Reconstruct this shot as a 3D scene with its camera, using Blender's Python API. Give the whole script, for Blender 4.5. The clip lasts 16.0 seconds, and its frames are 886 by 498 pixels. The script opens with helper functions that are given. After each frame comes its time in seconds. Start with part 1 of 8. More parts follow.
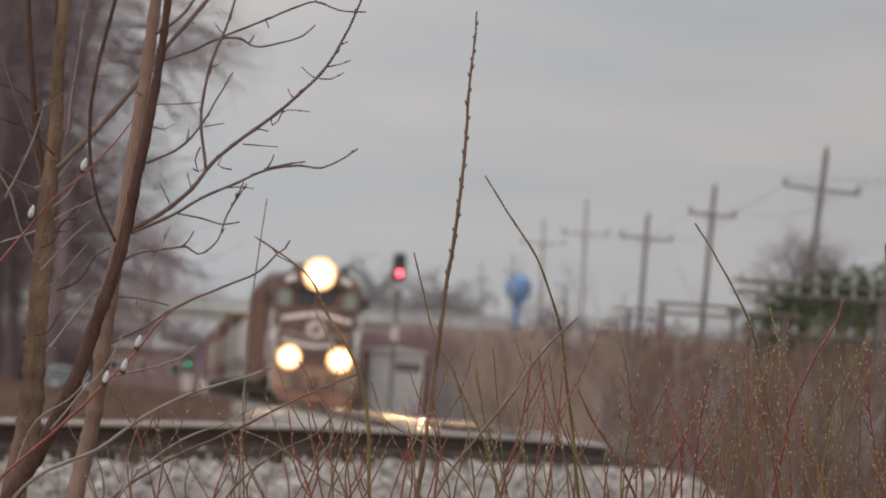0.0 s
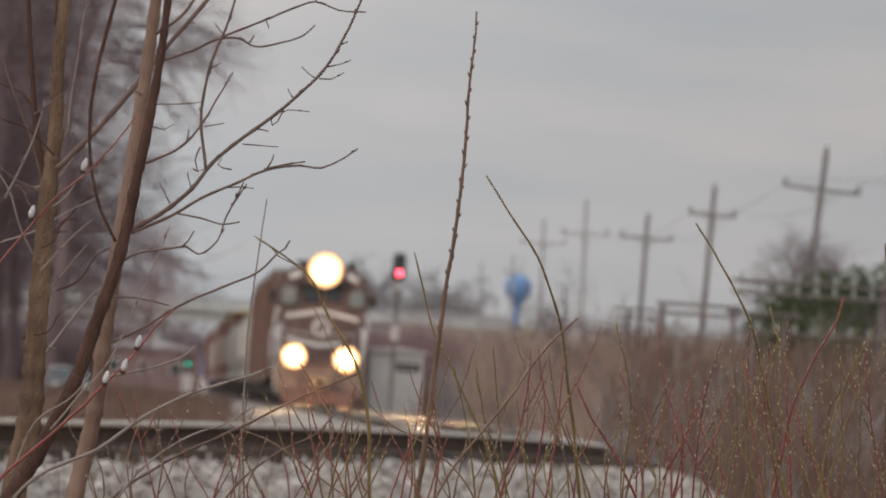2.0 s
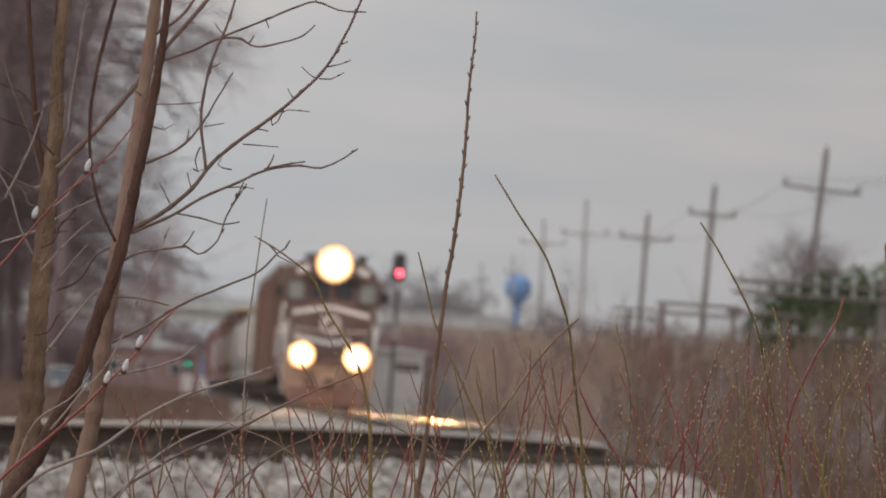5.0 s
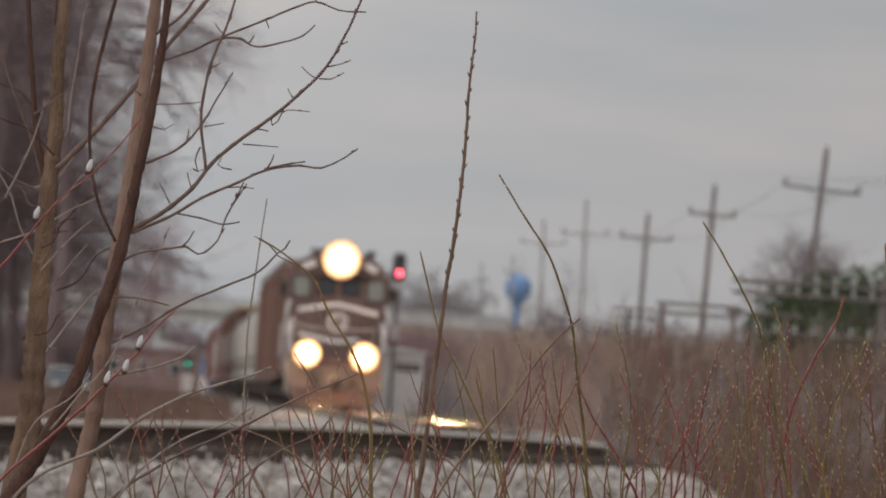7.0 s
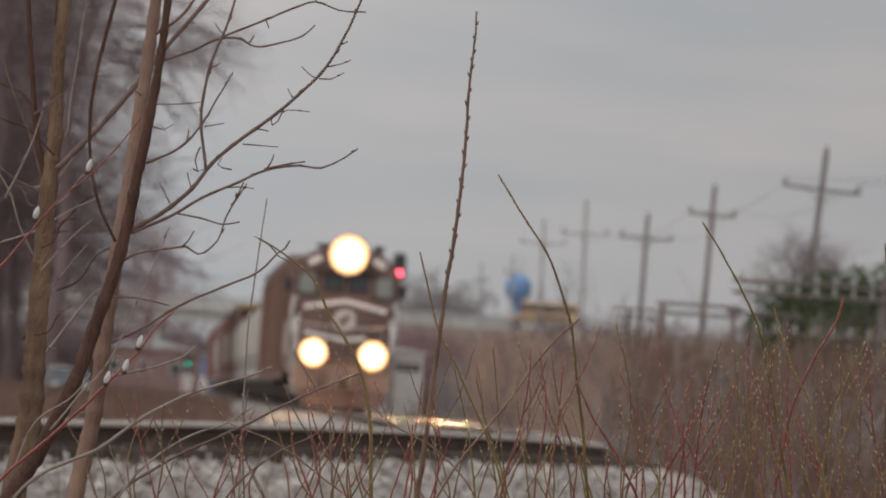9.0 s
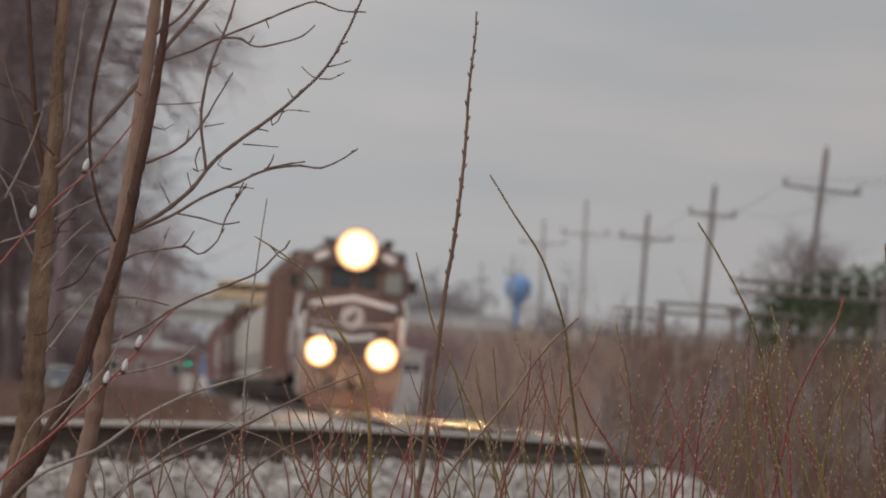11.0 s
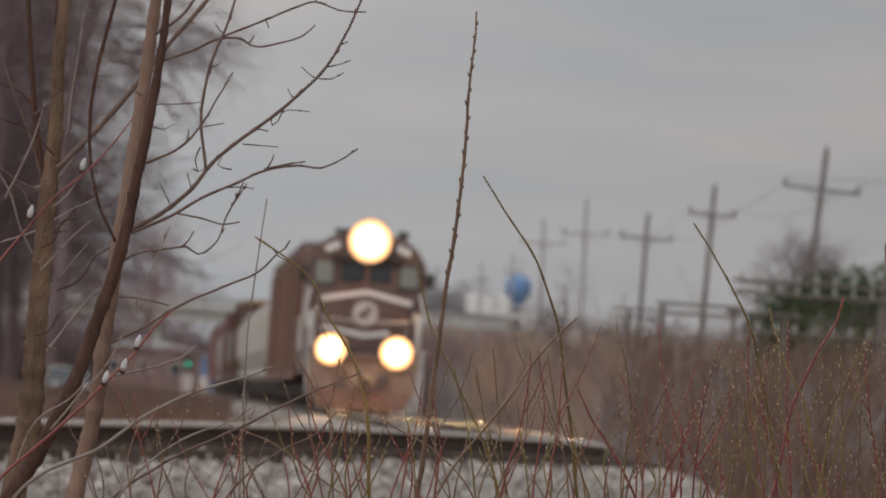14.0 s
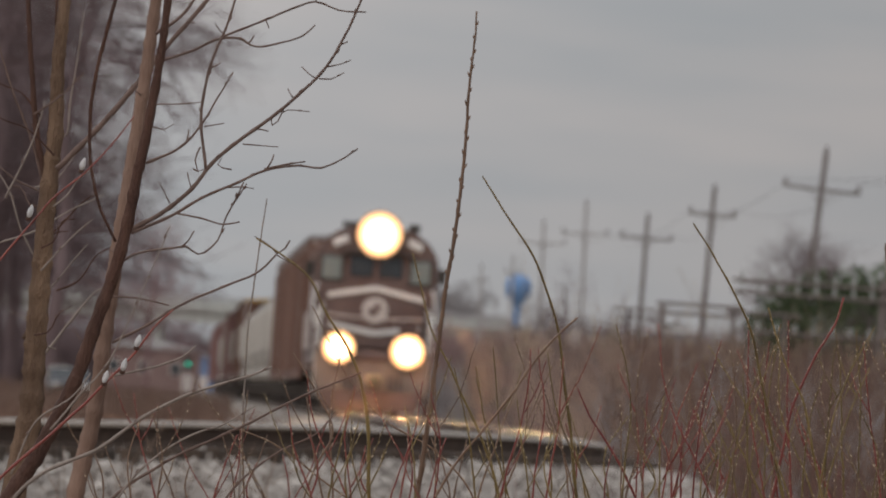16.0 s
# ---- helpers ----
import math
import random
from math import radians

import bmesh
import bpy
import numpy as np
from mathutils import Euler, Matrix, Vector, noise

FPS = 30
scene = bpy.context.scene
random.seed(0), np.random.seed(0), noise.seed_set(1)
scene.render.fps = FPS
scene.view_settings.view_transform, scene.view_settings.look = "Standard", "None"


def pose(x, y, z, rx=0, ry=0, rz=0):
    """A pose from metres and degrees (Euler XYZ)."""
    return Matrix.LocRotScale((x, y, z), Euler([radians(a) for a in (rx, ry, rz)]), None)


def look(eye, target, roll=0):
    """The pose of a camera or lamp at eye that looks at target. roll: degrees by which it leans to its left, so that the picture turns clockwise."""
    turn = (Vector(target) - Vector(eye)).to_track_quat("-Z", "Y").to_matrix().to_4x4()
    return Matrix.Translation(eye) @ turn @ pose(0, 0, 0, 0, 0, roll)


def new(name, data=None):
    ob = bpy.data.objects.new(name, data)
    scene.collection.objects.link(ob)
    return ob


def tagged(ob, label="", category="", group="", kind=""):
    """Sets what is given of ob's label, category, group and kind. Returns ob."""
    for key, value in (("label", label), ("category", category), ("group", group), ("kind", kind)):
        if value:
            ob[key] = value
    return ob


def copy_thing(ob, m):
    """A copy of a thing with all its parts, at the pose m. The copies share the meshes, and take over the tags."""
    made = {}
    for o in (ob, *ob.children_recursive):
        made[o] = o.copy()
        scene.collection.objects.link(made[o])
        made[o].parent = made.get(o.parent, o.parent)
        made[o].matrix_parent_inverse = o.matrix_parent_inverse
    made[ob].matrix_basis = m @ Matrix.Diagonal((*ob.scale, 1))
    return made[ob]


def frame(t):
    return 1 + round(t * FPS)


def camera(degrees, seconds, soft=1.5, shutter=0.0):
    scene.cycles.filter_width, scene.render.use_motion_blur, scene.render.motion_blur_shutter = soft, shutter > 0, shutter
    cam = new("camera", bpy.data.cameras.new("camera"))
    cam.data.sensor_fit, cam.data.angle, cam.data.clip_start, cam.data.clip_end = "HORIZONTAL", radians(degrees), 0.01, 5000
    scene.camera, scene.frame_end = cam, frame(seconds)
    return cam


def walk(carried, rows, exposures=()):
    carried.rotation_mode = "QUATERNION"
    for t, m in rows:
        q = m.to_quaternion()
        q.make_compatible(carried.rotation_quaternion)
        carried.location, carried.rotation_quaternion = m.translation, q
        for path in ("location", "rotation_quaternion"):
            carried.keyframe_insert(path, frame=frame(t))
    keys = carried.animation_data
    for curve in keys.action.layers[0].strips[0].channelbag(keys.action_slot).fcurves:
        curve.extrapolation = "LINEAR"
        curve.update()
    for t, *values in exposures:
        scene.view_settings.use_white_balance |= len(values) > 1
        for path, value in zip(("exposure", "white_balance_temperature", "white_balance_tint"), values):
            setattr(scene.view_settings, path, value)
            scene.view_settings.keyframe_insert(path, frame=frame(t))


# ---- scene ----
cam = camera(5.6, 16.0, soft=1.9)
cam.data.dof.use_dof = True
cam.data.dof.focus_distance = 15.9
cam.data.dof.aperture_fstop = 23.0
EYE = (0.0, 0.0, 0.4)
VIEW = look(EYE, (0.0, 99.986, 2.103), 4.0)
walk(cam, [(0.0, VIEW), (16.0, VIEW)], exposures=[(0.0, 0.32, 7000, 17), (3.5, 0.31, 7000, 17), (6.5, 0.32, 7000, 17), (7.0, 0.22, 7000, 17), (9.0, 0.18, 7000, 17), (12.5, 0.17, 7000, 17), (14.0, 0.06, 7000, 17), (16.0, 0.03, 7000, 17)])

# ---- world and light: an even grey overcast sky, brighter overhead, with faint cloud bands ----
world = bpy.data.worlds.new("overcast")
scene.world = world
world.use_nodes = True
wn, wl = world.node_tree.nodes, world.node_tree.links
wn.clear()
w_out = wn.new("ShaderNodeOutputWorld")
w_bg = wn.new("ShaderNodeBackground")
w_bg.inputs["Strength"].default_value = 1.0
w_sky = wn.new("ShaderNodeTexSky")
w_sky.sky_type = "NISHITA"
w_sky.sun_disc = False
w_sky.sun_elevation = radians(38)
w_sky.sun_rotation = radians(215)
w_sky.air_density = 2.0
w_sky.dust_density = 4.0
w_dim = wn.new("ShaderNodeVectorMath")
w_dim.operation = "SCALE"
w_dim.inputs["Scale"].default_value = 0.05
w_co = wn.new("ShaderNodeTexCoord")
w_sep = wn.new("ShaderNodeSeparateXYZ")
w_up = wn.new("ShaderNodeMath")
w_up.operation = "MAXIMUM"
w_up.inputs[1].default_value = 0.0
w_grad = wn.new("ShaderNodeMath")
w_grad.operation = "MULTIPLY_ADD"
w_grad.inputs[1].default_value = 2.0
w_grad.inputs[2].default_value = 1.0
w_map = wn.new("ShaderNodeMapping")
w_map.inputs["Scale"].default_value = (14.0, 14.0, 70.0)
w_noise = wn.new("ShaderNodeTexNoise")
w_noise.inputs["Scale"].default_value = 1.0
w_noise.inputs["Detail"].default_value = 3.0
w_ramp = wn.new("ShaderNodeValToRGB")
w_ramp.color_ramp.elements[0].position, w_ramp.color_ramp.elements[1].position = 0.36, 0.66
w_ramp.color_ramp.elements[0].color = (0.312, 0.355, 0.384, 1)
w_ramp.color_ramp.elements[1].color = (0.390, 0.408, 0.420, 1)
w_mul = wn.new("ShaderNodeVectorMath")
w_mul.operation = "SCALE"
w_mix = wn.new("ShaderNodeMix")
w_mix.data_type = "RGBA"
w_mix.inputs["Factor"].default_value = 0.06
wl.new(w_co.outputs["Generated"], w_sep.inputs[0])
wl.new(w_sep.outputs["Z"], w_up.inputs[0])
wl.new(w_up.outputs[0], w_grad.inputs[0])
# the cloud cover is thinner, so brighter, towards the west
w_west = wn.new("ShaderNodeMath")
w_west.operation = "MULTIPLY_ADD"
w_west.inputs[1].default_value, w_west.inputs[2].default_value = -2.2, 1.0
w_lim = wn.new("ShaderNodeClamp")
w_lim.inputs["Min"].default_value, w_lim.inputs["Max"].default_value = 0.78, 1.22
w_both = wn.new("ShaderNodeMath")
w_both.operation = "MULTIPLY"
wl.new(w_sep.outputs["X"], w_west.inputs[0])
wl.new(w_west.outputs[0], w_lim.inputs["Value"])
wl.new(w_lim.outputs[0], w_both.inputs[0])
wl.new(w_grad.outputs[0], w_both.inputs[1])
wl.new(w_co.outputs["Generated"], w_map.inputs["Vector"])
wl.new(w_map.outputs[0], w_noise.inputs["Vector"])
wl.new(w_noise.outputs["Fac"], w_ramp.inputs[0])
wl.new(w_ramp.outputs[0], w_mul.inputs[0])
wl.new(w_both.outputs[0], w_mul.inputs["Scale"])
wl.new(w_sky.outputs[0], w_dim.inputs[0])
wl.new(w_mul.outputs[0], w_mix.inputs["A"])
wl.new(w_dim.outputs[0], w_mix.inputs["B"])
wl.new(w_mix.outputs["Result"], w_bg.inputs["Color"])
wl.new(w_bg.outputs[0], w_out.inputs[0])

sun_data = bpy.data.lights.new("sun", "SUN")
sun_data.energy, sun_data.angle, sun_data.color = 0.5, radians(25), (1.0, 0.96, 0.9)
sun = new("sun", sun_data)
sun.matrix_world = look((-60, -80, 90), (0, 60, 0))


# ---- materials ----
def mat(name, a, b, rough=0.8, metal=0.0, scale=8.0, fine=90.0, bump=0.25, stretch=(1, 1, 1), rand=0.0, island=0.0, gloss=0.3):
    """A surface between the colours a and b: broad stains, fine grain and relief."""
    m = bpy.data.materials.new(name)
    m.use_nodes = True
    n, l = m.node_tree.nodes, m.node_tree.links
    bs = n["Principled BSDF"]
    bs.inputs["Roughness"].default_value, bs.inputs["Metallic"].default_value = rough, metal
    bs.inputs["Specular IOR Level"].default_value = gloss
    co = n.new("ShaderNodeTexCoord")
    mp = n.new("ShaderNodeMapping")
    mp.inputs["Scale"].default_value = stretch
    l.new(co.outputs["Object"], mp.inputs["Vector"])
    big, small = n.new("ShaderNodeTexNoise"), n.new("ShaderNodeTexNoise")
    big.inputs["Scale"].default_value, big.inputs["Detail"].default_value = scale, 4
    small.inputs["Scale"].default_value, small.inputs["Detail"].default_value = fine, 3
    l.new(mp.outputs[0], big.inputs["Vector"])
    l.new(mp.outputs[0], small.inputs["Vector"])
    add = n.new("ShaderNodeMath")
    add.operation = "MULTIPLY_ADD"
    add.inputs[1].default_value = 0.45
    l.new(small.outputs["Fac"], add.inputs[0])
    part_b = n.new("ShaderNodeMath")
    part_b.operation = "MULTIPLY_ADD"
    part_b.inputs[1].default_value, part_b.inputs[2].default_value = 1.5, -0.48
    l.new(big.outputs["Fac"], part_b.inputs[0])
    l.new(part_b.outputs[0], add.inputs[2])
    fac = add.outputs[0]
    if rand or island:
        src = n.new("ShaderNodeObjectInfo").outputs["Random"] if rand else n.new("ShaderNodeNewGeometry").outputs["Random Per Island"]
        sh = n.new("ShaderNodeMath")
        sh.operation = "MULTIPLY_ADD"
        sh.inputs[1].default_value = rand or island
        l.new(src, sh.inputs[0])
        sb = n.new("ShaderNodeMath")
        sb.operation = "SUBTRACT"
        sb.inputs[1].default_value = (rand or island) / 2
        l.new(fac, sh.inputs[2])
        l.new(sh.outputs[0], sb.inputs[0])
        fac = sb.outputs[0]
    mix = n.new("ShaderNodeMix")
    mix.data_type = "RGBA"
    mix.clamp_factor = True
    mix.inputs["A"].default_value, mix.inputs["B"].default_value = (*a, 1), (*b, 1)
    l.new(fac, mix.inputs["Factor"])
    l.new(mix.outputs["Result"], bs.inputs["Base Color"])
    if bump:
        bp = n.new("ShaderNodeBump")
        bp.inputs["Strength"].default_value, bp.inputs["Distance"].default_value = bump, 0.01
        l.new(small.outputs["Fac"], bp.inputs["Height"])
        l.new(bp.outputs[0], bs.inputs["Normal"])
    return m


def lamp_mat(name, colour, strength):
    m = bpy.data.materials.new(name)
    m.use_nodes = True
    bs = m.node_tree.nodes["Principled BSDF"]
    bs.inputs["Base Color"].default_value = (*colour, 1)
    bs.inputs["Emission Color"].default_value = (*colour, 1)
    bs.inputs["Emission Strength"].default_value = strength
    return m


def glare_mat(name, colour, strength, fall):
    """An oversized lamp lens, its glare painted as emission: brightest in the middle, falling off towards the rim (lens
    radius 1).
    """
    m = lamp_mat(name, colour, strength)
    n, l = m.node_tree.nodes, m.node_tree.links
    co, ln, dv, ex, mu = n.new("ShaderNodeTexCoord"), n.new("ShaderNodeVectorMath"), n.new("ShaderNodeMath"), n.new("ShaderNodeMath"), n.new("ShaderNodeMath")
    ln.operation, dv.operation, ex.operation, mu.operation = "LENGTH", "MULTIPLY", "EXPONENT", "MULTIPLY_ADD"
    dv.inputs[1].default_value = -1.0 / fall
    mu.inputs[1].default_value, mu.inputs[2].default_value = strength, 0.12
    l.new(co.outputs["Object"], ln.inputs[0])
    l.new(ln.outputs["Value"], dv.inputs[0])
    l.new(dv.outputs[0], ex.inputs[0])
    l.new(ex.outputs[0], mu.inputs[0])
    l.new(mu.outputs[0], n["Principled BSDF"].inputs["Emission Strength"])
    return m


def glass_mat(name, tint):
    m = bpy.data.materials.new(name)
    m.use_nodes = True
    bs = m.node_tree.nodes["Principled BSDF"]
    bs.inputs["Base Color"].default_value = (*tint, 1)
    bs.inputs["Roughness"].default_value = 0.05
    bs.inputs["Specular IOR Level"].default_value = 0.9
    return m


M_GROUND = mat("dry_ground", (0.15, 0.115, 0.09), (0.29, 0.23, 0.18), 0.95, scale=0.15, fine=6.0)
M_BALLAST = mat("ballast", (0.185, 0.160, 0.142), (0.36, 0.328, 0.298), 0.9, scale=1.5, fine=40.0, bump=0.6)
M_STONE = mat("ballast_stone", (0.17, 0.15, 0.138), (0.50, 0.47, 0.44), 0.9, scale=4.0, fine=60.0, island=0.9)
M_RUST = mat("rusty_rail_web", (0.035, 0.022, 0.016), (0.085, 0.05, 0.034), 0.85, scale=3.0, fine=60.0)
M_STEEL = mat("worn_rail_head", (0.32, 0.235, 0.17), (0.47, 0.36, 0.27), 0.19, 1.0, scale=2.0, fine=11.0, bump=0.14)
M_TIE = mat("creosoted_tie", (0.03, 0.022, 0.018), (0.09, 0.065, 0.05), 0.9, scale=3.0, rand=0.5)
M_BARK = mat("mottled_brown_bark", (0.075, 0.043, 0.030), (0.31, 0.205, 0.138), 0.85, scale=38.0, fine=320.0, bump=1.0, stretch=(1, 1, 0.25))
M_BARK_PALE = mat("smooth_pinkish_bark", (0.115, 0.068, 0.052), (0.30, 0.195, 0.150), 0.7, scale=14.0, fine=220.0, bump=0.5, stretch=(1, 1, 0.2))
M_BARK_DARK = mat("dark_bark", (0.045, 0.022, 0.018), (0.145, 0.075, 0.055), 0.8, scale=45.0, fine=320.0, bump=0.9, stretch=(1, 1, 0.25))
M_TWIG = mat("twig_bark", (0.088, 0.058, 0.050), (0.20, 0.136, 0.115), 0.75, scale=30.0, fine=250.0)
M_GREY_TWIG = mat("grey_twig_bark", (0.17, 0.14, 0.125), (0.32, 0.27, 0.24), 0.85, scale=25.0, fine=250.0)
M_RED = mat("red_shoot_bark", (0.13, 0.026, 0.026), (0.27, 0.074, 0.058), 0.32, scale=18.0, fine=200.0, rand=0.6)
M_OLIVE = mat("olive_shoot_bark", (0.085, 0.057, 0.022), (0.215, 0.152, 0.056), 0.32, scale=18.0, fine=200.0, rand=0.6)
M_BROWN = mat("brown_shoot_bark", (0.092, 0.054, 0.037), (0.215, 0.134, 0.092), 0.32, scale=18.0, fine=200.0, rand=0.6)
M_BUD = mat("bud_scale", (0.25, 0.18, 0.11), (0.60, 0.49, 0.36), 0.28, scale=60.0, fine=300.0, island=0.6)
M_CATKIN = mat("catkin_fur", (0.62, 0.62, 0.63), (0.85, 0.85, 0.86), 0.9, scale=80.0, fine=500.0, bump=0.8)
M_BRUSH = mat("dry_brush", (0.082, 0.050, 0.041), (0.235, 0.153, 0.120), 0.9, scale=0.35, fine=12.0, island=1.0)
# dry brush again, lightened partly to paint in the headlight glare
M_BRUSH_GLARE = mat("glare_pale_brush", (0.175, 0.118, 0.097), (0.45, 0.325, 0.262), 0.9, scale=0.35, fine=12.0, island=1.0)
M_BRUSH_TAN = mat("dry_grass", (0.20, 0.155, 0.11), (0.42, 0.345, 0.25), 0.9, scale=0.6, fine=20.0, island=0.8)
M_FAR_BRANCH = mat("far_branches", (0.098, 0.070, 0.076), (0.195, 0.143, 0.148), 0.9, scale=0.5, fine=9.0, island=0.5)
M_FAR_RED = mat("far_red_branches", (0.17, 0.105, 0.11), (0.31, 0.205, 0.205), 0.9, scale=0.5, fine=9.0, island=0.5)
# distance haze painted into branch colour; also serves for grey dead canes
M_HAZE_GREY = mat("haze_grey_branches", (0.20, 0.19, 0.195), (0.33, 0.31, 0.315), 0.95, scale=0.2, fine=4.0, island=0.5)
M_LEAF = mat("evergreen_leaf", (0.026, 0.044, 0.021), (0.095, 0.130, 0.062), 0.7, scale=1.2, fine=30.0, island=0.7)
M_POLE = mat("weathered_pole", (0.105, 0.088, 0.084), (0.215, 0.185, 0.176), 0.9, scale=2.0, fine=40.0, stretch=(1, 1, 0.1))
# pole wood for the far poles, distance haze painted in as paleness
M_POLE_HAZE = mat("hazy_pole", (0.29, 0.28, 0.28), (0.39, 0.378, 0.372), 0.9, scale=2.0, fine=40.0, stretch=(1, 1, 0.1))
M_GLASS_INS = mat("pale_insulator", (0.27, 0.29, 0.28), (0.42, 0.44, 0.43), 0.2, scale=9.0, bump=0.0, gloss=0.6)
M_WIRE = mat("wire", (0.06, 0.06, 0.06), (0.14, 0.14, 0.14), 0.6, 0.4)
M_CONCRETE = mat("pale_concrete", (0.36, 0.375, 0.36), (0.52, 0.535, 0.515), 0.85, scale=0.4, fine=9.0)
M_ASPHALT = mat("asphalt", (0.04, 0.04, 0.042), (0.07, 0.07, 0.07), 0.9, scale=0.4, fine=30.0)
M_SLOPE = mat("dry_grass_slope", (0.17, 0.145, 0.115), (0.28, 0.24, 0.19), 0.95, scale=0.12, fine=3.0)
M_BROWNRED = mat("brown_railcar_paint", (0.058, 0.028, 0.021), (0.22, 0.115, 0.083), 0.6, scale=1.6, fine=25.0, stretch=(1, 1, 0.15), rand=0.4)
M_LOCO = mat("dark_locomotive_paint", (0.105, 0.066, 0.059), (0.195, 0.132, 0.118), 0.45, scale=1.6, fine=30.0, stretch=(1, 1, 0.4))
M_GREYCAR = mat("grey_hopper_paint", (0.20, 0.185, 0.165), (0.58, 0.55, 0.51), 0.6, scale=1.5, fine=20.0, stretch=(1, 1, 0.12), rand=0.4)
M_REDCAR = mat("faded_red_paint", (0.12, 0.055, 0.052), (0.21, 0.11, 0.10), 0.7, scale=0.8, fine=20.0, stretch=(1, 1, 0.2), rand=0.5)
M_YELLOW = mat("ochre_paint", (0.36, 0.22, 0.06), (0.52, 0.34, 0.11), 0.6, scale=1.5)
# yellow paint, paled and dulled to paint in distance haze
M_BUS = mat("hazy_bus_yellow_paint", (0.56, 0.37, 0.19), (0.70, 0.50, 0.30), 0.4, scale=0.8, gloss=0.5)
M_WHITE = mat("white_paint", (0.66, 0.65, 0.63), (0.82, 0.81, 0.79), 0.5, scale=3.0, fine=40.0, bump=0.05)
M_DIRTY_WHITE = mat("soiled_white_paint", (0.42, 0.37, 0.35), (0.66, 0.61, 0.58), 0.6, scale=3.0, fine=40.0)
M_PILOT = mat("soiled_pilot_paint", (0.19, 0.142, 0.118), (0.34, 0.27, 0.23), 0.7, scale=2.5, fine=30.0)
M_BLACK = mat("black_steel", (0.028, 0.025, 0.023), (0.085, 0.073, 0.064), 0.6, scale=4.0)
M_WHEEL = mat("wheel_steel", (0.06, 0.05, 0.045), (0.14, 0.12, 0.11), 0.5, 0.6, scale=6.0)
M_TYRE = mat("rubber", (0.015, 0.015, 0.015), (0.04, 0.04, 0.04), 0.85)
M_BLUE = mat("blue_tank_paint", (0.10, 0.22, 0.44), (0.16, 0.30, 0.53), 0.5, scale=0.5)
M_BLUE_BOX = mat("blue_sheet_paint", (0.10, 0.16, 0.30), (0.19, 0.26, 0.40), 0.6, scale=0.5)
M_HUT = mat("grey_hut_sheet", (0.52, 0.505, 0.49), (0.68, 0.665, 0.645), 0.55, scale=2.0, fine=30.0)
M_GALV = mat("galvanised_steel", (0.32, 0.32, 0.33), (0.50, 0.50, 0.51), 0.5, 0.5, scale=6.0)
M_CAR_DARK = mat("dark_car_paint", (0.03, 0.035, 0.045), (0.06, 0.065, 0.08), 0.3, gloss=0.6)
M_BRICK = mat("dull_brick", (0.16, 0.105, 0.10), (0.25, 0.175, 0.165), 0.9, scale=0.6, fine=14.0)
G_DARK = glass_mat("window_glass", (0.03, 0.035, 0.04))
G_PALE = glass_mat("cab_window_glass", (0.22, 0.24, 0.22))
# lamp glare painted into the lens emission, fading to a warm rim
L_HEAD = glare_mat("headlight_glare", (1.0, 0.63, 0.32), 170.0, 0.165)
L_BULB = lamp_mat("headlight_bulb_glow", (1.0, 0.62, 0.30), 17000.0)
L_RED = lamp_mat("red_signal_glow", (1.0, 0.07, 0.11), 7.0)
L_GREEN = lamp_mat("green_signal_glow", (0.02, 0.72, 0.50), 1.0)
L_TAIL = lamp_mat("tail_light_glow", (1.0, 0.15, 0.06), 0.8)


# ---- mesh tools ----
def part(name, bm, material, parent=None, label="", smooth=False):
    me = bpy.data.meshes.new(name)
    bm.to_mesh(me)
    bm.free()
    me.materials.append(material)
    if smooth:
        me.shade_smooth()
    ob = new(name, me)
    ob.parent = parent
    if label:
        ob["label"] = label
    return ob


def sheet(name, vf, material, parent=None, label="", smooth=False):
    me = bpy.data.meshes.new(name)
    me.from_pydata(vf[0], [], vf[1])
    me.update()
    me.materials.append(material)
    if smooth:
        me.shade_smooth()
    ob = new(name, me)
    ob.parent = parent
    if label:
        ob["label"] = label
    return ob


def thing(name, m, label, category, group="", kind=""):
    ob = new(name)
    ob.empty_display_size = 0.2
    ob.matrix_world = m
    return tagged(ob, label, category, group, kind)


def boxes(specs, bevel=0.02):
    """One bmesh of bevelled blocks: (cx, cy, cz, sx, sy, sz[, rx, ry, rz])."""
    bm = bmesh.new()
    for s in specs:
        m = pose(*s[:3], *(s[6:] if len(s) > 6 else (0, 0, 0))) @ Matrix.Diagonal((s[3], s[4], s[5], 1))
        bmesh.ops.create_cube(bm, size=1.0, matrix=m)
    if bevel:
        bmesh.ops.bevel(bm, geom=bm.edges[:], offset=bevel, segments=1, affect="EDGES", clamp_overlap=True)
    return bm


def drum(r, length, m=Matrix(), seg=20, r2=None, bevel=0.0):
    bm = bmesh.new()
    bmesh.ops.create_cone(bm, cap_ends=True, segments=seg, radius1=r, radius2=r if r2 is None else r2, depth=length, matrix=m)
    if bevel:
        bmesh.ops.bevel(bm, geom=[e for e in bm.edges if len(e.link_faces) == 2 and e.calc_face_angle(0) > 1.0], offset=bevel, segments=2, affect="EDGES")
    return bm


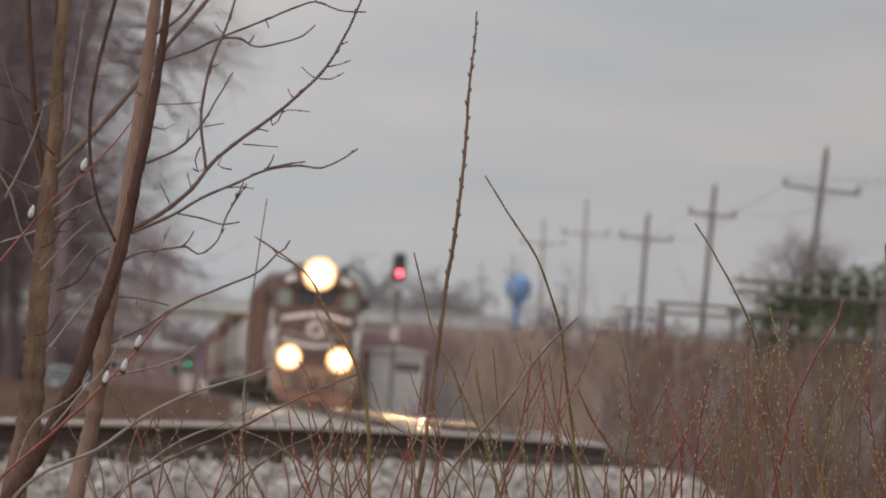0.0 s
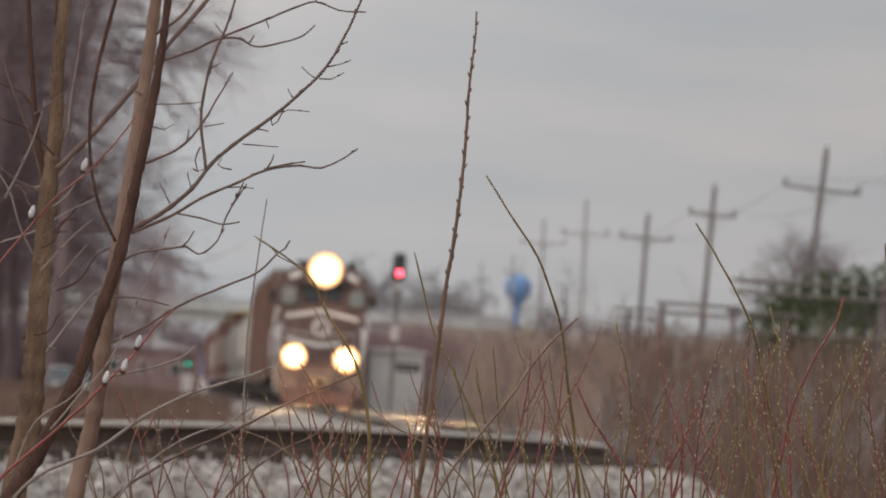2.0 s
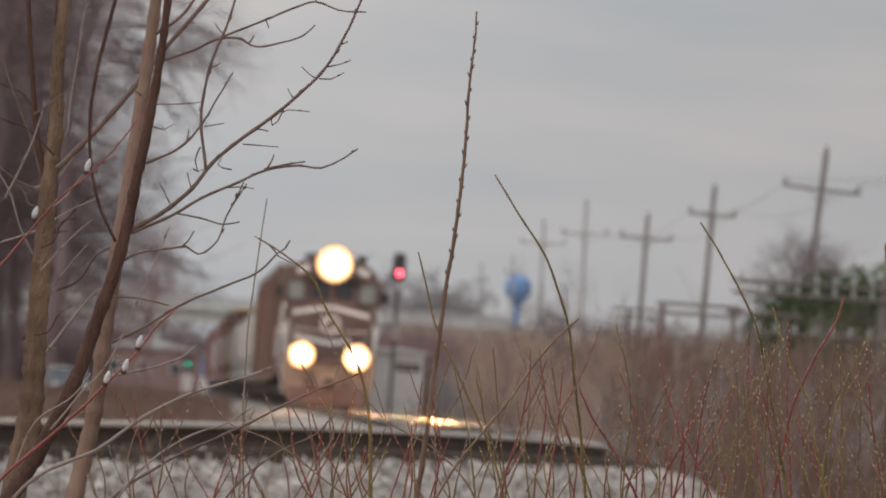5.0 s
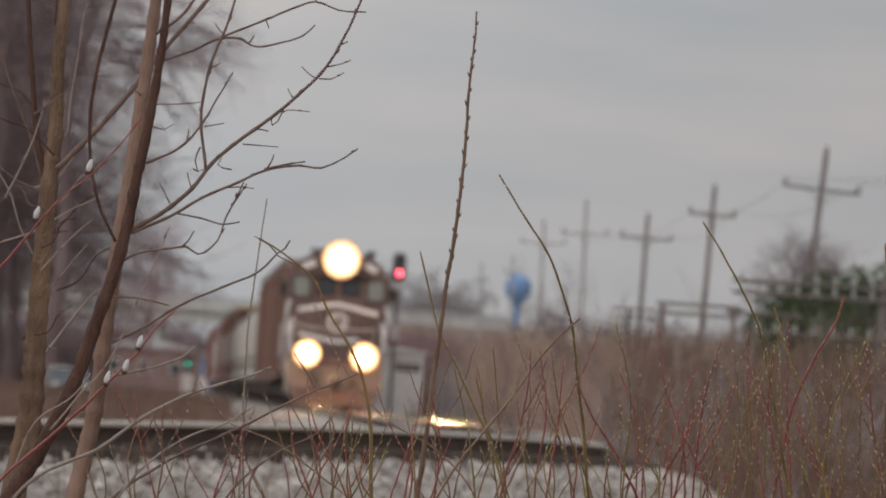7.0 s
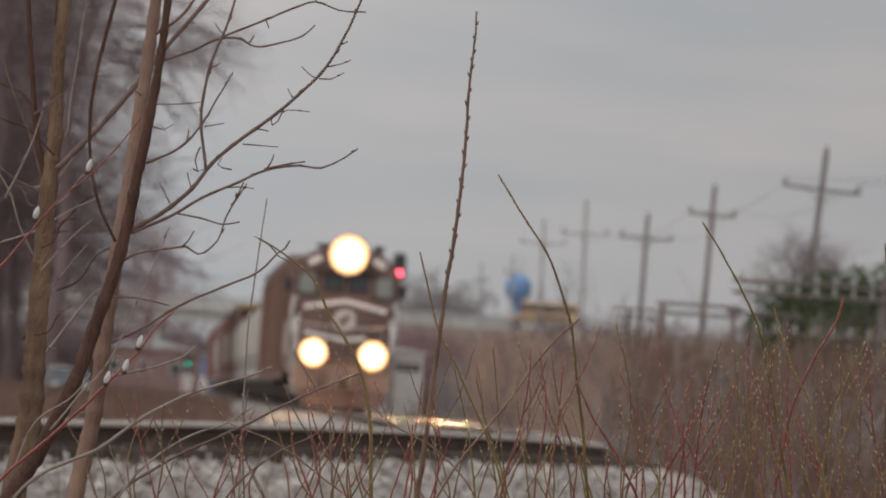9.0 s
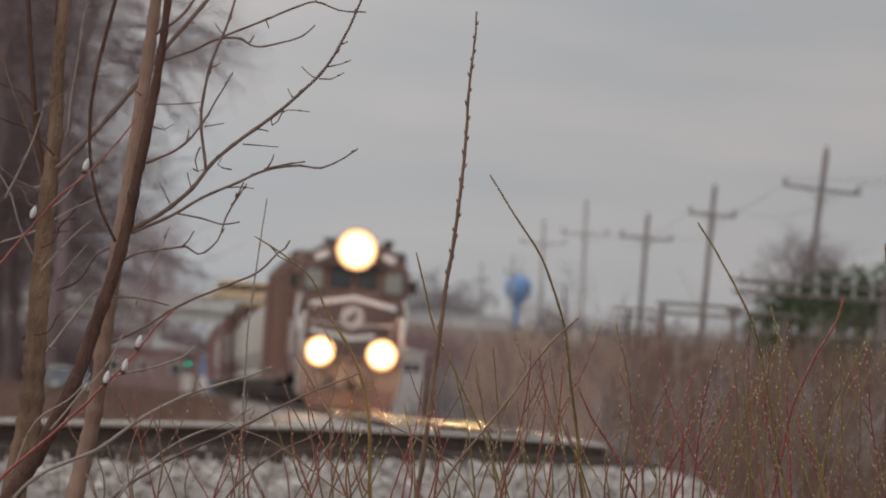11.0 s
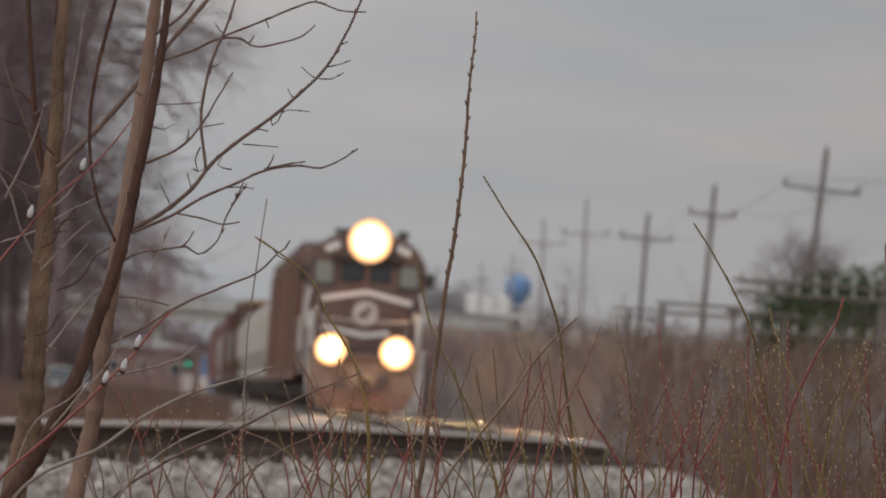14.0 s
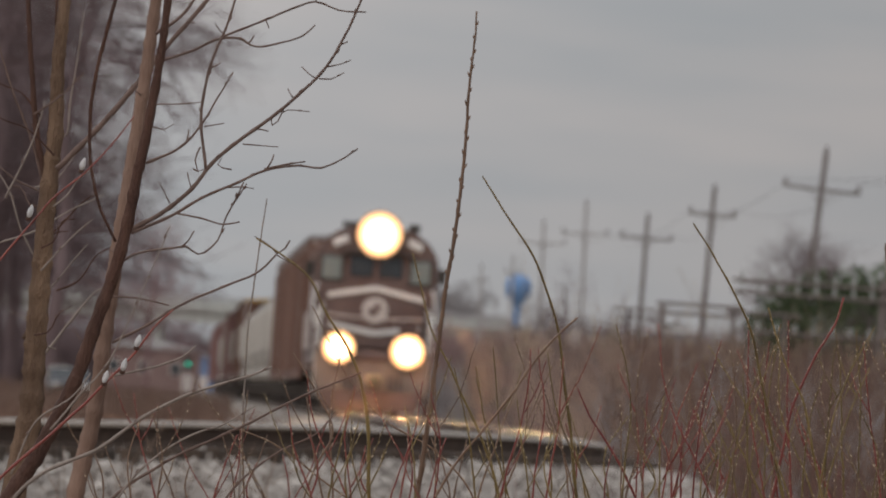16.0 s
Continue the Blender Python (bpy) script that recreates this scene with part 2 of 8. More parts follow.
def extrude_y(outline, y0, y1, bevel=0.03):
    """A solid from an outline of (x, z) corners, from y0 to y1."""
    bm = bmesh.new()
    a = [bm.verts.new((x, y0, z)) for x, z in outline]
    b = [bm.verts.new((x, y1, z)) for x, z in outline]
    n = len(a)
    bm.faces.new(a)
    bm.faces.new(b[::-1])
    for i in range(n):
        bm.faces.new((a[i], b[i], b[(i + 1) % n], a[(i + 1) % n]))
    bmesh.ops.recalc_face_normals(bm, faces=bm.faces[:])
    if bevel:
        bmesh.ops.bevel(bm, geom=bm.edges[:], offset=bevel, segments=2, affect="EDGES", clamp_overlap=True)
    return bm


def smooth_line(pts, step):
    """A smooth line through pts (of any width, first three the place), cut about every step of length."""
    p = np.array(pts, float)
    h = np.maximum(np.linalg.norm(np.diff(p[:, :3], axis=0), axis=1), 1e-6)
    d = np.diff(p, axis=0) / h[:, None]
    m = np.vstack((d[:1], (d[:-1] * h[1:, None] + d[1:] * h[:-1, None]) / (h[:-1] + h[1:])[:, None], d[-1:]))
    out = []
    for i in range(len(p) - 1):
        n = max(1, int(h[i] / step))
        if h[i] > 60 * step and step < 0.1:
            n = max(4, n // 8)
        for k in range(n):
            u = k / n
            out.append((2 * u ** 3 - 3 * u ** 2 + 1) * p[i] + (u ** 3 - 2 * u ** 2 + u) * h[i] * m[i] + (3 * u ** 2 - 2 * u ** 3) * p[i + 1] + (u ** 3 - u ** 2) * h[i] * m[i + 1])
    out.append(p[-1])
    return np.array(out)


def tube(verts, faces, path, radii, sides=6):
    """Adds a tapered tube along path to the two lists."""
    path = np.asarray(path, float)
    tan = np.gradient(path, axis=0)
    tan /= np.linalg.norm(tan, axis=1)[:, None] + 1e-9
    ref = np.array([0.31, 0.9, 0.11]) if abs(tan[0][1]) < 0.8 else np.array([1.0, 0.1, 0.2])
    a = np.cross(tan, ref)
    a /= np.linalg.norm(a, axis=1)[:, None] + 1e-9
    b = np.cross(tan, a)
    base = len(verts)
    ang = np.arange(sides) * 2 * math.pi / sides
    rings = path[:, None, :] + np.asarray(radii)[:, None, None] * (np.cos(ang)[None, :, None] * a[:, None, :] + np.sin(ang)[None, :, None] * b[:, None, :])
    verts.extend(map(tuple, rings.reshape(-1, 3)))
    n = len(path)
    for i in range(n - 1):
        for k in range(sides):
            q = (k + 1) % sides
            faces.append((base + i * sides + k, base + i * sides + q, base + (i + 1) * sides + q, base + (i + 1) * sides + k))
    faces.append(tuple(base + k for k in range(sides))[::-1])
    faces.append(tuple(base + (n - 1) * sides + k for k in range(sides)))


def blob(verts, faces, c, axis, length, r, sides=5):
    """Adds a small pointed bud or stone to the two lists."""
    axis = np.asarray(axis, float)
    axis /= np.linalg.norm(axis) + 1e-9
    path = [np.asarray(c) + axis * length * t for t in (0.0, 0.3, 0.65, 1.0)]
    tube(verts, faces, path, (r * 0.5, r, r * 0.75, r * 0.12), sides)


# ---- track line: the outer rail, near the viewer on a curve, then straight to the distance ----
SLOPE = 0.031
OUTER = [(-11.0, 33.0, 0.10), (-7.4, 41.0, 0.10), (-4.7, 48.0, 0.11), (-2.612, 55.013, 0.126), (-1.3, 61.013, 0.177), (0.095, 68.013, 0.195), (1.138, 76.015, 0.168),
         (1.598, 85.017, 0.12), (1.638, 110.021, 0.104), (0.725, 150.027, 0.097), (-0.083, 192.034, 0.05), (-1.0, 239.0, 0.0),
         (-2.55, 289.0, 0.0), (-4.72, 359.0, 0.0), (-8.6, 484.0, 0.0), (-24.56, 999.0, 0.0), (-43.2, 1600.0, 0.0)]
RAIL_PATH = smooth_line(OUTER, 1.1)
CANT = 0.06


def shifted(path, off):
    """The line moved off to its inner side, which lies lower on the canted curve."""
    d = np.gradient(path, axis=0)
    d /= np.linalg.norm(d[:, :2], axis=1)[:, None]
    q = path.copy()
    q[:, 0] += -d[:, 1] * off
    q[:, 1] += d[:, 0] * off
    if off > 0:
        q[:, 2] -= CANT * off * np.clip((150 - path[:, 1]) / 60, 0, 1)
    return q


def sweep(path, outline, closed=True):
    """Sweeps an outline of (offset inwards, height) along the line."""
    verts, faces = [], []
    n = len(outline)
    cols = []
    for off, h in outline:
        q = shifted(path, off)
        q[:, 2] += h
        cols.append(q)
    arr = np.stack(cols, 1)
    verts = list(map(tuple, arr.reshape(-1, 3)))
    m = n if closed else n - 1
    for i in range(len(path) - 1):
        for k in range(m):
            q = (k + 1) % n
            faces.append((i * n + k, i * n + q, (i + 1) * n + q, (i + 1) * n + k))
    return verts, faces


def centre(y):
    """Middle of the straight track and rail top at distance y."""
    return (-1.0 - 0.72 - SLOPE * (y - 239.0), y, 0.0)


# ---- ground ----
def ground():
    xs = np.concatenate((np.linspace(-2600, -120, 12), np.linspace(-100, 100, 41), np.linspace(120, 2600, 12)))
    ys = np.concatenate((np.linspace(-300, -10, 6), np.linspace(0, 300, 61), np.linspace(330, 1500, 20), np.linspace(1700, 4900, 8)))
    verts, faces = [], []
    for y in ys:
        for x in xs:
            z = -1.15 + 0.12 * noise.noise((x * 0.08, y * 0.05, 0))
            if y > 230:
                z += min(1.0, (y - 230) / 170) * 0.45
            if x < -8:
                z += min(1.0, (-8 - x) / 10) * 0.15
            verts.append((x, y, z))
    w = len(xs)
    for j in range(len(ys) - 1):
        for i in range(w - 1):
            faces.append((j * w + i, j * w + i + 1, (j + 1) * w + i + 1, (j + 1) * w + i))
    tagged(sheet("ground", (verts, faces), M_GROUND, smooth=True), "dry brown winter ground with flattened grass", "ground", kind="structure")


ground()


def track():
    bed = sheet("ballast_bed", sweep(RAIL_PATH, [(-2.9, -1.55), (-0.95, -0.33), (-0.5, -0.235), (0.72, -0.168), (1.95, -0.17), (2.7, -0.30), (4.9, -1.55)], False), M_BALLAST, smooth=False)
    tagged(bed, "bed of pale grey crushed stone ballast under the track", "ballast", kind="structure")
    # rounded crown, with the gauge corner worn to a flat by the wheel flanges
    arc = [(-0.037 * math.cos(radians(a)), -0.030 + 0.030 * math.sin(radians(a))) for a in range(0, 121, 15)]
    worn = [(0.0245 + 0.0128 * u, -0.0055 - 0.0315 * u) for u in (0.0, 0.12, 0.88, 1.0)]
    head = [(-0.036, -0.045)] + arc + worn + [(0.036, -0.045)]
    web = [(-0.034, -0.045), (0.034, -0.045), (0.012, -0.060), (0.010, -0.135), (0.070, -0.158), (0.070, -0.176), (-0.070, -0.176), (-0.070, -0.158), (-0.010, -0.135), (-0.012, -0.060)]
    for off, word in ((0.0, "outer"), (1.505, "inner")):
        line = shifted(RAIL_PATH, off)
        r = sheet("rail", sweep(line, web), M_RUST)
        tagged(r, "rust-brown steel rail with a bright worn head, %s side of the curve" % word, "rail", "rails of the track", "structure")
        sheet("rail_head", sweep(line, head), M_STEEL, r, "bright worn steel running surface", smooth=True)


track()


# ---- train ----
def wheel(parent, x, y, r=0.5):
    w = part("wheel", drum(r, 0.14, pose(x, y, r, 0, 90, 0), 24, bevel=0.02), M_WHEEL, parent)
    part("hub", drum(0.13, 0.2, pose(x, y, r, 0, 90, 0), 12), M_BLACK, w)


def truck(parent, y, axles, gap):
    span = (axles - 1) * gap
    part("truck_frame", boxes([(sx * 0.98, y + span / 2, 0.62, 0.14, span + 0.9, 0.26) for sx in (-1, 1)]
                              + [(sx * 0.98, y + k * gap, 0.5, 0.2, 0.36, 0.44) for sx in (-1, 1) for k in range(axles)] + [(0, y + span / 2, 0.7, 1.9, 0.5, 0.22)], 0.03), M_WHEEL, parent)
    for k in range(axles):
        for sx in (-1, 1):
            wheel(parent, sx * 0.75, y + k * gap)


def lamp(parent, name, x, y, z, r, housing):
    h = part(name, drum(r * 1.04, housing, pose(x, y + housing / 2, z, 90), 28, bevel=0.02), M_BLACK, parent, "round lamp housing")
    # lens made larger than a real one to hold the painted glare
    lens = part("lens", drum(1.0, 0.1, pose(0, 0, 0, 90), 36, bevel=0.03), L_HEAD, h, "enlarged warm white lens with painted glare")
    lens.matrix_basis = pose(x, y - 0.03, z) @ Matrix.Diagonal((r, r, r, 1))
    part("bulb", drum(0.06, 0.004, pose(x, y - 0.03 - 0.05 * r - 0.008, z, 90), 12), L_BULB, h, "burning bulb behind the glass")


def locomotive(leading):
    eng = thing("locomotive", pose(0, 0, 0), "dark brown diesel locomotive with white nose stripes and lit headlights" if leading
                else "dark brown diesel locomotive coupled behind the leading one", "locomotive", "" if leading else "train cars")
    part("underframe", boxes([(0, 10.8, 1.42, 2.95, 20.2, 0.30), (0, 10.8, 1.18, 1.2, 20.0, 0.3)], 0.03), M_LOCO, eng)
    part("pilot", extrude_y([(-1.5, 1.58), (1.5, 1.58), (1.5, 0.75), (1.28, 0.22), (-1.28, 0.22), (-1.5, 0.75)], 0.35, 0.62), M_PILOT, eng, "dull brown-grey front plate below the deck")
    part("plow", extrude_y([(-1.35, 0.62), (1.35, 0.62), (1.2, 0.06), (-1.2, 0.06)], 0.12, 0.34), M_LOCO, eng, "dark snow plow")
    part("coupler", boxes([(0, 0.05, 0.86, 0.26, 0.75, 0.28), (0.07, -0.3, 0.86, 0.34, 0.22, 0.30)], 0.05), M_BLACK, eng)
    for sx in (-1, 1):
        for z in (0.45, 0.8, 1.15):
            part("step", boxes([(sx * 1.33, 0.75, z, 0.36, 0.5, 0.05)], 0.01), M_DIRTY_WHITE, eng)
    part("deck", boxes([(0, 10.8, 1.62, 3.08, 20.6, 0.08)], 0.01), M_LOCO, eng)
    nose = part("nose", extrude_y([(-1.30, 1.66), (1.30, 1.66), (1.30, 3.02), (0.78, 3.32), (-0.78, 3.32), (-1.30, 3.02)], 1.15, 2.65, 0.10), M_LOCO, eng)
    # inverted V stripe under the windscreen and band at the foot of the nose
    for sx in (-1, 1):
        part("stripe", boxes([(sx * 0.62, 1.125, 3.17, 1.30, 0.03, 0.13, 0, sx * 11, 0)], 0.01), M_WHITE, nose, "white painted stripe")
        part("stripe", boxes([(sx * 0.60, 1.125, 2.20, 1.22, 0.03, 0.13, 0, sx * -9, 0)], 0.01), M_WHITE, nose, "white painted stripe")
    part("nose_emblem", drum(0.34, 0.03, pose(0, 1.13, 2.72, 90), 24), M_DIRTY_WHITE, nose, "round pale emblem")
    part("emblem_mark", boxes([(0.03, 1.105, 2.74, 0.16, 0.02, 0.34, 0, 30, 0), (-0.1, 1.105, 2.66, 0.14, 0.02, 0.2, 0, -40, 0)], 0.02), M_LOCO, nose)
    part("nose_door", boxes([(0.92, 1.12, 2.35, 0.5, 0.03, 1.2)], 0.01), M_LOCO, nose)
    cab = part("cab", extrude_y([(-1.62, 1.66), (1.62, 1.66), (1.62, 4.16), (1.36, 4.56), (0.96, 4.84), (0.5, 4.92), (-0.5, 4.92), (-0.96, 4.84), (-1.36, 4.56), (-1.62, 4.16)], 2.62, 5.4, 0.06), M_LOCO, eng)
    for sx in (-1, 1):
        w = part("cab_window", boxes([(sx * 1.17, 2.60, 3.78, 0.62, 0.05, 0.70)], 0.03), M_BLACK, cab, "dark window frame")
        part("pane", boxes([(sx * 1.17, 2.56, 3.78, 0.50, 0.03, 0.58)], 0.02), G_PALE, w)
        s = part("side_window", boxes([(sx * 1.62, 4.0, 3.75, 0.05, 1.3, 0.66)], 0.03), M_BLACK, cab)
        part("pane", boxes([(sx * 1.645, 4.0, 3.75, 0.02, 1.16, 0.52)], 0.01), G_DARK, s)
        part("mirror", boxes([(sx * 1.76, 2.95, 3.72, 0.22, 0.05, 0.40)], 0.02), M_BLACK, cab)
        part("windscreen", boxes([(sx * 0.38, 2.595, 3.86, 0.62, 0.04, 0.54)], 0.03), G_DARK, cab)
        part("number_board", boxes([(sx * 0.98, 2.56, 4.50, 0.42, 0.08, 0.20, 0, sx * 24, 0)], 0.02), M_WHITE, cab, "white board beside the headlight")
        part("grab_rail", rod([(sx * 1.42, 0.62, 1.65), (sx * 1.42, 0.60, 2.72), (sx * 1.36, 1.1, 2.78)], 0.034), M_WHITE, eng, "white handrail")
        part("cab_grab_rail", rod([(sx * 1.52, 2.50, 2.25), (sx * 1.56, 2.46, 2.4), (sx * 1.56, 2.46, 3.2), (sx * 1.50, 2.50, 3.34)], 0.036), M_WHITE, eng, "white handrail")
        part("deck_rail", rod([(sx * 1.5, 5.6, 2.65), (sx * 1.5, 20.6, 2.65)], 0.022), M_DIRTY_WHITE, eng)
        for k in range(7):
            part("stanchion", rod([(sx * 1.5, 5.8 + k * 2.4, 1.64), (sx * 1.5, 5.8 + k * 2.4, 2.66)], 0.02), M_DIRTY_WHITE, eng)
    part("front_rail", rod([(-1.3, 0.6, 2.55), (-0.5, 0.56, 2.5), (0.5, 0.56, 2.5), (1.3, 0.6, 2.55)], 0.022), M_DIRTY_WHITE, eng)
    part("hood", extrude_y([(-1.1, 1.66), (1.1, 1.66), (1.1, 4.2), (0.75, 4.5), (-0.75, 4.5), (-1.1, 4.2)], 5.42, 20.4, 0.06), M_BROWNRED, eng, "brown long hood")
    part("radiator", boxes([(0, 17.6, 4.3, 3.0, 4.6, 0.62)], 0.08), M_BROWNRED, eng)
    for sx in (-1, 1):
        for k in range(9):
            part("hood_door", boxes([(sx * 1.115, 6.4 + k * 1.2, 2.9, 0.03, 1.06, 2.1)], 0.01), M_BROWNRED, eng)
    part("exhaust", boxes([(0, 11.5, 4.65, 0.5, 0.9, 0.3)], 0.03), M_BLACK, eng)
    part("horn", rod([(0.45, 3.5, 5.02), (0.45, 2.9, 5.02)], 0.07, 10), M_GALV, eng)
    part("antenna", boxes([(-0.7, 3.6, 4.97, 0.5, 0.4, 0.14)], 0.03), M_BLACK, eng)
    part("roof_box", boxes([(0.95, 3.4, 4.95, 0.30, 0.4, 0.22)], 0.03), M_BLACK, eng)
    part("fuel_tank", extrude_y([(-1.3, 1.2), (1.3, 1.2), (1.3, 0.6), (1.0, 0.32), (-1.0, 0.32), (-1.3, 0.6)], 8.0, 13.4, 0.05), M_BLACK, eng)
    truck(eng, 2.1, 3, 1.75)
    truck(eng, 15.6, 3, 1.75)
    for sx in (-1, 1):
        for k in range(3):
            part("hose", rod([(sx * (0.45 + 0.14 * k), 0.34, 1.05), (sx * (0.46 + 0.14 * k), 0.16, 0.8), (sx * (0.44 + 0.14 * k), 0.2, 0.5)], 0.022, 6), M_BLACK, eng)
        part("step_edge", boxes([(sx * 1.33, 0.48, 1.17, 0.36, 0.03, 0.05)], 0.005), M_WHITE, eng)
        part("corner_rail", rod([(sx * 1.5, 0.95, 0.5), (sx * 1.52, 0.95, 2.3), (sx * 1.5, 1.3, 2.66)], 0.024), M_WHITE, eng, "white handrail")
        part("sand_hatch", boxes([(sx * 0.95, 1.6, 3.18, 0.36, 0.4, 0.06, 0, sx * 28, 0)], 0.02), M_LOCO, eng)
    part("anticlimber", boxes([(0, 0.3, 1.5, 2.3, 0.16, 0.2)], 0.03), M_LOCO, eng)
    part("cab_visor", boxes([(0, 2.5, 4.2, 1.9, 0.22, 0.05, 12)], 0.01), M_BLACK, eng)
    if leading:
        lamp(eng, "headlight", 0.02, 2.30, 4.72, 0.60, 0.36)
        lamp(eng, "ditch_light", -0.90, 0.10, 1.68, 0.43, 0.3)
        lamp(eng, "ditch_light", 0.90, 0.10, 1.68, 0.45, 0.3)
    return eng


def rod(pts, r, sides=8):
    verts, faces = [], []
    tube(verts, faces, smooth_line(pts, 0.4) if len(pts) > 2 else pts, [r] * (len(smooth_line(pts, 0.4)) if len(pts) > 2 else len(pts)), sides)
    bm = bmesh.new()
    vs = [bm.verts.new(v) for v in verts]
    for f in faces:
        bm.faces.new([vs[i] for i in f])
    return bm


def boxcar(material, label, height=4.55, top=None):
    car = thing("boxcar", pose(0, 0, 0), label, "railcar", "train cars")
    part("body", boxes([(0, 8.2, 1.05 + (height - 1.05) / 2, 3.0, 15.6, height - 1.05)], 0.05), material, car)
    part("roof", extrude_y([(-1.54, height), (1.54, height), (1.5, height + 0.08), (0, height + 0.22), (-1.5, height + 0.08)], 0.35, 16.05, 0.02), top or M_GALV, car)
    part("side_sill", boxes([(sx * 1.5, 8.2, 0.98, 0.08, 14.2, 0.3) for sx in (-1, 1)], 0.02), material, car)
    for sx in (-1, 1):
        part("door", boxes([(sx * 1.53, 8.2, 2.75, 0.06, 3.0, height - 1.6)], 0.02), material, car)
        for k in range(13):
            if abs(k - 6) > 1:
                part("rib", boxes([(sx * 1.525, 1.0 + k * 1.2, 2.8, 0.06, 0.14, height - 1.4)], 0.02), material, car)
    for k in range(7):
        part("end_rib", boxes([(0, 0.38, 1.5 + k * 0.45, 2.8, 0.08, 0.16)], 0.03), material, car)
    part("ladder", rod([(-1.35, 0.30, 1.0), (-1.35, 0.30, height)], 0.03), M_DIRTY_WHITE, car)
    part("coupler", boxes([(0, 0.0, 0.86, 0.26, 0.9, 0.26)], 0.04), M_BLACK, car)
    truck(car, 1.6, 2, 1.75)
    truck(car, 13.0, 2, 1.75)
    return car


def hopper():
    car = thing("covered_hopper", pose(0, 0, 0), "pale grey covered hopper car with rounded sides on the track", "railcar", "train cars")
    prof = [(-1.18, 1.15), (1.18, 1.15), (1.5, 1.75), (1.58, 2.7), (1.5, 3.5), (1.2, 4.02), (0.6, 4.22), (-0.6, 4.22), (-1.2, 4.02), (-1.5, 3.5), (-1.58, 2.7), (-1.5, 1.75)]
    part("body", extrude_y(prof, 1.0, 16.0, 0.12), M_GREYCAR, car)
    part("side_sill", boxes([(sx * 1.42, 8.5, 1.1, 0.12, 16.2, 0.28) for sx in (-1, 1)], 0.03), M_GREYCAR, car)
    for k in range(3):
        bm = drum(1.35, 0.85, pose(0, 3.8 + k * 4.7, 0.78, 180), 4, 0.4)
        part("chute", bm, M_GREYCAR, car)
    for k in range(5):
        part("hatch", drum(0.42, 0.14, pose(0, 2.6 + k * 2.95, 4.29), 16, bevel=0.03), M_DIRTY_WHITE, car)
    part("roof_walk", boxes([(sx * 0.7, 8.5, 4.34, 0.3, 14.8, 0.04) for sx in (-1, 1)], 0.01), M_GALV, car)
    for k in range(9):
        for sx in (-1, 1):
            part("rib", boxes([(sx * 1.57, 1.9 + k * 1.65, 2.7, 0.08, 0.1, 1.5)], 0.02), M_GREYCAR, car)
    part("end_platform", boxes([(0, 0.55, 1.3, 2.7, 0.8, 0.12), (-1.3, 0.25, 2.2, 0.06, 0.06, 1.9), (1.3, 0.25, 2.2, 0.06, 0.06, 1.9), (0, 0.25, 3.1, 2.66, 0.06, 0.06)], 0.01), M_GREYCAR, car)
    part("coupler", boxes([(0, 0.0, 0.86, 0.26, 0.9, 0.26)], 0.04), M_BLACK, car)
    truck(car, 1.7, 2, 1.75)
    truck(car, 13.6, 2, 1.75)
    return car


TRAIN = []


def train():
    eng = locomotive(True)
    TRAIN.append((eng, 0.0))
    brown = boxcar(M_BROWNRED, "brown ribbed boxcar in the train", 4.85)
    grey = hopper()
    tall = boxcar(M_BROWNRED, "tall brown boxcar with an ochre roof edge", 4.75, M_YELLOW)
    red = boxcar(M_REDCAR, "faded red boxcar in the train", 4.7)
    at = 21.6
    used = set()
    for car, count, length in ((brown, 4, 16.6), (grey, 7, 17.2), (tall, 2, 16.6), (grey, 1, 17.2), (red, 2, 16.6), (tall, 1, 16.6), (grey, 2, 17.2), (red, 6, 16.6)):
        for k in range(count):
            TRAIN.append((copy_thing(car, pose(0, 0, 0)) if car.name in used else car, at))
            used.add(car.name)
            at += length


train()

# ---- signal, hut and things beside the track ----
def signal():
    d = (-1.4, 299.967, 4.867)
    s = thing("railway_signal", pose(d[0], d[1], 0), "black railway signal with a lit red lens, grey mast", "signal")
    part("mast", drum(0.06, 5.3, pose(0, 0, 1.75), 12), M_POLE, s)
    part("base", boxes([(0, 0, -0.7, 0.6, 0.6, 0.7)], 0.05), M_CONCRETE, s)
    h = part("head", boxes([(0, -0.18, d[2] - 0.05, 0.44, 0.34, 0.94)], 0.12), M_BLACK, s, "black two-lens head")
    part("hood", drum(0.14, 0.3, pose(0.02, -0.46, d[2] - 0.27, 90), 20), M_BLACK, h)
    part("red_lens", drum(0.10, 0.04, pose(0.02, -0.62, d[2] - 0.27, 90), 20), L_RED, h, "glowing red lens")
    part("dark_lens", drum(0.12, 0.04, pose(0.0, -0.36, d[2] + 0.20, 90), 20), G_DARK, h)
    part("bracket", boxes([(0, -0.05, d[2] - 0.62, 0.12, 0.14, 0.4)], 0.02), M_DIRTY_WHITE, s)
    part("cabinet", boxes([(0, -0.1, 2.6, 0.30, 0.26, 0.5)], 0.03), M_DIRTY_WHITE, s)
    for k in range(10):
        part("ladder_rung", rod([(-0.18, 0.15, 0.0 + k * 0.35), (0.18, 0.15, 0.0 + k * 0.35)], 0.012, 5), M_GALV, s)


signal()


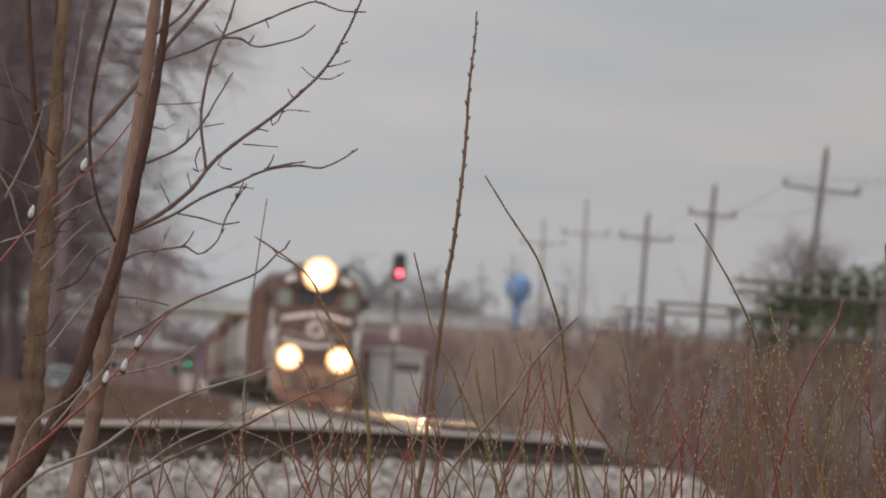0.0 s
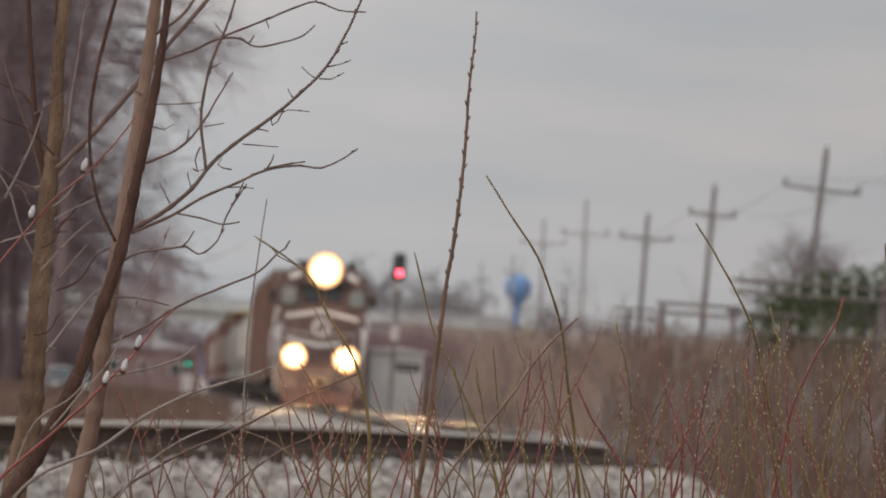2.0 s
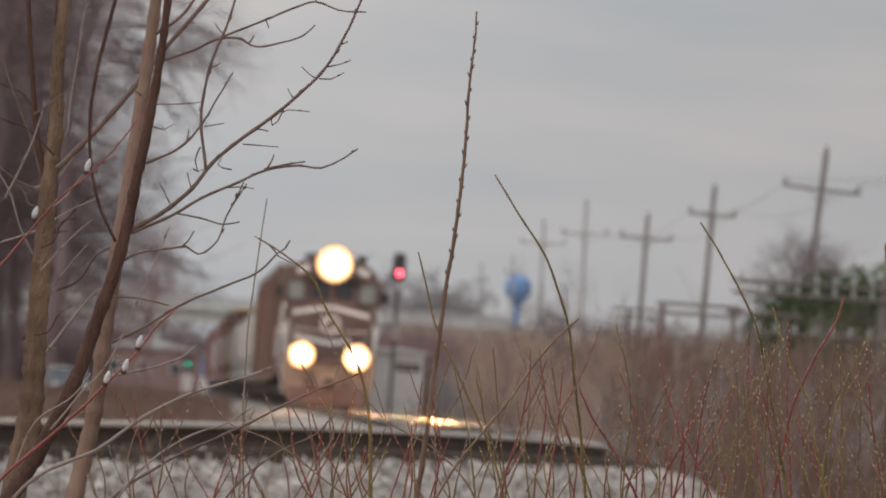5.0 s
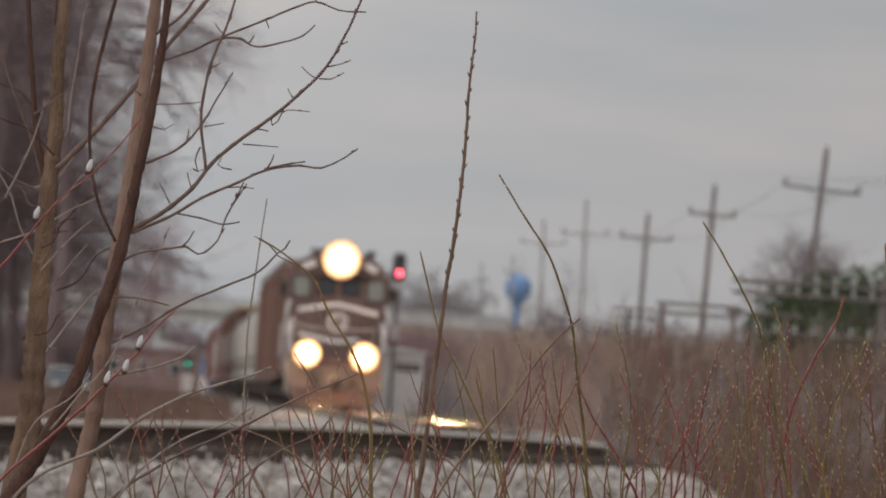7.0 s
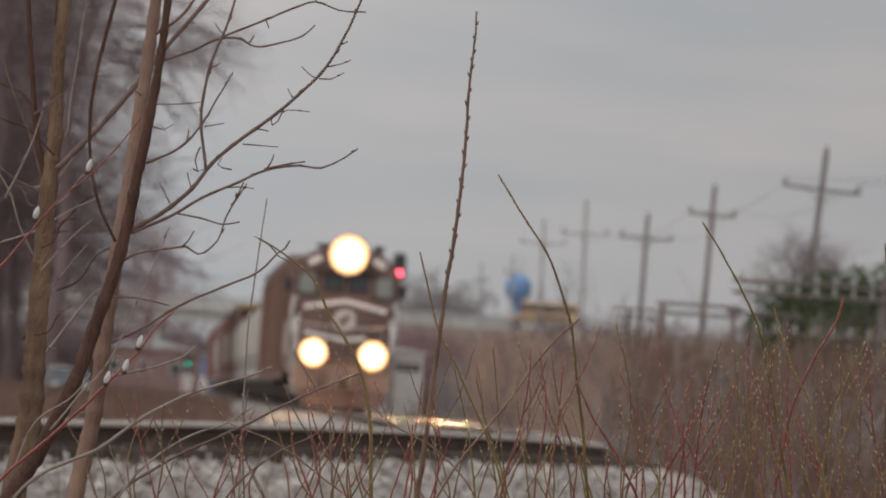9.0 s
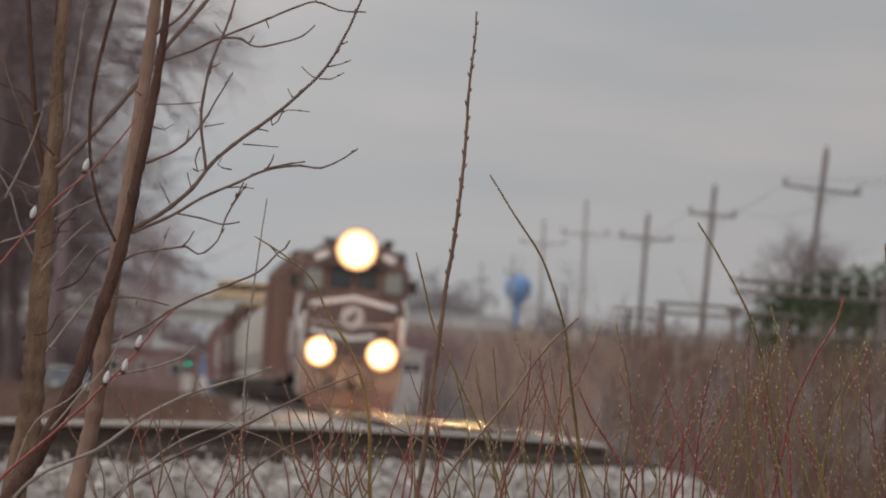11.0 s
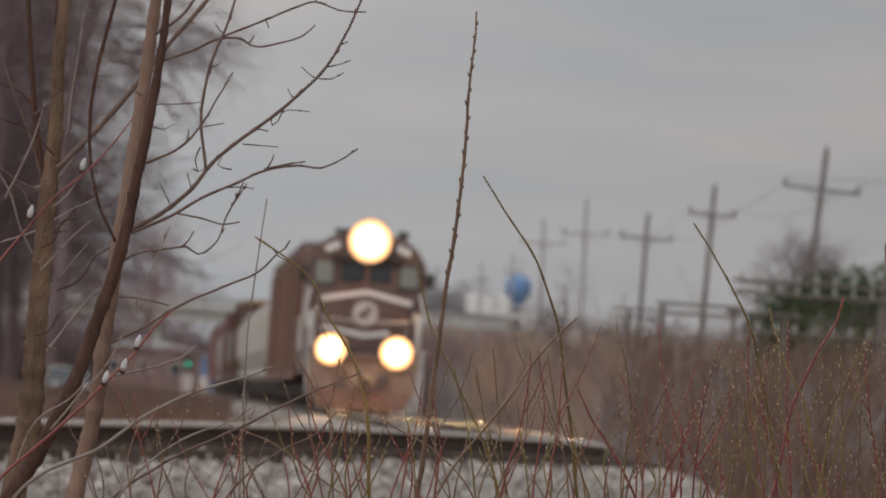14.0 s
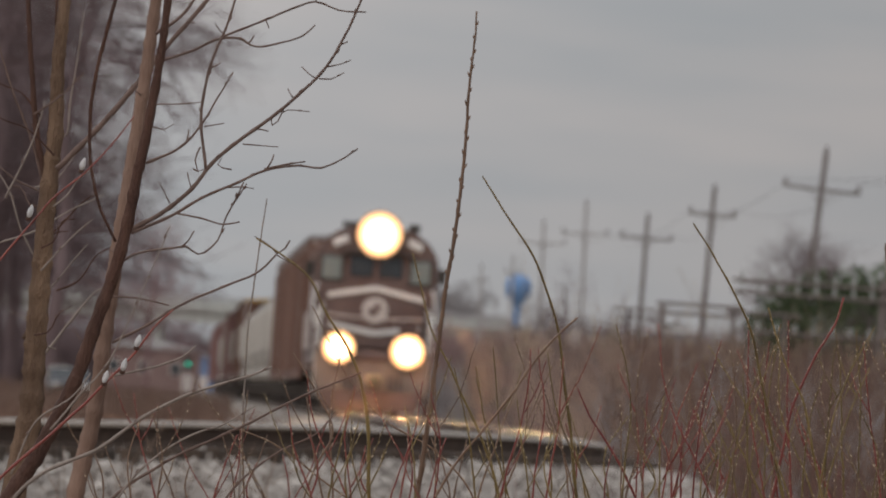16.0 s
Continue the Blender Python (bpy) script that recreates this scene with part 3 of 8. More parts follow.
def hut():
    c = (-1.55, 352.054, 0.233)
    h = thing("equipment_hut", pose(c[0], c[1], -0.75, 0, 0, 3), "pale grey sheet metal equipment hut beside the track", "hut")
    part("wall", boxes([(0, 0, 1.55, 2.1, 2.6, 2.9)], 0.03), M_HUT, h)
    part("roof", extrude_y([(-1.2, 3.0), (1.2, 3.0), (1.15, 3.08), (0, 3.22), (-1.15, 3.08)], -1.45, 1.45, 0.02), M_HUT, h)
    d = part("door", boxes([(-0.45, -1.32, 1.3, 0.85, 0.05, 2.0)], 0.01), M_HUT, h)
    part("handle", boxes([(-0.12, -1.36, 1.25, 0.05, 0.06, 0.2)], 0.01), M_BLACK, d)
    for k in range(3):
        v = part("vent", boxes([(0.12 + k * 0.32, -1.315, 2.45, 0.24, 0.04, 0.34)], 0.01), M_BLACK, h)
    for k in range(8):
        part("panel_seam", boxes([(-0.95 + k * 0.27, -1.31, 1.55, 0.025, 0.03, 2.85)], 0.005), M_HUT, h)
    part("plinth", boxes([(0, 0, 0.0, 2.2, 2.7, 0.3)], 0.02), M_CONCRETE, h)


hut()

# ---- road on a bridge over the line ----
DECK = 9.4


def overpass():
    y = 1000.0
    br = thing("overpass", pose(0, y, 0), "pale concrete road bridge over the railway with a parapet", "bridge", kind="structure")
    part("deck", boxes([(-46, 6, DECK - 0.35, 108, 13, 0.7)], 0.05), M_CONCRETE, br)
    part("girder", boxes([(-46, 0.4, DECK - 1.3, 108, 0.5, 1.25)], 0.05), M_CONCRETE, br, "pale edge girder")
    for x in range(-98, 8, 3):
        part("parapet_post", boxes([(x, 0.2, DECK + 0.45, 0.25, 0.25, 0.9)], 0.02), M_CONCRETE, br)
    part("parapet", boxes([(-46, 0.3, DECK + 0.3, 108, 0.2, 0.75)], 0.03), M_CONCRETE, br, "solid pale parapet")
    part("parapet_rail", boxes([(-46, 0.2, DECK + 0.95, 108, 0.25, 0.2), (-46, 0.2, DECK + 0.5, 108, 0.12, 0.16)], 0.02), M_GALV, br)
    part("carriageway", boxes([(0, 6, DECK + 0.05, 800, 11, 0.08)], 0.01), M_ASPHALT, br)
    for x in (-78, -58, -43.5, -31, -14, 4):
        pr = part("pier", boxes([(x, 6, (DECK - 1.9) / 2 - 0.4, 1.1, 9, DECK - 0.9)], 0.2), M_CONCRETE, br)
        part("pier_cap", boxes([(x, 6, DECK - 1.75, 1.8, 12, 0.7)], 0.1), M_CONCRETE, pr)
    for x0, x1 in ((-12, 420), (-420, -72)):
        bank = extrude_y([(x0, -1.2), (x1, -1.2), (x1, DECK - 0.2), (x0 + (8 if x0 > -100 else 0), DECK - 0.2)], 0, 12, 0)
        bmesh.ops.translate(bank, verts=[v for v in bank.verts if v.co.z < 0 and v.co.y < 1], vec=(0, -16, 0))
        part("embankment", bank, M_SLOPE, br, "dry grassy bank")
    part("guard_rail", boxes([(210, 0.5, DECK + 0.62, 400, 0.08, 0.3)], 0.01), M_GALV, br)
    for k in range(60):
        part("guard_post", boxes([(12 + k * 3.2, 0.6, DECK + 0.3, 0.12, 0.12, 0.9)], 0.01), M_GALV, br)


overpass()


def road_wheels(v, xs, y0, y1, r):
    for x in xs:
        for y in (y0, y1):
            t = part("tyre", drum(r, 0.26, pose(x, y, r, 90), 18, bevel=0.04), M_TYRE, v)
            part("rim", drum(r * 0.55, 0.28, pose(x, y, r, 90), 12), M_GALV, t)


def bus():
    v = thing("school_bus", pose(0, 0, 0), "yellow bus with a dark window band driving on the bridge", "bus")
    part("body", boxes([(0.3, 0, 1.25, 6.6, 2.3, 1.3), (0.3, 0, 2.75, 6.5, 2.25, 0.36), (-3.6, 0, 0.95, 1.3, 1.9, 0.8)], 0.12), M_BUS, v)
    part("window_band", boxes([(0.3, 0, 2.2, 6.4, 2.2, 0.75)], 0.05), G_DARK, v, "dark band of windows")
    for k in range(8):
        part("window_post", boxes([(-2.8 + k * 0.88, -1.115, 2.2, 0.09, 0.03, 0.74)], 0.01), M_BUS, v)
    part("skirt_stripe", boxes([(0.3, -1.16, 1.2, 6.5, 0.03, 0.08), (0.3, -1.16, 0.85, 6.5, 0.03, 0.08)], 0.01), M_BLACK, v)
    part("bumper", boxes([(-4.3, 0, 0.6, 0.2, 2.2, 0.3), (3.7, 0, 0.6, 0.2, 2.2, 0.3)], 0.03), M_BLACK, v)
    road_wheels(v, (-3.2, 2.2), -1.0, 1.0, 0.48)
    return v


def box_truck():
    v = thing("box_truck", pose(0, 0, 0), "white box truck driving on the bridge", "truck")
    part("cargo_box", boxes([(-0.9, 0, 2.2, 4.6, 2.4, 2.1)], 0.04), M_WHITE, v, "white cargo box")
    part("cab", extrude_y([(1.5, 0.6), (3.4, 0.6), (3.4, 1.4), (2.9, 2.2), (1.5, 2.3)], -1.0, 1.0, 0.08), M_WHITE, v)
    part("cab_glass", boxes([(2.35, 0, 1.8, 0.9, 2.03, 0.5)], 0.03), G_DARK, v)
    part("chassis", boxes([(0, 0, 0.8, 6.4, 1.0, 0.3)], 0.02), M_BLACK, v)
    road_wheels(v, (-2.2, 2.5), -0.95, 0.95, 0.45)
    return v


def sedan(name, material, label, heading_lamps=None):
    v = thing(name, pose(0, 0, 0), label, "car")
    part("body", extrude_y([(-2.2, 0.35), (2.2, 0.35), (2.25, 0.75), (1.1, 0.95), (0.55, 1.42), (-1.0, 1.45), (-1.75, 1.0), (-2.2, 0.92)], -0.88, 0.88, 0.08), material, v)
    for sy in (-1, 1):
        part("side_glass", extrude_y([(-1.45, 0.98), (0.95, 0.98), (0.48, 1.36), (-0.95, 1.38)], sy * 0.87, sy * 0.90, 0.01), G_DARK, v)
    part("windscreen", boxes([(0.86, 0, 1.2, 0.04, 1.5, 0.56, 0, -42, 0)], 0.01), G_DARK, v)
    part("rear_window", boxes([(-1.42, 0, 1.22, 0.04, 1.5, 0.56, 0, 52, 0)], 0.01), G_DARK, v)
    for sx in (-1, 1):
        part("bumper", boxes([(sx * 2.22, 0, 0.5, 0.12, 1.7, 0.24)], 0.03), M_BLACK, v)
    for sy in (-1, 1):
        part("tail_lamp", boxes([(-2.2, sy * 0.68, 0.8, 0.08, 0.3, 0.14)], 0.02), L_TAIL if heading_lamps else M_REDCAR, v)
        part("headlamp", boxes([(2.2, sy * 0.66, 0.68, 0.1, 0.32, 0.14)], 0.02), M_WHITE, v)
    road_wheels(v, (-1.35, 1.4), -0.78, 0.78, 0.32)
    return v


BUS, TRUCK = bus(), box_truck()
CAR_A = sedan("car", M_WHITE, "white car with lit tail lamps driving on the road", True)
CAR_B = sedan("car", M_WHITE, "white car driving behind the truck on the road", True)
PARKED = sedan("parked_car", M_CAR_DARK, "dark car with a pale roof parked beside the line")
part("roof_panel", boxes([(-0.2, 0, 1.455, 1.5, 1.5, 0.05)], 0.02), M_WHITE, PARKED, "pale roof")
PARKED.matrix_world = pose(*(-16.124, 400.072, -0.444)[:2], -0.62, 0, 0, -84)


# ---- poles ----
def utility_pole(foot, top, arm_drop, arm_half, material, lean=0.0, pegs=2, label="weathered wooden utility pole with one crossarm"):
    """foot: plan place and ground; top: height of the tip; the arm hangs arm_drop below it."""
    p = thing("utility_pole", pose(foot[0], foot[1], foot[2], 0, lean, 0), label, "pole", "poles in a row")
    hgt = top - foot[2]
    part("shaft", drum(0.17, hgt, pose(0, 0, hgt / 2), 12, 0.11), material, p)
    arm = part("crossarm", boxes([(0, -0.16, hgt - arm_drop, 2 * arm_half, 0.11, 0.13)], 0.015), material, p)
    for sx in (-1, 1):
        part("brace", rod([(sx * arm_half * 0.38, -0.14, hgt - arm_drop), (0, -0.13, hgt - arm_drop - 0.62)], 0.022, 6), material, p)
        for k in range(pegs):
            x = sx * (arm_half - 0.07 - 0.55 * k)
            part("insulator", drum(0.09, 0.32, pose(x, -0.16, hgt - arm_drop + 0.22), 10, 0.06, 0.02), M_POLE if k == 0 else M_GLASS_INS, arm)
    part("insulator", drum(0.07, 0.22, pose(0, 0, hgt + 0.1), 10, 0.05), M_POLE, p)
    return p


def poles():
    rows = [((16.282, 400.033, 1.872), (16.597, 399.848, 12.748), 1.75, 1.70, M_POLE, 3.4, 1),
            ((13.788, 470.04, 2.05), (13.846, 469.861, 12.574), 1.45, 1.22, M_POLE, 1.2, 1),
            ((11.788, 530.05, 1.997), (11.837, 529.876, 12.208), 1.35, 1.52, M_POLE, 0.6, 1),
            ((10.172, 640.065, 2.045), (9.885, 639.839, 15.31), 2.25, 1.62, M_POLE_HAZE, -1.4, 1),
            ((7.99, 700.075, 1.98), (7.651, 699.854, 14.955), 1.65, 1.72, M_POLE_HAZE, -1.4, 1),
            ((6.215, 760.084, 1.943), (5.958, 759.894, 13.093), 1.4, 0.6, M_POLE_HAZE, -1.0, 1),
            ((4.001, 820.094, 1.876), (3.625, 819.902, 13.13), 1.4, 0.6, M_POLE_HAZE, -1.0, 1)]
    tops = []
    for foot, top, drop, half, material, lean, pegs in rows:
        ground_z = -0.8
        hgt = top[2] - ground_z
        x0 = top[0] - math.sin(radians(lean)) * hgt
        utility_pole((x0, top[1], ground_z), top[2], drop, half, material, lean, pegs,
                     "weathered wooden utility pole with one crossarm" if material is M_POLE else "wooden utility pole far along the line, paled by painted haze")
        tops.append((top[0], top[1], top[2] - drop + 0.35, half))
    first = tops[0]
    tops = [(first[0] + 14, first[1] - 90, first[2] + 1.2, first[3])] + tops
    for a, b in zip(tops[:4], tops[1:5]):
        for sx in (-1, 1):
            pa = np.array((a[0] + sx * (a[3] - 0.07), a[1] - 0.16, a[2]))
            pb = np.array((b[0] + sx * (b[3] - 0.07), b[1] - 0.16, b[2]))
            line = [pa * (1 - u) + pb * u - np.array((0, 0, 1.6 * 4 * u * (1 - u) * 0.5)) for u in np.linspace(0, 1, 15)]
            verts, faces = [], []
            tube(verts, faces, line, [0.012] * 15, 4)
            tagged(sheet("overhead_wire", (verts, faces), M_WIRE), "thin dark wire hanging between the utility poles", "wire", "overhead wires")


poles()


def low_pole(c, ground_z, arms, half, post_x, pegs, label):
    """A short lineside pole; arms: heights of its crossarms."""
    p = thing("telegraph_pole", pose(c[0], c[1], ground_z), label, "pole", "lineside telegraph poles")
    top = max(arms) + 0.15 - ground_z
    part("shaft", drum(0.10, top, pose(post_x, 0.10, top / 2), 12, 0.08), M_POLE, p)
    for k, z in enumerate(arms):
        arm = part("crossarm", boxes([(0, 0, z - ground_z, 2 * half, 0.08, 0.06)], 0.012), M_POLE, p)
        for j in range(pegs):
            x = (j + 0.5) / pegs * 2 * half - half
            part("insulator", drum(0.032, 0.13, pose(x, 0, z - ground_z + 0.10), 8, 0.022, 0.008), M_GLASS_INS, arm, "pale glass insulator")


low_pole((6.371, 149.981, 2.79), -1.0, ((6.371, 149.981, 2.79)[2], (6.385, 149.984, 2.594)[2], (6.43, 149.995, 1.95)[2]), 1.55, 0.98, 10, "low weathered telegraph pole with three crossarms of glass insulators")


def h_frame(c, ground_z, beams, half, posts):
    p = thing("timber_frame", pose(c[0], c[1], ground_z), "dark weathered timber frame of posts and beams in the brush", "frame", "timber frames by the line")
    for x in posts:
        top = max(beams) - ground_z
        part("post", drum(0.07, top, pose(x, 0.08, top / 2), 10, 0.06), M_POLE, p)
    for z in beams:
        part("beam", boxes([(0, 0, z - ground_z, 2 * half, 0.08, 0.085)], 0.015), M_POLE, p)


h_frame((6.598, 229.983, 3.34), -0.9, ((6.598, 229.983, 3.34)[2], (6.614, 229.987, 3.111)[2]), 1.1, (-0.92, 0.88))
h_frame((6.379, 289.983, 3.844), -0.9, ((6.379, 289.983, 3.844)[2], (6.397, 289.988, 3.591)[2]), 0.85, (-0.3, 0.8))
h_frame((7.528, 209.986, 2.992), -0.9, ((7.528, 209.986, 2.992)[2],), 0.85, (-0.7, 0.5))


def water_tower():
    c = (16.313, 1899.849, 25.459)
    w = thing("water_tower", pose(c[0], c[1], -0.8), "bright blue water tower with a rounded tank on one stem", "water tower")
    verts, faces = [], []
    h = c[2] + 0.8
    prof = [(0.75, 0.0), (0.62, h - 4.2), (0.9, h - 3.2), (1.9, h - 2.2), (2.7, h - 0.6), (2.8, h + 0.9), (2.3, h + 2.2), (1.2, h + 2.9), (0.1, h + 3.1)]
    bm = bmesh.new()
    rings = [[bm.verts.new((r * math.cos(a), r * math.sin(a), z)) for a in np.arange(24) * math.pi / 12] for r, z in prof[1:]]
    for a, b in zip(rings, rings[1:]):
        for k in range(24):
            bm.faces.new((a[k], a[(k + 1) % 24], b[(k + 1) % 24], b[k]))
    part("tank", bm, M_BLUE, w, smooth=True)
    part("stem", drum(0.85, h - 3.6, pose(0, 0, (h - 3.6) / 2), 20, 0.6), M_BLUE, w)
    part("base", drum(2.0, 2.0, pose(0, 0, 1.0), 20, 0.9), M_BLUE, w)


water_tower()


def marker_post(c, ground_z, height):
    p = thing("marker_post", pose(c[0], c[1], ground_z), "pale weathered post standing in the brush", "post", "posts in the brush")
    part("post", boxes([(0, 0, height / 2, 0.14, 0.10, height)], 0.02), M_DIRTY_WHITE, p)
    part("plate", boxes([(0, -0.07, height - 0.25, 0.24, 0.02, 0.34)], 0.01), M_DIRTY_WHITE, p)


marker_post((3.285, 215.006, 1.884), -1.0, (3.249, 214.997, 2.393)[2] + 1.0)
marker_post((5.237, 300.007, 2.517), -0.95, (5.206, 300.0, 2.965)[2] + 0.95)


# ---- far buildings seen under the bridge, road signal ----
def shed(c, size, material, label):
    s = thing("shed", pose(c[0], c[1], -0.7), label, "building", "buildings beyond the bridge")
    w, dp, h = size
    part("wall", boxes([(0, 0, h / 2, w, dp, h)], 0.03), material, s)
    part("roof", extrude_y([(-w / 2 - 0.3, h), (w / 2 + 0.3, h), (0, h + w * 0.12)], -dp / 2 - 0.3, dp / 2 + 0.3, 0.03), M_GALV, s)
    for k in range(max(2, int(w / 3))):
        wd = part("window", boxes([(-w / 2 + 1.4 + k * 2.8, -dp / 2 - 0.03, h * 0.6, 1.1, 0.08, 1.2)], 0.02), M_DIRTY_WHITE, s)
        part("pane", boxes([(-w / 2 + 1.4 + k * 2.8, -dp / 2 - 0.08, h * 0.6, 0.9, 0.04, 1.0)], 0.01), G_DARK, wd)
    part("door", boxes([(w / 2 - 0.9, -dp / 2 - 0.03, 1.05, 0.95, 0.06, 2.1)], 0.01), M_DIRTY_WHITE, s)


shed((-25.774, 820.086, 2.358), (9.0, 8.0, 4.2), M_BRICK, "dull brick building beyond the bridge piers")
shed((-22.75, 860.085, 2.753), (3.6, 5.0, 4.0), M_BLUE_BOX, "blue sheet metal shed beside the line")


def green_signal():
    c = (-15.22, 560.059, 1.729)
    s = thing("dwarf_signal", pose(c[0], c[1], -0.7), "small signal with a lit green lens beside the far track", "signal")
    part("mast", drum(0.07, c[2] + 1.2, pose(0, 0, (c[2] + 1.2) / 2), 10), M_GALV, s)
    h = part("head", boxes([(0, -0.1, c[2] + 0.75, 0.5, 0.24, 0.8)], 0.08), M_BLACK, s)
    part("green_lens", drum(0.11, 0.04, pose(0, -0.24, c[2] + 0.7, 90), 16), L_GREEN, h, "glowing green lens")


green_signal()


# ---- bare trees, brush and shrubs away from the viewer ----
def grow(verts, faces, rng, p, d, length, r, depth, droop, spread, sides=3):
    n = 4
    path, q, dd = [p], p.copy(), d.copy()
    for k in range(n):
        dd = dd + rng.normal(0, 0.10, 3) + np.array((0, 0, droop))
        dd /= np.linalg.norm(dd)
        q = q + dd * length / n
        path.append(q.copy())
    tube(verts, faces, path, np.linspace(r, r * 0.55, n + 1), sides)
    if depth == 0:
        return
    for k in range(rng.integers(3, 6)):
        u = rng.uniform(0.3, 1.0)
        s = path[min(n, int(u * n + 0.5))]
        nd = dd + rng.normal(0, spread, 3)
        nd /= np.linalg.norm(nd)
        grow(verts, faces, rng, s, nd, length * rng.uniform(0.55, 0.8), r * 0.5, depth - 1, droop, spread)


def bare_tree(c, ground_z, height, seed, material, label, droop=0.0, spread=0.55, depth=4, limbs=16, thick=0.014, low=0.15, rise=(0.1, 0.9)):
    rng = np.random.default_rng(seed)
    t = thing("bare_tree", pose(c[0], c[1], ground_z), label, "tree", "bare trees")
    tv, tf = [], []
    path = [np.array((rng.normal(0, 0.02) * height * k / 8, rng.normal(0, 0.02) * height * k / 8, height * k / 8)) for k in range(9)]
    tube(tv, tf, path, np.linspace(height * 0.018, height * 0.003, 9), 8)
    sheet("trunk", (tv, tf), material, t)
    verts, faces = [], []
    for k in range(limbs):
        u = low + (0.98 - low) * (k + rng.uniform()) / limbs
        i = min(7, int(u * 8))
        s = path[i] + (path[i + 1] - path[i]) * (u * 8 - i)
        a = rng.uniform(0, 2 * math.pi)
        d = np.array((math.cos(a), math.sin(a), rng.uniform(*rise)))
        grow(verts, faces, rng, s, d / np.linalg.norm(d), height * (0.30 - 0.18 * u), height * thick * (1.15 - u) * 0.5, depth - 1, droop, spread)
    sheet("crown", (verts, faces), material, t, "fine leafless branches")
    return t


big = [bare_tree((-24.0, 470), -0.8, 25.0, 20, M_FAR_BRANCH, "dark leafless tree with dense fine branches", -0.02, 0.6, 4, 36, 0.013, 0.28),
       bare_tree((-22.4, 462), -0.8, 24.0, 21, M_FAR_BRANCH, "dark leafless tree with drooping fine branches", -0.07, 0.6, 4, 36, 0.012, 0.28)]
for k, (x, y) in enumerate(((-27.5, 480), (-25.5, 520), (-31.0, 505), (-26.5, 545), (-29.0, 560), (-33.0, 560), (-24.5, 490), (-26.0, 465), (-22.6, 452),
                            (-23.4, 500), (-28.0, 455))):
    copy_thing(big[k % 2], pose(x, y, -0.8, 0, 0, 70 * k + 20))
bare_tree((-18.6, 440), -0.8, 25.0, 22, M_FAR_BRANCH, "tall leafless tree with long level tiers of fine branches", -0.035, 0.32, 4, 56, 0.014, 0.66, (-0.12, 0.22))
red = bare_tree((-19.0, 600), -0.8, 11.5, 40, M_FAR_RED, "reddish leafless tree beside the bridge", 0.0, 0.55, 4, 26, 0.016, 0.25)
for k, (x, y) in enumerate(((-52, 1110), (-46, 1120), (-41, 1115), (-36.5, 1130), (-34.5, 1105), (-58, 1125), (-64, 1120), (-49, 1140), (-43, 1150))):
    m = copy_thing(red, pose(x, y, -0.8, 0, 0, 50 * k))
    m.scale = (1.9 - 0.07 * k,) * 3
# far tree line, its haze carried by the pale grey colour
grey = [bare_tree((-9, 1500), -0.8, 19, 60, M_HAZE_GREY, "leafless tree in the far tree line, greyed by painted haze", 0.0, 0.5, 4, 22, 0.055, 0.2),
        bare_tree((0, 1530), -0.8, 22, 61, M_HAZE_GREY, "leafless tree in the far tree line, greyed by painted haze", 0.0, 0.55, 4, 22, 0.055, 0.2)]
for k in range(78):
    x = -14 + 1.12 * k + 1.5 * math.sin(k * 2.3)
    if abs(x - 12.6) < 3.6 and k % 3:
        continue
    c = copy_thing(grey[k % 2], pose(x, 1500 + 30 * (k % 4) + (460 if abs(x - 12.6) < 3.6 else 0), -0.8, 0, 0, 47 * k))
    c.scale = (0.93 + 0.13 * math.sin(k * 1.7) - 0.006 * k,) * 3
bare_tree((20.3, 520), -0.8, 11.3, 90, M_FAR_BRANCH, "leafless tree with a dense crown behind the evergreen bush", 0.0, 0.42, 4, 44, 0.015, 0.55, (0.8, 2.0))
bare_tree((23.2, 540), -0.8, 11.2, 91, M_FAR_BRANCH, "leafless tree with a dense crown behind the evergreen bush", 0.0, 0.42, 4, 36, 0.013, 0.55, (0.8, 2.0))


shrubs = [bare_tree((2.6, 150), -1.15, 2.7, 101, M_FAR_RED, "reddish leafless shrub in the brush", 0.0, 0.6, 4, 18, 0.016, 0.05),
          bare_tree((5.4, 165), -1.15, 3.0, 102, M_BRUSH_TAN, "pale dry leafless shrub in the brush", 0.0, 0.6, 4, 16, 0.014, 0.05),
          bare_tree((4.1, 178), -1.15, 3.2, 103, M_FAR_BRANCH, "dark leafless shrub in the brush", 0.0, 0.6, 4, 18, 0.016, 0.05)]
for k in range(27):
    y = 132 + (k * 37 % 90)
    c = copy_thing(shrubs[k % 3], pose(y * (0.010 + 0.040 * ((k * 0.618) % 1.0)), y, -1.15, 0, 0, 61 * k))
    c.scale = (0.8 + 0.35 * ((k * 0.37) % 1.0),) * 3

small = copy_thing(shrubs[2], pose(*(-0.447, 290.043, 0.32)[:2], -1.0, 0, 0, 30))
small.scale = (0.5, 0.5, 0.5)
tagged(small, "small dark leafless bush beside the equipment hut")


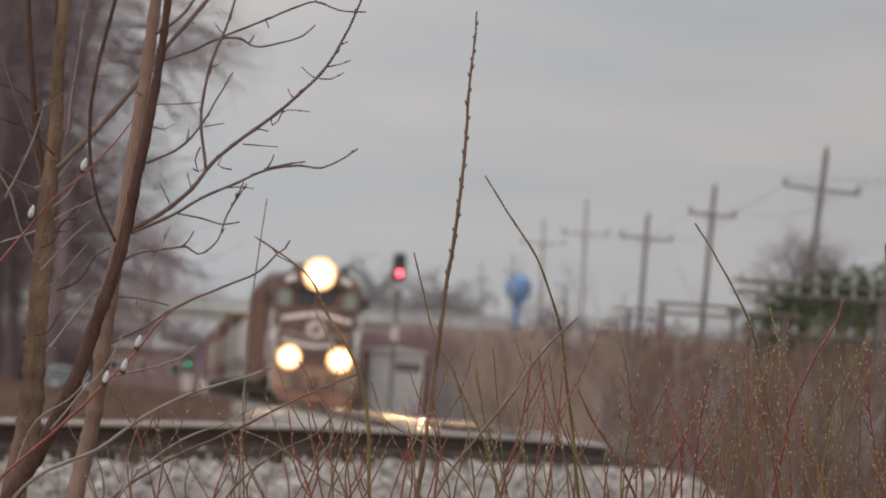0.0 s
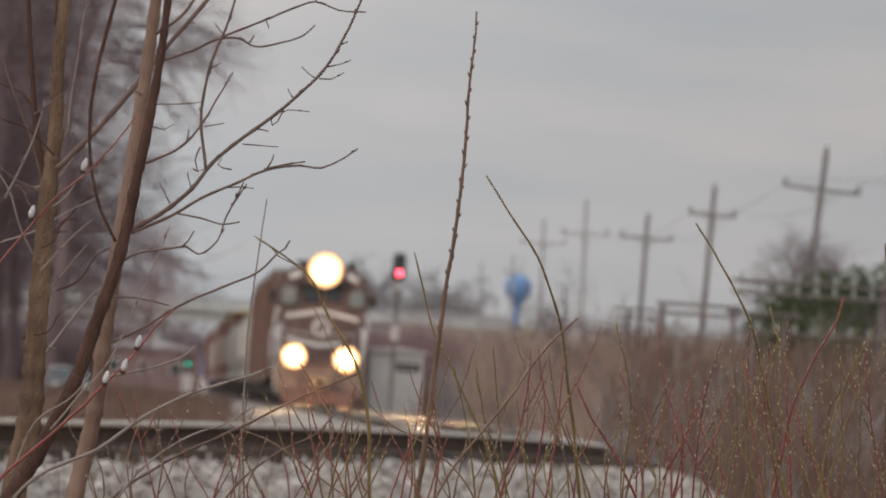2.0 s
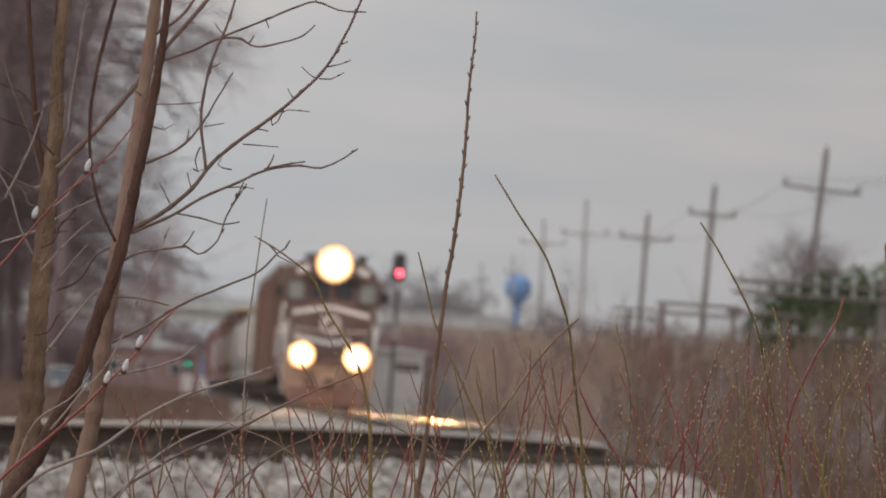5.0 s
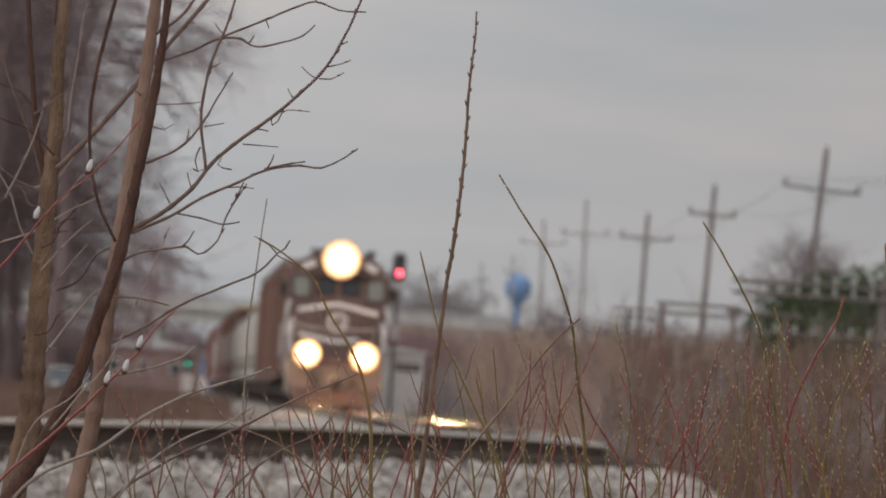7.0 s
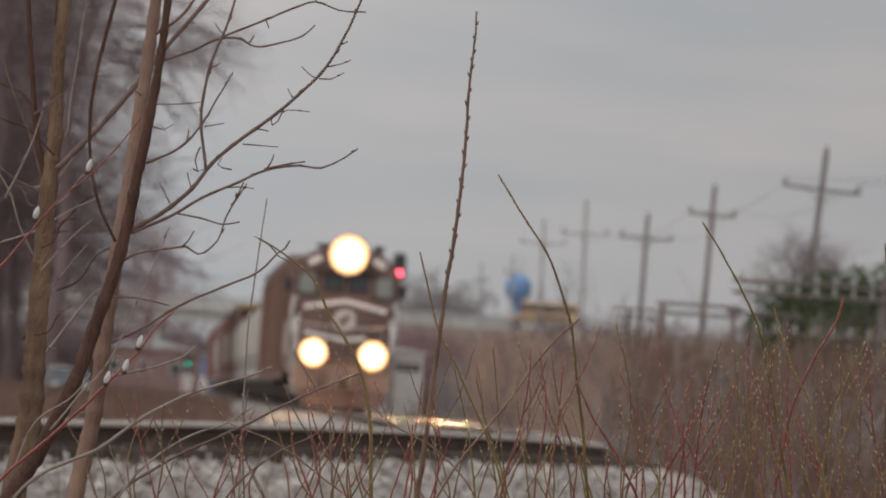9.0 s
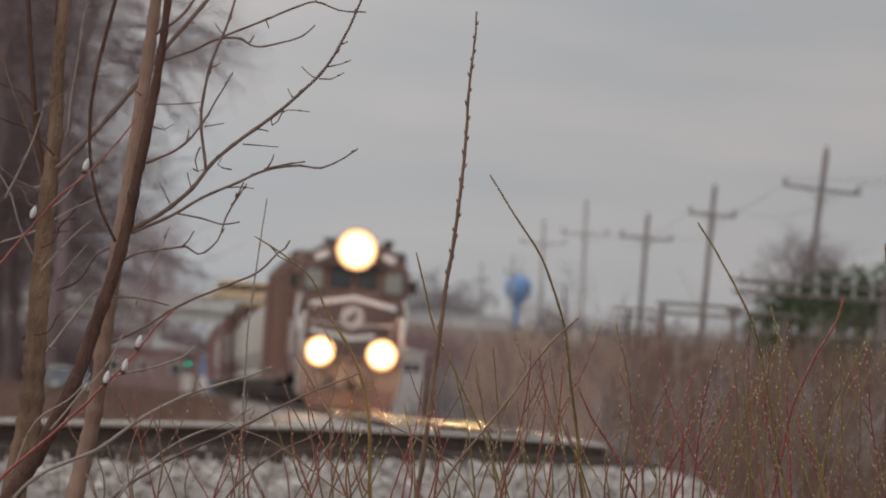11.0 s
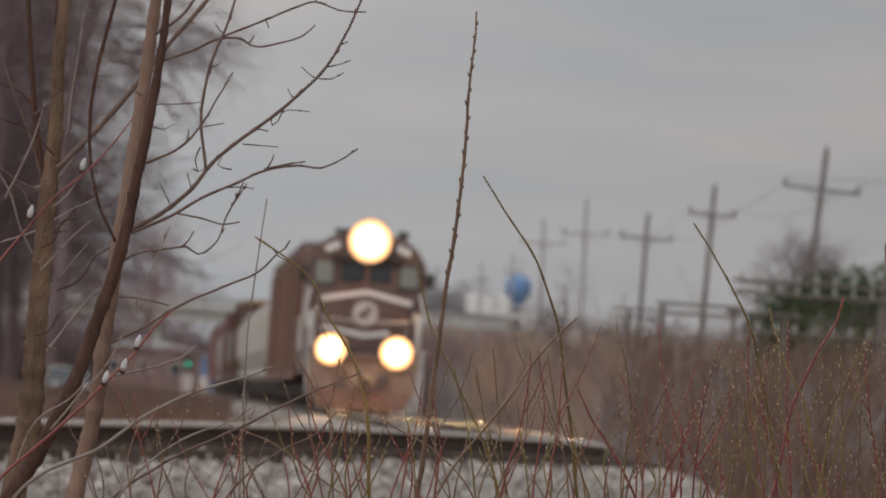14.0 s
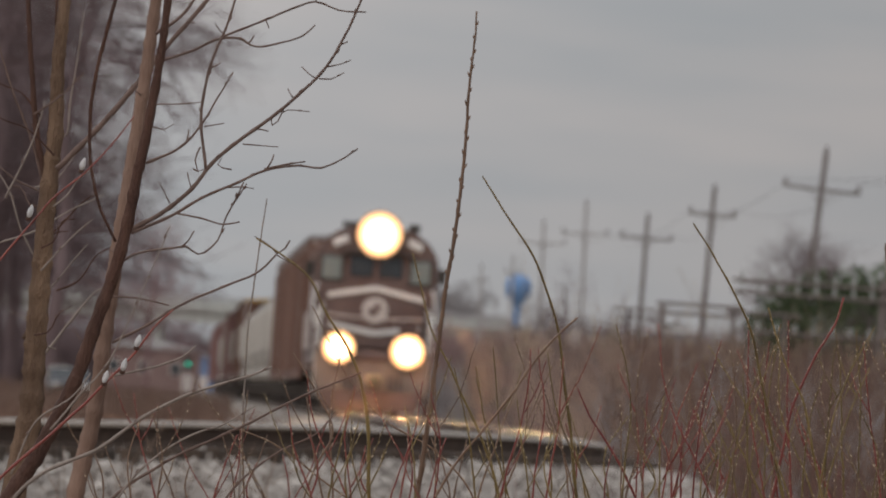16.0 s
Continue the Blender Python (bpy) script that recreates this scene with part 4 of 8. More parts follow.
def evergreen(c, ground_z, rx, ry, h, seed, count):
    rng = np.random.default_rng(seed)
    t = thing("evergreen_bush", pose(c[0], c[1], ground_z), "dense dark green evergreen bush behind the brush", "bush", "evergreen bushes")
    verts, faces = [], []
    for k in range(count):
        v = rng.normal(0, 1, 3)
        v /= np.linalg.norm(v)
        v *= rng.uniform(0.55, 1.0) ** 0.5 * (1 + 0.16 * noise.noise(Vector(v * 2.4) + Vector((seed, 0, 0))))
        p = np.array((v[0] * rx, v[1] * ry, h * 0.5 + v[2] * h * 0.5))
        d = v * 0.6 + rng.normal(0, 0.6, 3)
        blob(verts, faces, p, d, rng.uniform(0.15, 0.34), rng.uniform(0.03, 0.07), 3)
    sheet("foliage", (verts, faces), M_LEAF, t)
    tv, tf = [], []
    for k in range(5):
        a = k * 1.3
        tube(tv, tf, [np.array((0.1 * math.cos(a), 0.1 * math.sin(a), 0)), np.array((rx * 0.3 * math.cos(a), ry * 0.3 * math.sin(a), h * 0.4)), np.array((rx * 0.6 * math.cos(a), ry * 0.6 * math.sin(a), h * 0.75))], (0.08, 0.05, 0.02), 5)
    sheet("stems", (tv, tf), M_FAR_BRANCH, t)


evergreen((13.149, 299.979, 4.196), -0.9, 2.3, 1.6, (13.042, 299.953, 5.726)[2] + 0.9, 1, 5200)
evergreen((14.299, 289.978, 4.18), -0.9, 2.0, 1.6, (14.198, 289.953, 5.624)[2] + 0.9, 2, 4200)
evergreen((11.813, 309.98, 4.198), -0.9, 1.5, 1.2, (11.786, 309.964, 5.127)[2] + 0.9, 3, 2600)


def brush(name, label, area, count, hmin, hmax, seed, material, r=0.011, ground_z=-1.15):
    """A thicket of thin dry stems with side twigs over a stretch (x0, x1, y0, y1) given as slopes from the viewer."""
    rng = np.random.default_rng(seed)
    verts, faces = [], []
    s0, s1, y0, y1 = area
    for k in range(count):
        y = y0 + (y1 - y0) * rng.uniform()
        x = y * (s0 + (s1 - s0) * rng.uniform())
        h = rng.uniform(hmin, hmax) * (0.8 + 0.35 * noise.noise((x * 0.5, y * 0.12, seed)))
        lean = rng.normal(0, 0.16, 2)
        z = ground_z + min(1.0, max(0.0, y - 230) / 170) * 0.45
        p0 = np.array((x, y, z))
        p1 = p0 + np.array((lean[0] * h * 0.5, lean[1] * h * 0.5, h * 0.55))
        p2 = p1 + np.array((lean[0] * h * 0.9 + rng.normal(0, 0.05), lean[1] * h * 0.5, h * 0.45))
        rr = r * rng.uniform(0.6, 1.4)
        tube(verts, faces, (p0, p1, p2), (rr, rr * 0.75, rr * 0.3), 3)
        for j in range(3):
            u = rng.uniform(0.3, 0.95)
            b = p0 + (p2 - p0) * u
            e = b + np.array((rng.normal(0, 0.22), rng.normal(0, 0.2), rng.uniform(0.15, 0.45))) * h * 0.45
            tube(verts, faces, (b, e), (rr * 0.5, rr * 0.2), 3)
    tagged(sheet(name, (verts, faces), material), label, "brush", kind="stuff")


# brush nearest the lamps, with headlight glare in its colour
brush("dry_brush", "dry brush between the hut and the track curve, paled by painted headlight glare", (0.0055, 0.021, 225, 330), 2700, 2.4, 4.2, 18, M_BRUSH_GLARE, 0.016)
brush("dry_brush", "dry brush close to the curve, paled by painted headlight glare", (0.012, 0.022, 128, 225), 1900, 2.0, 3.2, 19, M_BRUSH_GLARE)
brush("dry_brush", "thicket of dry leafless brown brush beyond the track", (0.020, 0.062, 128, 225), 8200, 2.2, 3.4, 3, M_BRUSH)
brush("dry_brush", "taller dry brush growing along the pole line", (0.018, 0.062, 225, 330), 6000, 2.6, 4.4, 4, M_BRUSH, 0.016)
brush("dry_brush", "low dry brown brush at the edge of the ballast", (0.026, 0.060, 88, 128), 4200, 1.1, 2.2, 5, M_BRUSH, 0.008)
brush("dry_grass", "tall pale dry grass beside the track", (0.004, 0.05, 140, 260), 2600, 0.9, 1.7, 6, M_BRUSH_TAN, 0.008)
brush("dry_brush", "dry reddish brush between the track and the road", (-0.062, -0.022, 330, 520), 3600, 0.4, 1.0, 7, M_BRUSH, 0.014, -1.0)
brush("dry_brush", "dark thicket beyond the bridge", (-0.055, 0.06, 1025, 1300), 6000, 3.0, 8.0, 8, M_FAR_RED, 0.06, -1.2)
brush("dry_brush", "dense dark reddish thicket under and behind the bridge", (-0.050, -0.025, 1026, 1090), 3800, 5.5, 9.0, 28, M_FAR_BRANCH, 0.07, -1.2)
brush("dry_brush", "greyish leafless scrub on the road bank", (-0.012, 0.060, 955, 984), 7600, 6.5, 11.5, 29, M_FAR_RED, 0.05, -1.2)
brush("dry_brush", "brown brush at the foot of the road bank", (-0.010, 0.06, 430, 960), 6500, 2.0, 3.8, 9, M_BRUSH, 0.03, -1.2)

# thicket added to soften the brush top, haze painted as pale grey
brush("dry_brush", "leafless thicket added behind the brown brush, pale grey to paint in haze", (0.001, 0.062, 335, 420), 4600, 2.0, 3.7, 15, M_HAZE_GREY, 0.026)
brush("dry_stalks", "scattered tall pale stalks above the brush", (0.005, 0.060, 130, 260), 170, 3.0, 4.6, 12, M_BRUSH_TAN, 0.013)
brush("dry_stalks", "scattered dark saplings above the brush", (0.002, 0.060, 200, 330), 130, 3.8, 6.0, 13, M_FAR_BRANCH, 0.022)
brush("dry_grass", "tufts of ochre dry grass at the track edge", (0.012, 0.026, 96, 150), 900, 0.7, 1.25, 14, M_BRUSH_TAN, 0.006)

brush("red_shoots", "thicket of red dogwood shoots in front of the track", (0.026, 0.058, 24, 44), 420, 1.15, 1.75, 16, M_RED, 0.0036, -1.2)
brush("brown_shoots", "thin brown shoots in front of the ballast", (-0.052, 0.058, 22, 46), 420, 0.95, 1.6, 17, M_BROWN, 0.0032, -1.2)

brush("red_shoots", "close cluster of fine red dogwood shoots", (0.029, 0.046, 18.5, 24), 110, 1.36, 1.72, 31, M_RED, 0.0026, -1.2)
brush("dry_stalks", "scattered pale grey dead canes in the brush", (0.020, 0.060, 80, 190), 260, 1.6, 3.0, 32, M_HAZE_GREY, 0.012)
brush("dry_brush", "low brown weeds on the ground inside the curve", (-0.060, -0.0225, 200, 335), 3600, 0.5, 1.15, 33, M_BRUSH, 0.014)
brush("dry_brush", "sparse low weeds on the shoulder of the track bed", (-0.0265, -0.0150, 150, 300), 900, 0.55, 1.15, 34, M_BRUSH, 0.010)


def ballast_stones():
    """Loose stones on the near shoulder and between the rails."""
    rng = np.random.default_rng(11)
    verts, faces = [], []
    near = RAIL_PATH[(RAIL_PATH[:, 1] < 112)]
    d = np.gradient(near, axis=0)
    d /= np.linalg.norm(d[:, :2], axis=1)[:, None]
    for k in range(17000):
        i = rng.integers(0, len(near))
        off = -0.1 - rng.uniform(0, 1) * 2.6 if k % 5 else rng.uniform(0.1, 2.4)
        if off < -0.95:
            h = -0.34 - (-0.95 - off) * 0.626
        elif off < -0.5:
            h = -0.24 - (-0.5 - off) / 0.45 * 0.10
        else:
            h = (-0.18 if off > 0 else -0.225) - CANT * max(0.0, off) * min(1.0, max(0.0, (150 - near[i][1]) / 60))
        h += 0.022
        p = near[i] + np.array((-d[i][1] * off, d[i][0] * off, h)) + np.array((*(d[i][:2] * rng.uniform(-0.6, 0.6)), 0))
        s = rng.uniform(0.018, 0.045)
        ax = rng.normal(0, 1, 3)
        ax[2] *= 0.4
        blob(verts, faces, p - ax / np.linalg.norm(ax) * s, ax, 2.1 * s, s, 4)
    tagged(sheet("ballast_stones", (verts, faces), M_STONE), "loose pale grey crushed stones on the track shoulder", "ballast", kind="stuff")


ballast_stones()


def ties():
    bed = bpy.data.objects["ballast_bed"]
    line = shifted(RAIL_PATH, 0.7525)
    run, gap = 0.0, 0.56
    bm = boxes([(0, 0, 0, 2.6, 0.23, 0.17)], 0.012)
    me = bpy.data.meshes.new("tie")
    bm.to_mesh(me)
    bm.free()
    me.materials.append(M_TIE)
    count = 0
    for a, c in zip(line[:-1], line[1:]):
        step = np.linalg.norm(c - a)
        while run < step and count < 290:
            p = a + (c - a) * run / step
            ob = new("tie", me)
            ob.parent = bed
            ob.matrix_basis = pose(p[0], p[1], p[2] - 0.262, 0, -math.degrees(CANT) * min(1.0, max(0.0, (150 - p[1]) / 60)), math.degrees(math.atan2(c[1] - a[1], c[0] - a[0])) - 90)
            run += gap
            count += 1
        run -= step


ties()


# ---- young trees and shoots near the viewer ----
def stem_mesh(pts, step=0.02, sides=8, knots=0.0, seed=0, wander=0.4):
    """pts: (x, y, z, thickness); the line swells at its knots."""
    rng = np.random.default_rng(seed)
    line = smooth_line(pts, step)
    rad = np.maximum(line[:, 3] / 2, 0.0006)
    if knots:
        gap = max(3, int(0.055 / step))
        rad = rad * (1 + knots * np.array([1.0 if (k + seed) % gap == 0 else 0.0 for k in range(len(rad))]))
        line[:, :3] += np.cumsum(rng.normal(0, 0.0007, (len(line), 3)), axis=0) * wander
    if line[0, 3] > 0.02:
        rad = rad * (1 + np.array([0.09 * noise.noise((k * 0.33, seed, 0)) + 0.05 * noise.noise((k * 1.3, seed, 4)) for k in range(len(rad))]))
    verts, faces = [], []
    tube(verts, faces, line[:, :3], rad, sides)
    return verts, faces, line


def bud_mesh(line, seed, gap=0.034, size=0.006, start=0.0):
    rng = np.random.default_rng(seed)
    verts, faces = [], []
    run, side = 0.0, 1
    for k in range(1, len(line) - 1):
        run += np.linalg.norm(line[k][:3] - line[k - 1][:3])
        if run < gap or k < start * len(line):
            continue
        run = rng.uniform(-0.3, 0.3) * gap
        side = -side
        t = line[k - 1][:3] - line[k + 1][:3]
        t /= np.linalg.norm(t) + 1e-9
        out = np.array((side * abs(t[2]) + 0.2 * rng.normal(), -0.3 + 0.4 * rng.normal(), 0.1))
        up = t if t[2] > 0 else -t
        c = line[k][:3] + out / np.linalg.norm(out) * line[k][3] * 0.45
        blob(verts, faces, c, out * 0.28 + up, size * rng.uniform(0.8, 1.5), size * 0.22, 5)
    return verts, faces


def limb(tree, name, pts, material, buds=0.0, seed=1, label=""):
    v, f, line = stem_mesh(pts, 0.012, 8, 0.16, seed)
    ob = sheet(name, (v, f), material, tree, label, smooth=True)
    if buds:
        bv, bf = bud_mesh(line, seed, buds, 0.008, 0.3)
        if bv:
            tagged(sheet("bud", (bv, bf), M_TWIG, ob), kind="stuff")
    return ob


TREE_A = thing("young_tree", pose(-0.689, 17.23, -1.204), "young tree with rough brown bark and bare side branches", "tree", "young trees near the viewer")
limb(TREE_A, "trunk", [(-0.035, 0.0, 0.003, 0.0592), (-0.099, -0.021, 1.23, 0.0552), (-0.09, -0.023, 1.368, 0.0511), (-0.069, -0.026, 1.522, 0.047), (-0.069, -0.029, 1.673, 0.0429), (-0.067, -0.031, 1.802, 0.0388), (-0.066, -0.033, 1.942, 0.0348), (-0.06, -0.035, 2.05, 0.0307), (-0.062, -0.037, 2.19, 0.0266), (-0.058, -0.04, 2.34, 0.0225)], M_BARK, 0.0, 2)
limb(TREE_A, "limb", [(-0.069, -0.034, 1.963, 0.0135), (-0.094, -0.035, 2.048, 0.0122), (-0.112, -0.037, 2.175, 0.0108), (-0.13, -0.04, 2.325, 0.0094)], M_BARK_DARK, 0.08, 3)
limb(TREE_A, "limb", [(-0.049, -0.134, 1.994, 0.0108), (0.02, -0.136, 2.074, 0.0101), (0.088, -0.137, 2.164, 0.0095), (0.137, -0.138, 2.237, 0.0089), (0.186, -0.139, 2.299, 0.0083), (0.22, -0.14, 2.345, 0.0077)], M_TWIG, 0.08, 4)
limb(TREE_A, "limb", [(-0.074, -0.033, 1.952, 0.0054), (-0.099, -0.035, 2.036, 0.0047), (-0.14, -0.036, 2.13, 0.0041), (-0.177, -0.038, 2.225, 0.0034)], M_TWIG, 0.06, 5)
limb(TREE_A, "limb", [(-0.073, -0.034, 1.995, 0.0063), (-0.074, -0.035, 2.07, 0.0056), (-0.072, -0.037, 2.178, 0.005), (-0.076, -0.04, 2.318, 0.0043)], M_BARK_DARK, 0.06, 6)
limb(TREE_A, "limb", [(-0.073, -0.031, 1.812, 0.0045), (-0.11, -0.032, 1.874, 0.0039), (-0.142, -0.034, 1.958, 0.0032), (-0.172, -0.034, 1.999, 0.0026)], M_GREY_TWIG, 0.06, 7)
limb(TREE_A, "limb", [(-0.137, -0.233, 1.932, 0.0045), (-0.109, -0.234, 1.998, 0.0038), (-0.093, -0.235, 2.042, 0.0032), (-0.075, -0.236, 2.117, 0.0025)], M_GREY_TWIG, 0.06, 8)
limb(TREE_A, "limb", [(-0.079, 0.264, 2.101, 0.0046), (-0.055, 0.265, 2.07, 0.0041), (-0.049, 0.263, 2.136, 0.0036), (-0.039, 0.262, 2.235, 0.0031), (-0.034, 0.26, 2.312, 0.0026)], M_GREY_TWIG, 0.06, 9)
limb(TREE_A, "limb", [(-0.069, -0.029, 1.673, 0.0144), (-0.086, -0.029, 1.688, 0.0106), (-0.095, -0.029, 1.671, 0.0069)], M_BARK, 0.0, 10)
limb(TREE_A, "limb", [(-0.161, 0.168, 1.853, 0.0036), (-0.097, 0.168, 1.879, 0.0033), (-0.025, 0.167, 1.928, 0.003), (0.033, 0.166, 1.959, 0.0026)], M_GREY_TWIG, 0.06, 11)
limb(TREE_A, "limb", [(-0.062, 0.167, 1.925, 0.0036), (-0.092, 0.167, 1.956, 0.0033), (-0.137, 0.166, 1.974, 0.003), (-0.171, 0.166, 1.999, 0.0026)], M_TWIG, 0.06, 12)
limb(TREE_A, "limb", [(-0.068, 0.372, 1.648, 0.0055), (-0.018, 0.371, 1.723, 0.0049), (0.017, 0.37, 1.77, 0.0042), (0.048, 0.369, 1.794, 0.0035)], M_GREY_TWIG, 0.06, 13)
limb(TREE_A, "twig", [(-0.068, -0.142, 1.844, 0.0038), (-0.046, -0.142, 1.856, 0.0031), (-0.025, -0.143, 1.901, 0.0025), (-0.005, -0.143, 1.902, 0.0019)], M_BARK_DARK, 0.05, 14)
limb(TREE_A, "twig", [(-0.086, 0.11, 1.749, 0.0038), (-0.052, 0.11, 1.777, 0.0032), (-0.018, 0.109, 1.825, 0.0025), (0.01, 0.108, 1.862, 0.0019)], M_GREY_TWIG, 0.05, 15)
limb(TREE_A, "twig", [(-0.121, 0.556, 1.97, 0.0039), (-0.084, 0.556, 1.986, 0.0033), (-0.05, 0.555, 2.033, 0.0026), (-0.021, 0.554, 2.082, 0.002)], M_GREY_TWIG, 0.05, 16)
limb(TREE_A, "twig", [(-0.093, 0.139, 1.83, 0.0038), (-0.072, 0.138, 1.862, 0.0032), (-0.049, 0.138, 1.881, 0.0025), (-0.03, 0.138, 1.883, 0.0019)], M_BARK_DARK, 0.05, 17)
limb(TREE_A, "twig", [(-0.096, 0.074, 2.099, 0.0038), (-0.138, 0.073, 2.14, 0.0032), (-0.179, 0.073, 2.154, 0.0025), (-0.214, 0.073, 2.177, 0.0019)], M_BARK_DARK, 0.05, 18)
limb(TREE_A, "twig", [(-0.029, -0.24, 1.765, 0.0037), (0.009, -0.241, 1.784, 0.0031), (0.045, -0.242, 1.84, 0.0025), (0.077, -0.242, 1.858, 0.0019)], M_BARK_DARK, 0.05, 19)
limb(TREE_A, "twig", [(-0.078, 0.258, 1.866, 0.0038), (-0.043, 0.257, 1.905, 0.0032), (-0.008, 0.257, 1.948, 0.0026), (0.023, 0.256, 1.972, 0.0019)], M_BARK_DARK, 0.05, 20)
limb(TREE_A, "twig", [(-0.033, 0.052, 1.657, 0.0038), (-0.066, 0.051, 1.664, 0.0032), (-0.101, 0.051, 1.713, 0.0025), (-0.129, 0.05, 1.722, 0.0019)], M_GREY_TWIG, 0.05, 21)
limb(TREE_A, "twig", [(-0.049, -0.153, 1.924, 0.0038), (-0.025, -0.153, 1.947, 0.0031), (-0.003, -0.154, 1.982, 0.0025), (0.018, -0.154, 1.999, 0.0019)], M_GREY_TWIG, 0.05, 22)
limb(TREE_A, "twig", [(-0.101, 0.477, 1.932, 0.0039), (-0.122, 0.477, 1.936, 0.0032), (-0.144, 0.476, 1.969, 0.0026), (-0.161, 0.476, 1.971, 0.0019)], M_TWIG, 0.05, 23)
limb(TREE_A, "twig", [(-0.061, -0.251, 1.8, 0.0037), (-0.029, -0.252, 1.84, 0.0031), (0.002, -0.252, 1.876, 0.0025), (0.029, -0.253, 1.902, 0.0019)], M_GREY_TWIG, 0.05, 24)
limb(TREE_A, "twig", [(-0.064, -0.269, 1.679, 0.0037), (-0.04, -0.269, 1.684, 0.0031), (-0.018, -0.27, 1.725, 0.0025), (0.001, -0.27, 1.737, 0.0019)], M_BARK_DARK, 0.05, 25)
limb(TREE_A, "twig", [(-0.09, -0.336, 2.089, 0.0037), (-0.059, -0.336, 2.112, 0.0031), (-0.028, -0.337, 2.142, 0.0025), (-0.002, -0.337, 2.174, 0.0019)], M_TWIG, 0.05, 26)
limb(TREE_A, "twig", [(-0.054, -0.185, 2.019, 0.0038), (-0.109, -0.185, 2.067, 0.0031), (-0.161, -0.186, 2.085, 0.0025), (-0.211, -0.187, 2.155, 0.0019)], M_BARK_DARK, 0.05, 27)
TREE_B = thing("young_tree", pose(-0.559, 16.63, -1.203), "young tree with smooth light brown stem", "tree", "young trees near the viewer")
limb(TREE_B, "trunk", [(-0.042, 0.25, 0.0, 0.0375), (-0.108, 0.229, 1.244, 0.0355), (-0.092, 0.226, 1.38, 0.0336), (-0.068, 0.224, 1.531, 0.0317), (-0.053, 0.22, 1.722, 0.0298), (-0.042, 0.218, 1.87, 0.0278), (-0.025, 0.215, 2.05, 0.0259), (-0.013, 0.212, 2.199, 0.024), (-0.003, 0.21, 2.331, 0.0221)], M_BARK_PALE, 0.0, 28)
TREE_C = thing("young_tree", pose(-0.703, 16.43, -1.204), "dark-barked young tree with long bare spreading branches", "tree", "young trees near the viewer")
limb(TREE_C, "trunk", [(-0.051, 0.0, 0.001, 0.0365), (-0.118, -0.022, 1.253, 0.0342), (-0.046, -0.024, 1.383, 0.0318), (0.004, -0.025, 1.477, 0.0295), (0.048, -0.027, 1.582, 0.0272), (0.085, -0.03, 1.718, 0.0249), (0.119, -0.032, 1.843, 0.0226), (0.137, -0.034, 1.968, 0.0203), (0.153, -0.036, 2.092, 0.0179), (0.164, -0.038, 2.205, 0.0156), (0.17, -0.04, 2.314, 0.0133)], M_BARK_DARK, 0.0, 29)
limb(TREE_C, "limb", [(0.133, -0.032, 1.877, 0.0086), (0.194, -0.033, 1.915, 0.0081), (0.242, -0.034, 1.96, 0.0076), (0.275, -0.035, 2.008, 0.0071), (0.328, -0.035, 2.058, 0.0066), (0.376, -0.036, 2.097, 0.0061), (0.415, -0.037, 2.136, 0.0056), (0.467, -0.038, 2.196, 0.0051), (0.498, -0.039, 2.26, 0.0046), (0.524, -0.04, 2.331, 0.0041)], M_TWIG, 0.09, 30)
limb(TREE_C, "limb", [(0.138, -0.032, 1.873, 0.006), (0.205, -0.033, 1.906, 0.0056), (0.259, -0.033, 1.943, 0.0051), (0.323, -0.034, 1.976, 0.0047), (0.373, -0.034, 2.003, 0.0042), (0.433, -0.035, 2.016, 0.0038), (0.474, -0.035, 2.015, 0.0033), (0.504, -0.035, 2.029, 0.0029), (0.539, -0.035, 2.055, 0.0025)], M_TWIG, 0.05, 31)
limb(TREE_C, "limb", [(0.373, -0.034, 2.003, 0.0034), (0.382, -0.035, 2.021, 0.0029), (0.385, -0.035, 2.034, 0.0025)], M_TWIG, 0.04, 32)
limb(TREE_C, "limb", [(0.37, -0.034, 2.005, 0.0034), (0.403, -0.035, 2.014, 0.0029), (0.443, -0.035, 2.023, 0.0025)], M_TWIG, 0.04, 33)
limb(TREE_C, "limb", [(0.267, -0.134, 1.995, 0.006), (0.252, -0.136, 2.096, 0.0055), (0.265, -0.138, 2.188, 0.005), (0.286, -0.139, 2.251, 0.0045), (0.3, -0.14, 2.311, 0.0041)], M_TWIG, 0.05, 34)
limb(TREE_C, "limb", [(0.155, -0.034, 2.0, 0.0052), (0.217, -0.035, 2.035, 0.0045), (0.252, -0.036, 2.078, 0.0038), (0.277, -0.037, 2.126, 0.0031), (0.302, -0.037, 2.174, 0.0025)], M_TWIG, 0.05, 35)
limb(TREE_B, "limb", [(0.016, -0.038, 2.193, 0.0052), (0.075, -0.038, 2.216, 0.0048), (0.125, -0.038, 2.242, 0.0044), (0.167, -0.038, 2.243, 0.004), (0.183, -0.038, 2.234, 0.0037), (0.239, -0.038, 2.243, 0.0033), (0.28, -0.039, 2.26, 0.0029), (0.299, -0.039, 2.279, 0.0025)], M_TWIG, 0.05, 36)
limb(TREE_B, "limb", [(0.125, -0.039, 2.244, 0.0043), (0.205, -0.039, 2.282, 0.004), (0.256, -0.04, 2.307, 0.0036), (0.293, -0.04, 2.322, 0.0032), (0.338, -0.04, 2.309, 0.0029), (0.387, -0.04, 2.309, 0.0025)], M_TWIG, 0.05, 37)
limb(TREE_B, "limb", [(0.293, -0.04, 2.322, 0.0026), (0.31, -0.04, 2.347, 0.0025)], M_TWIG, 0.0, 38)
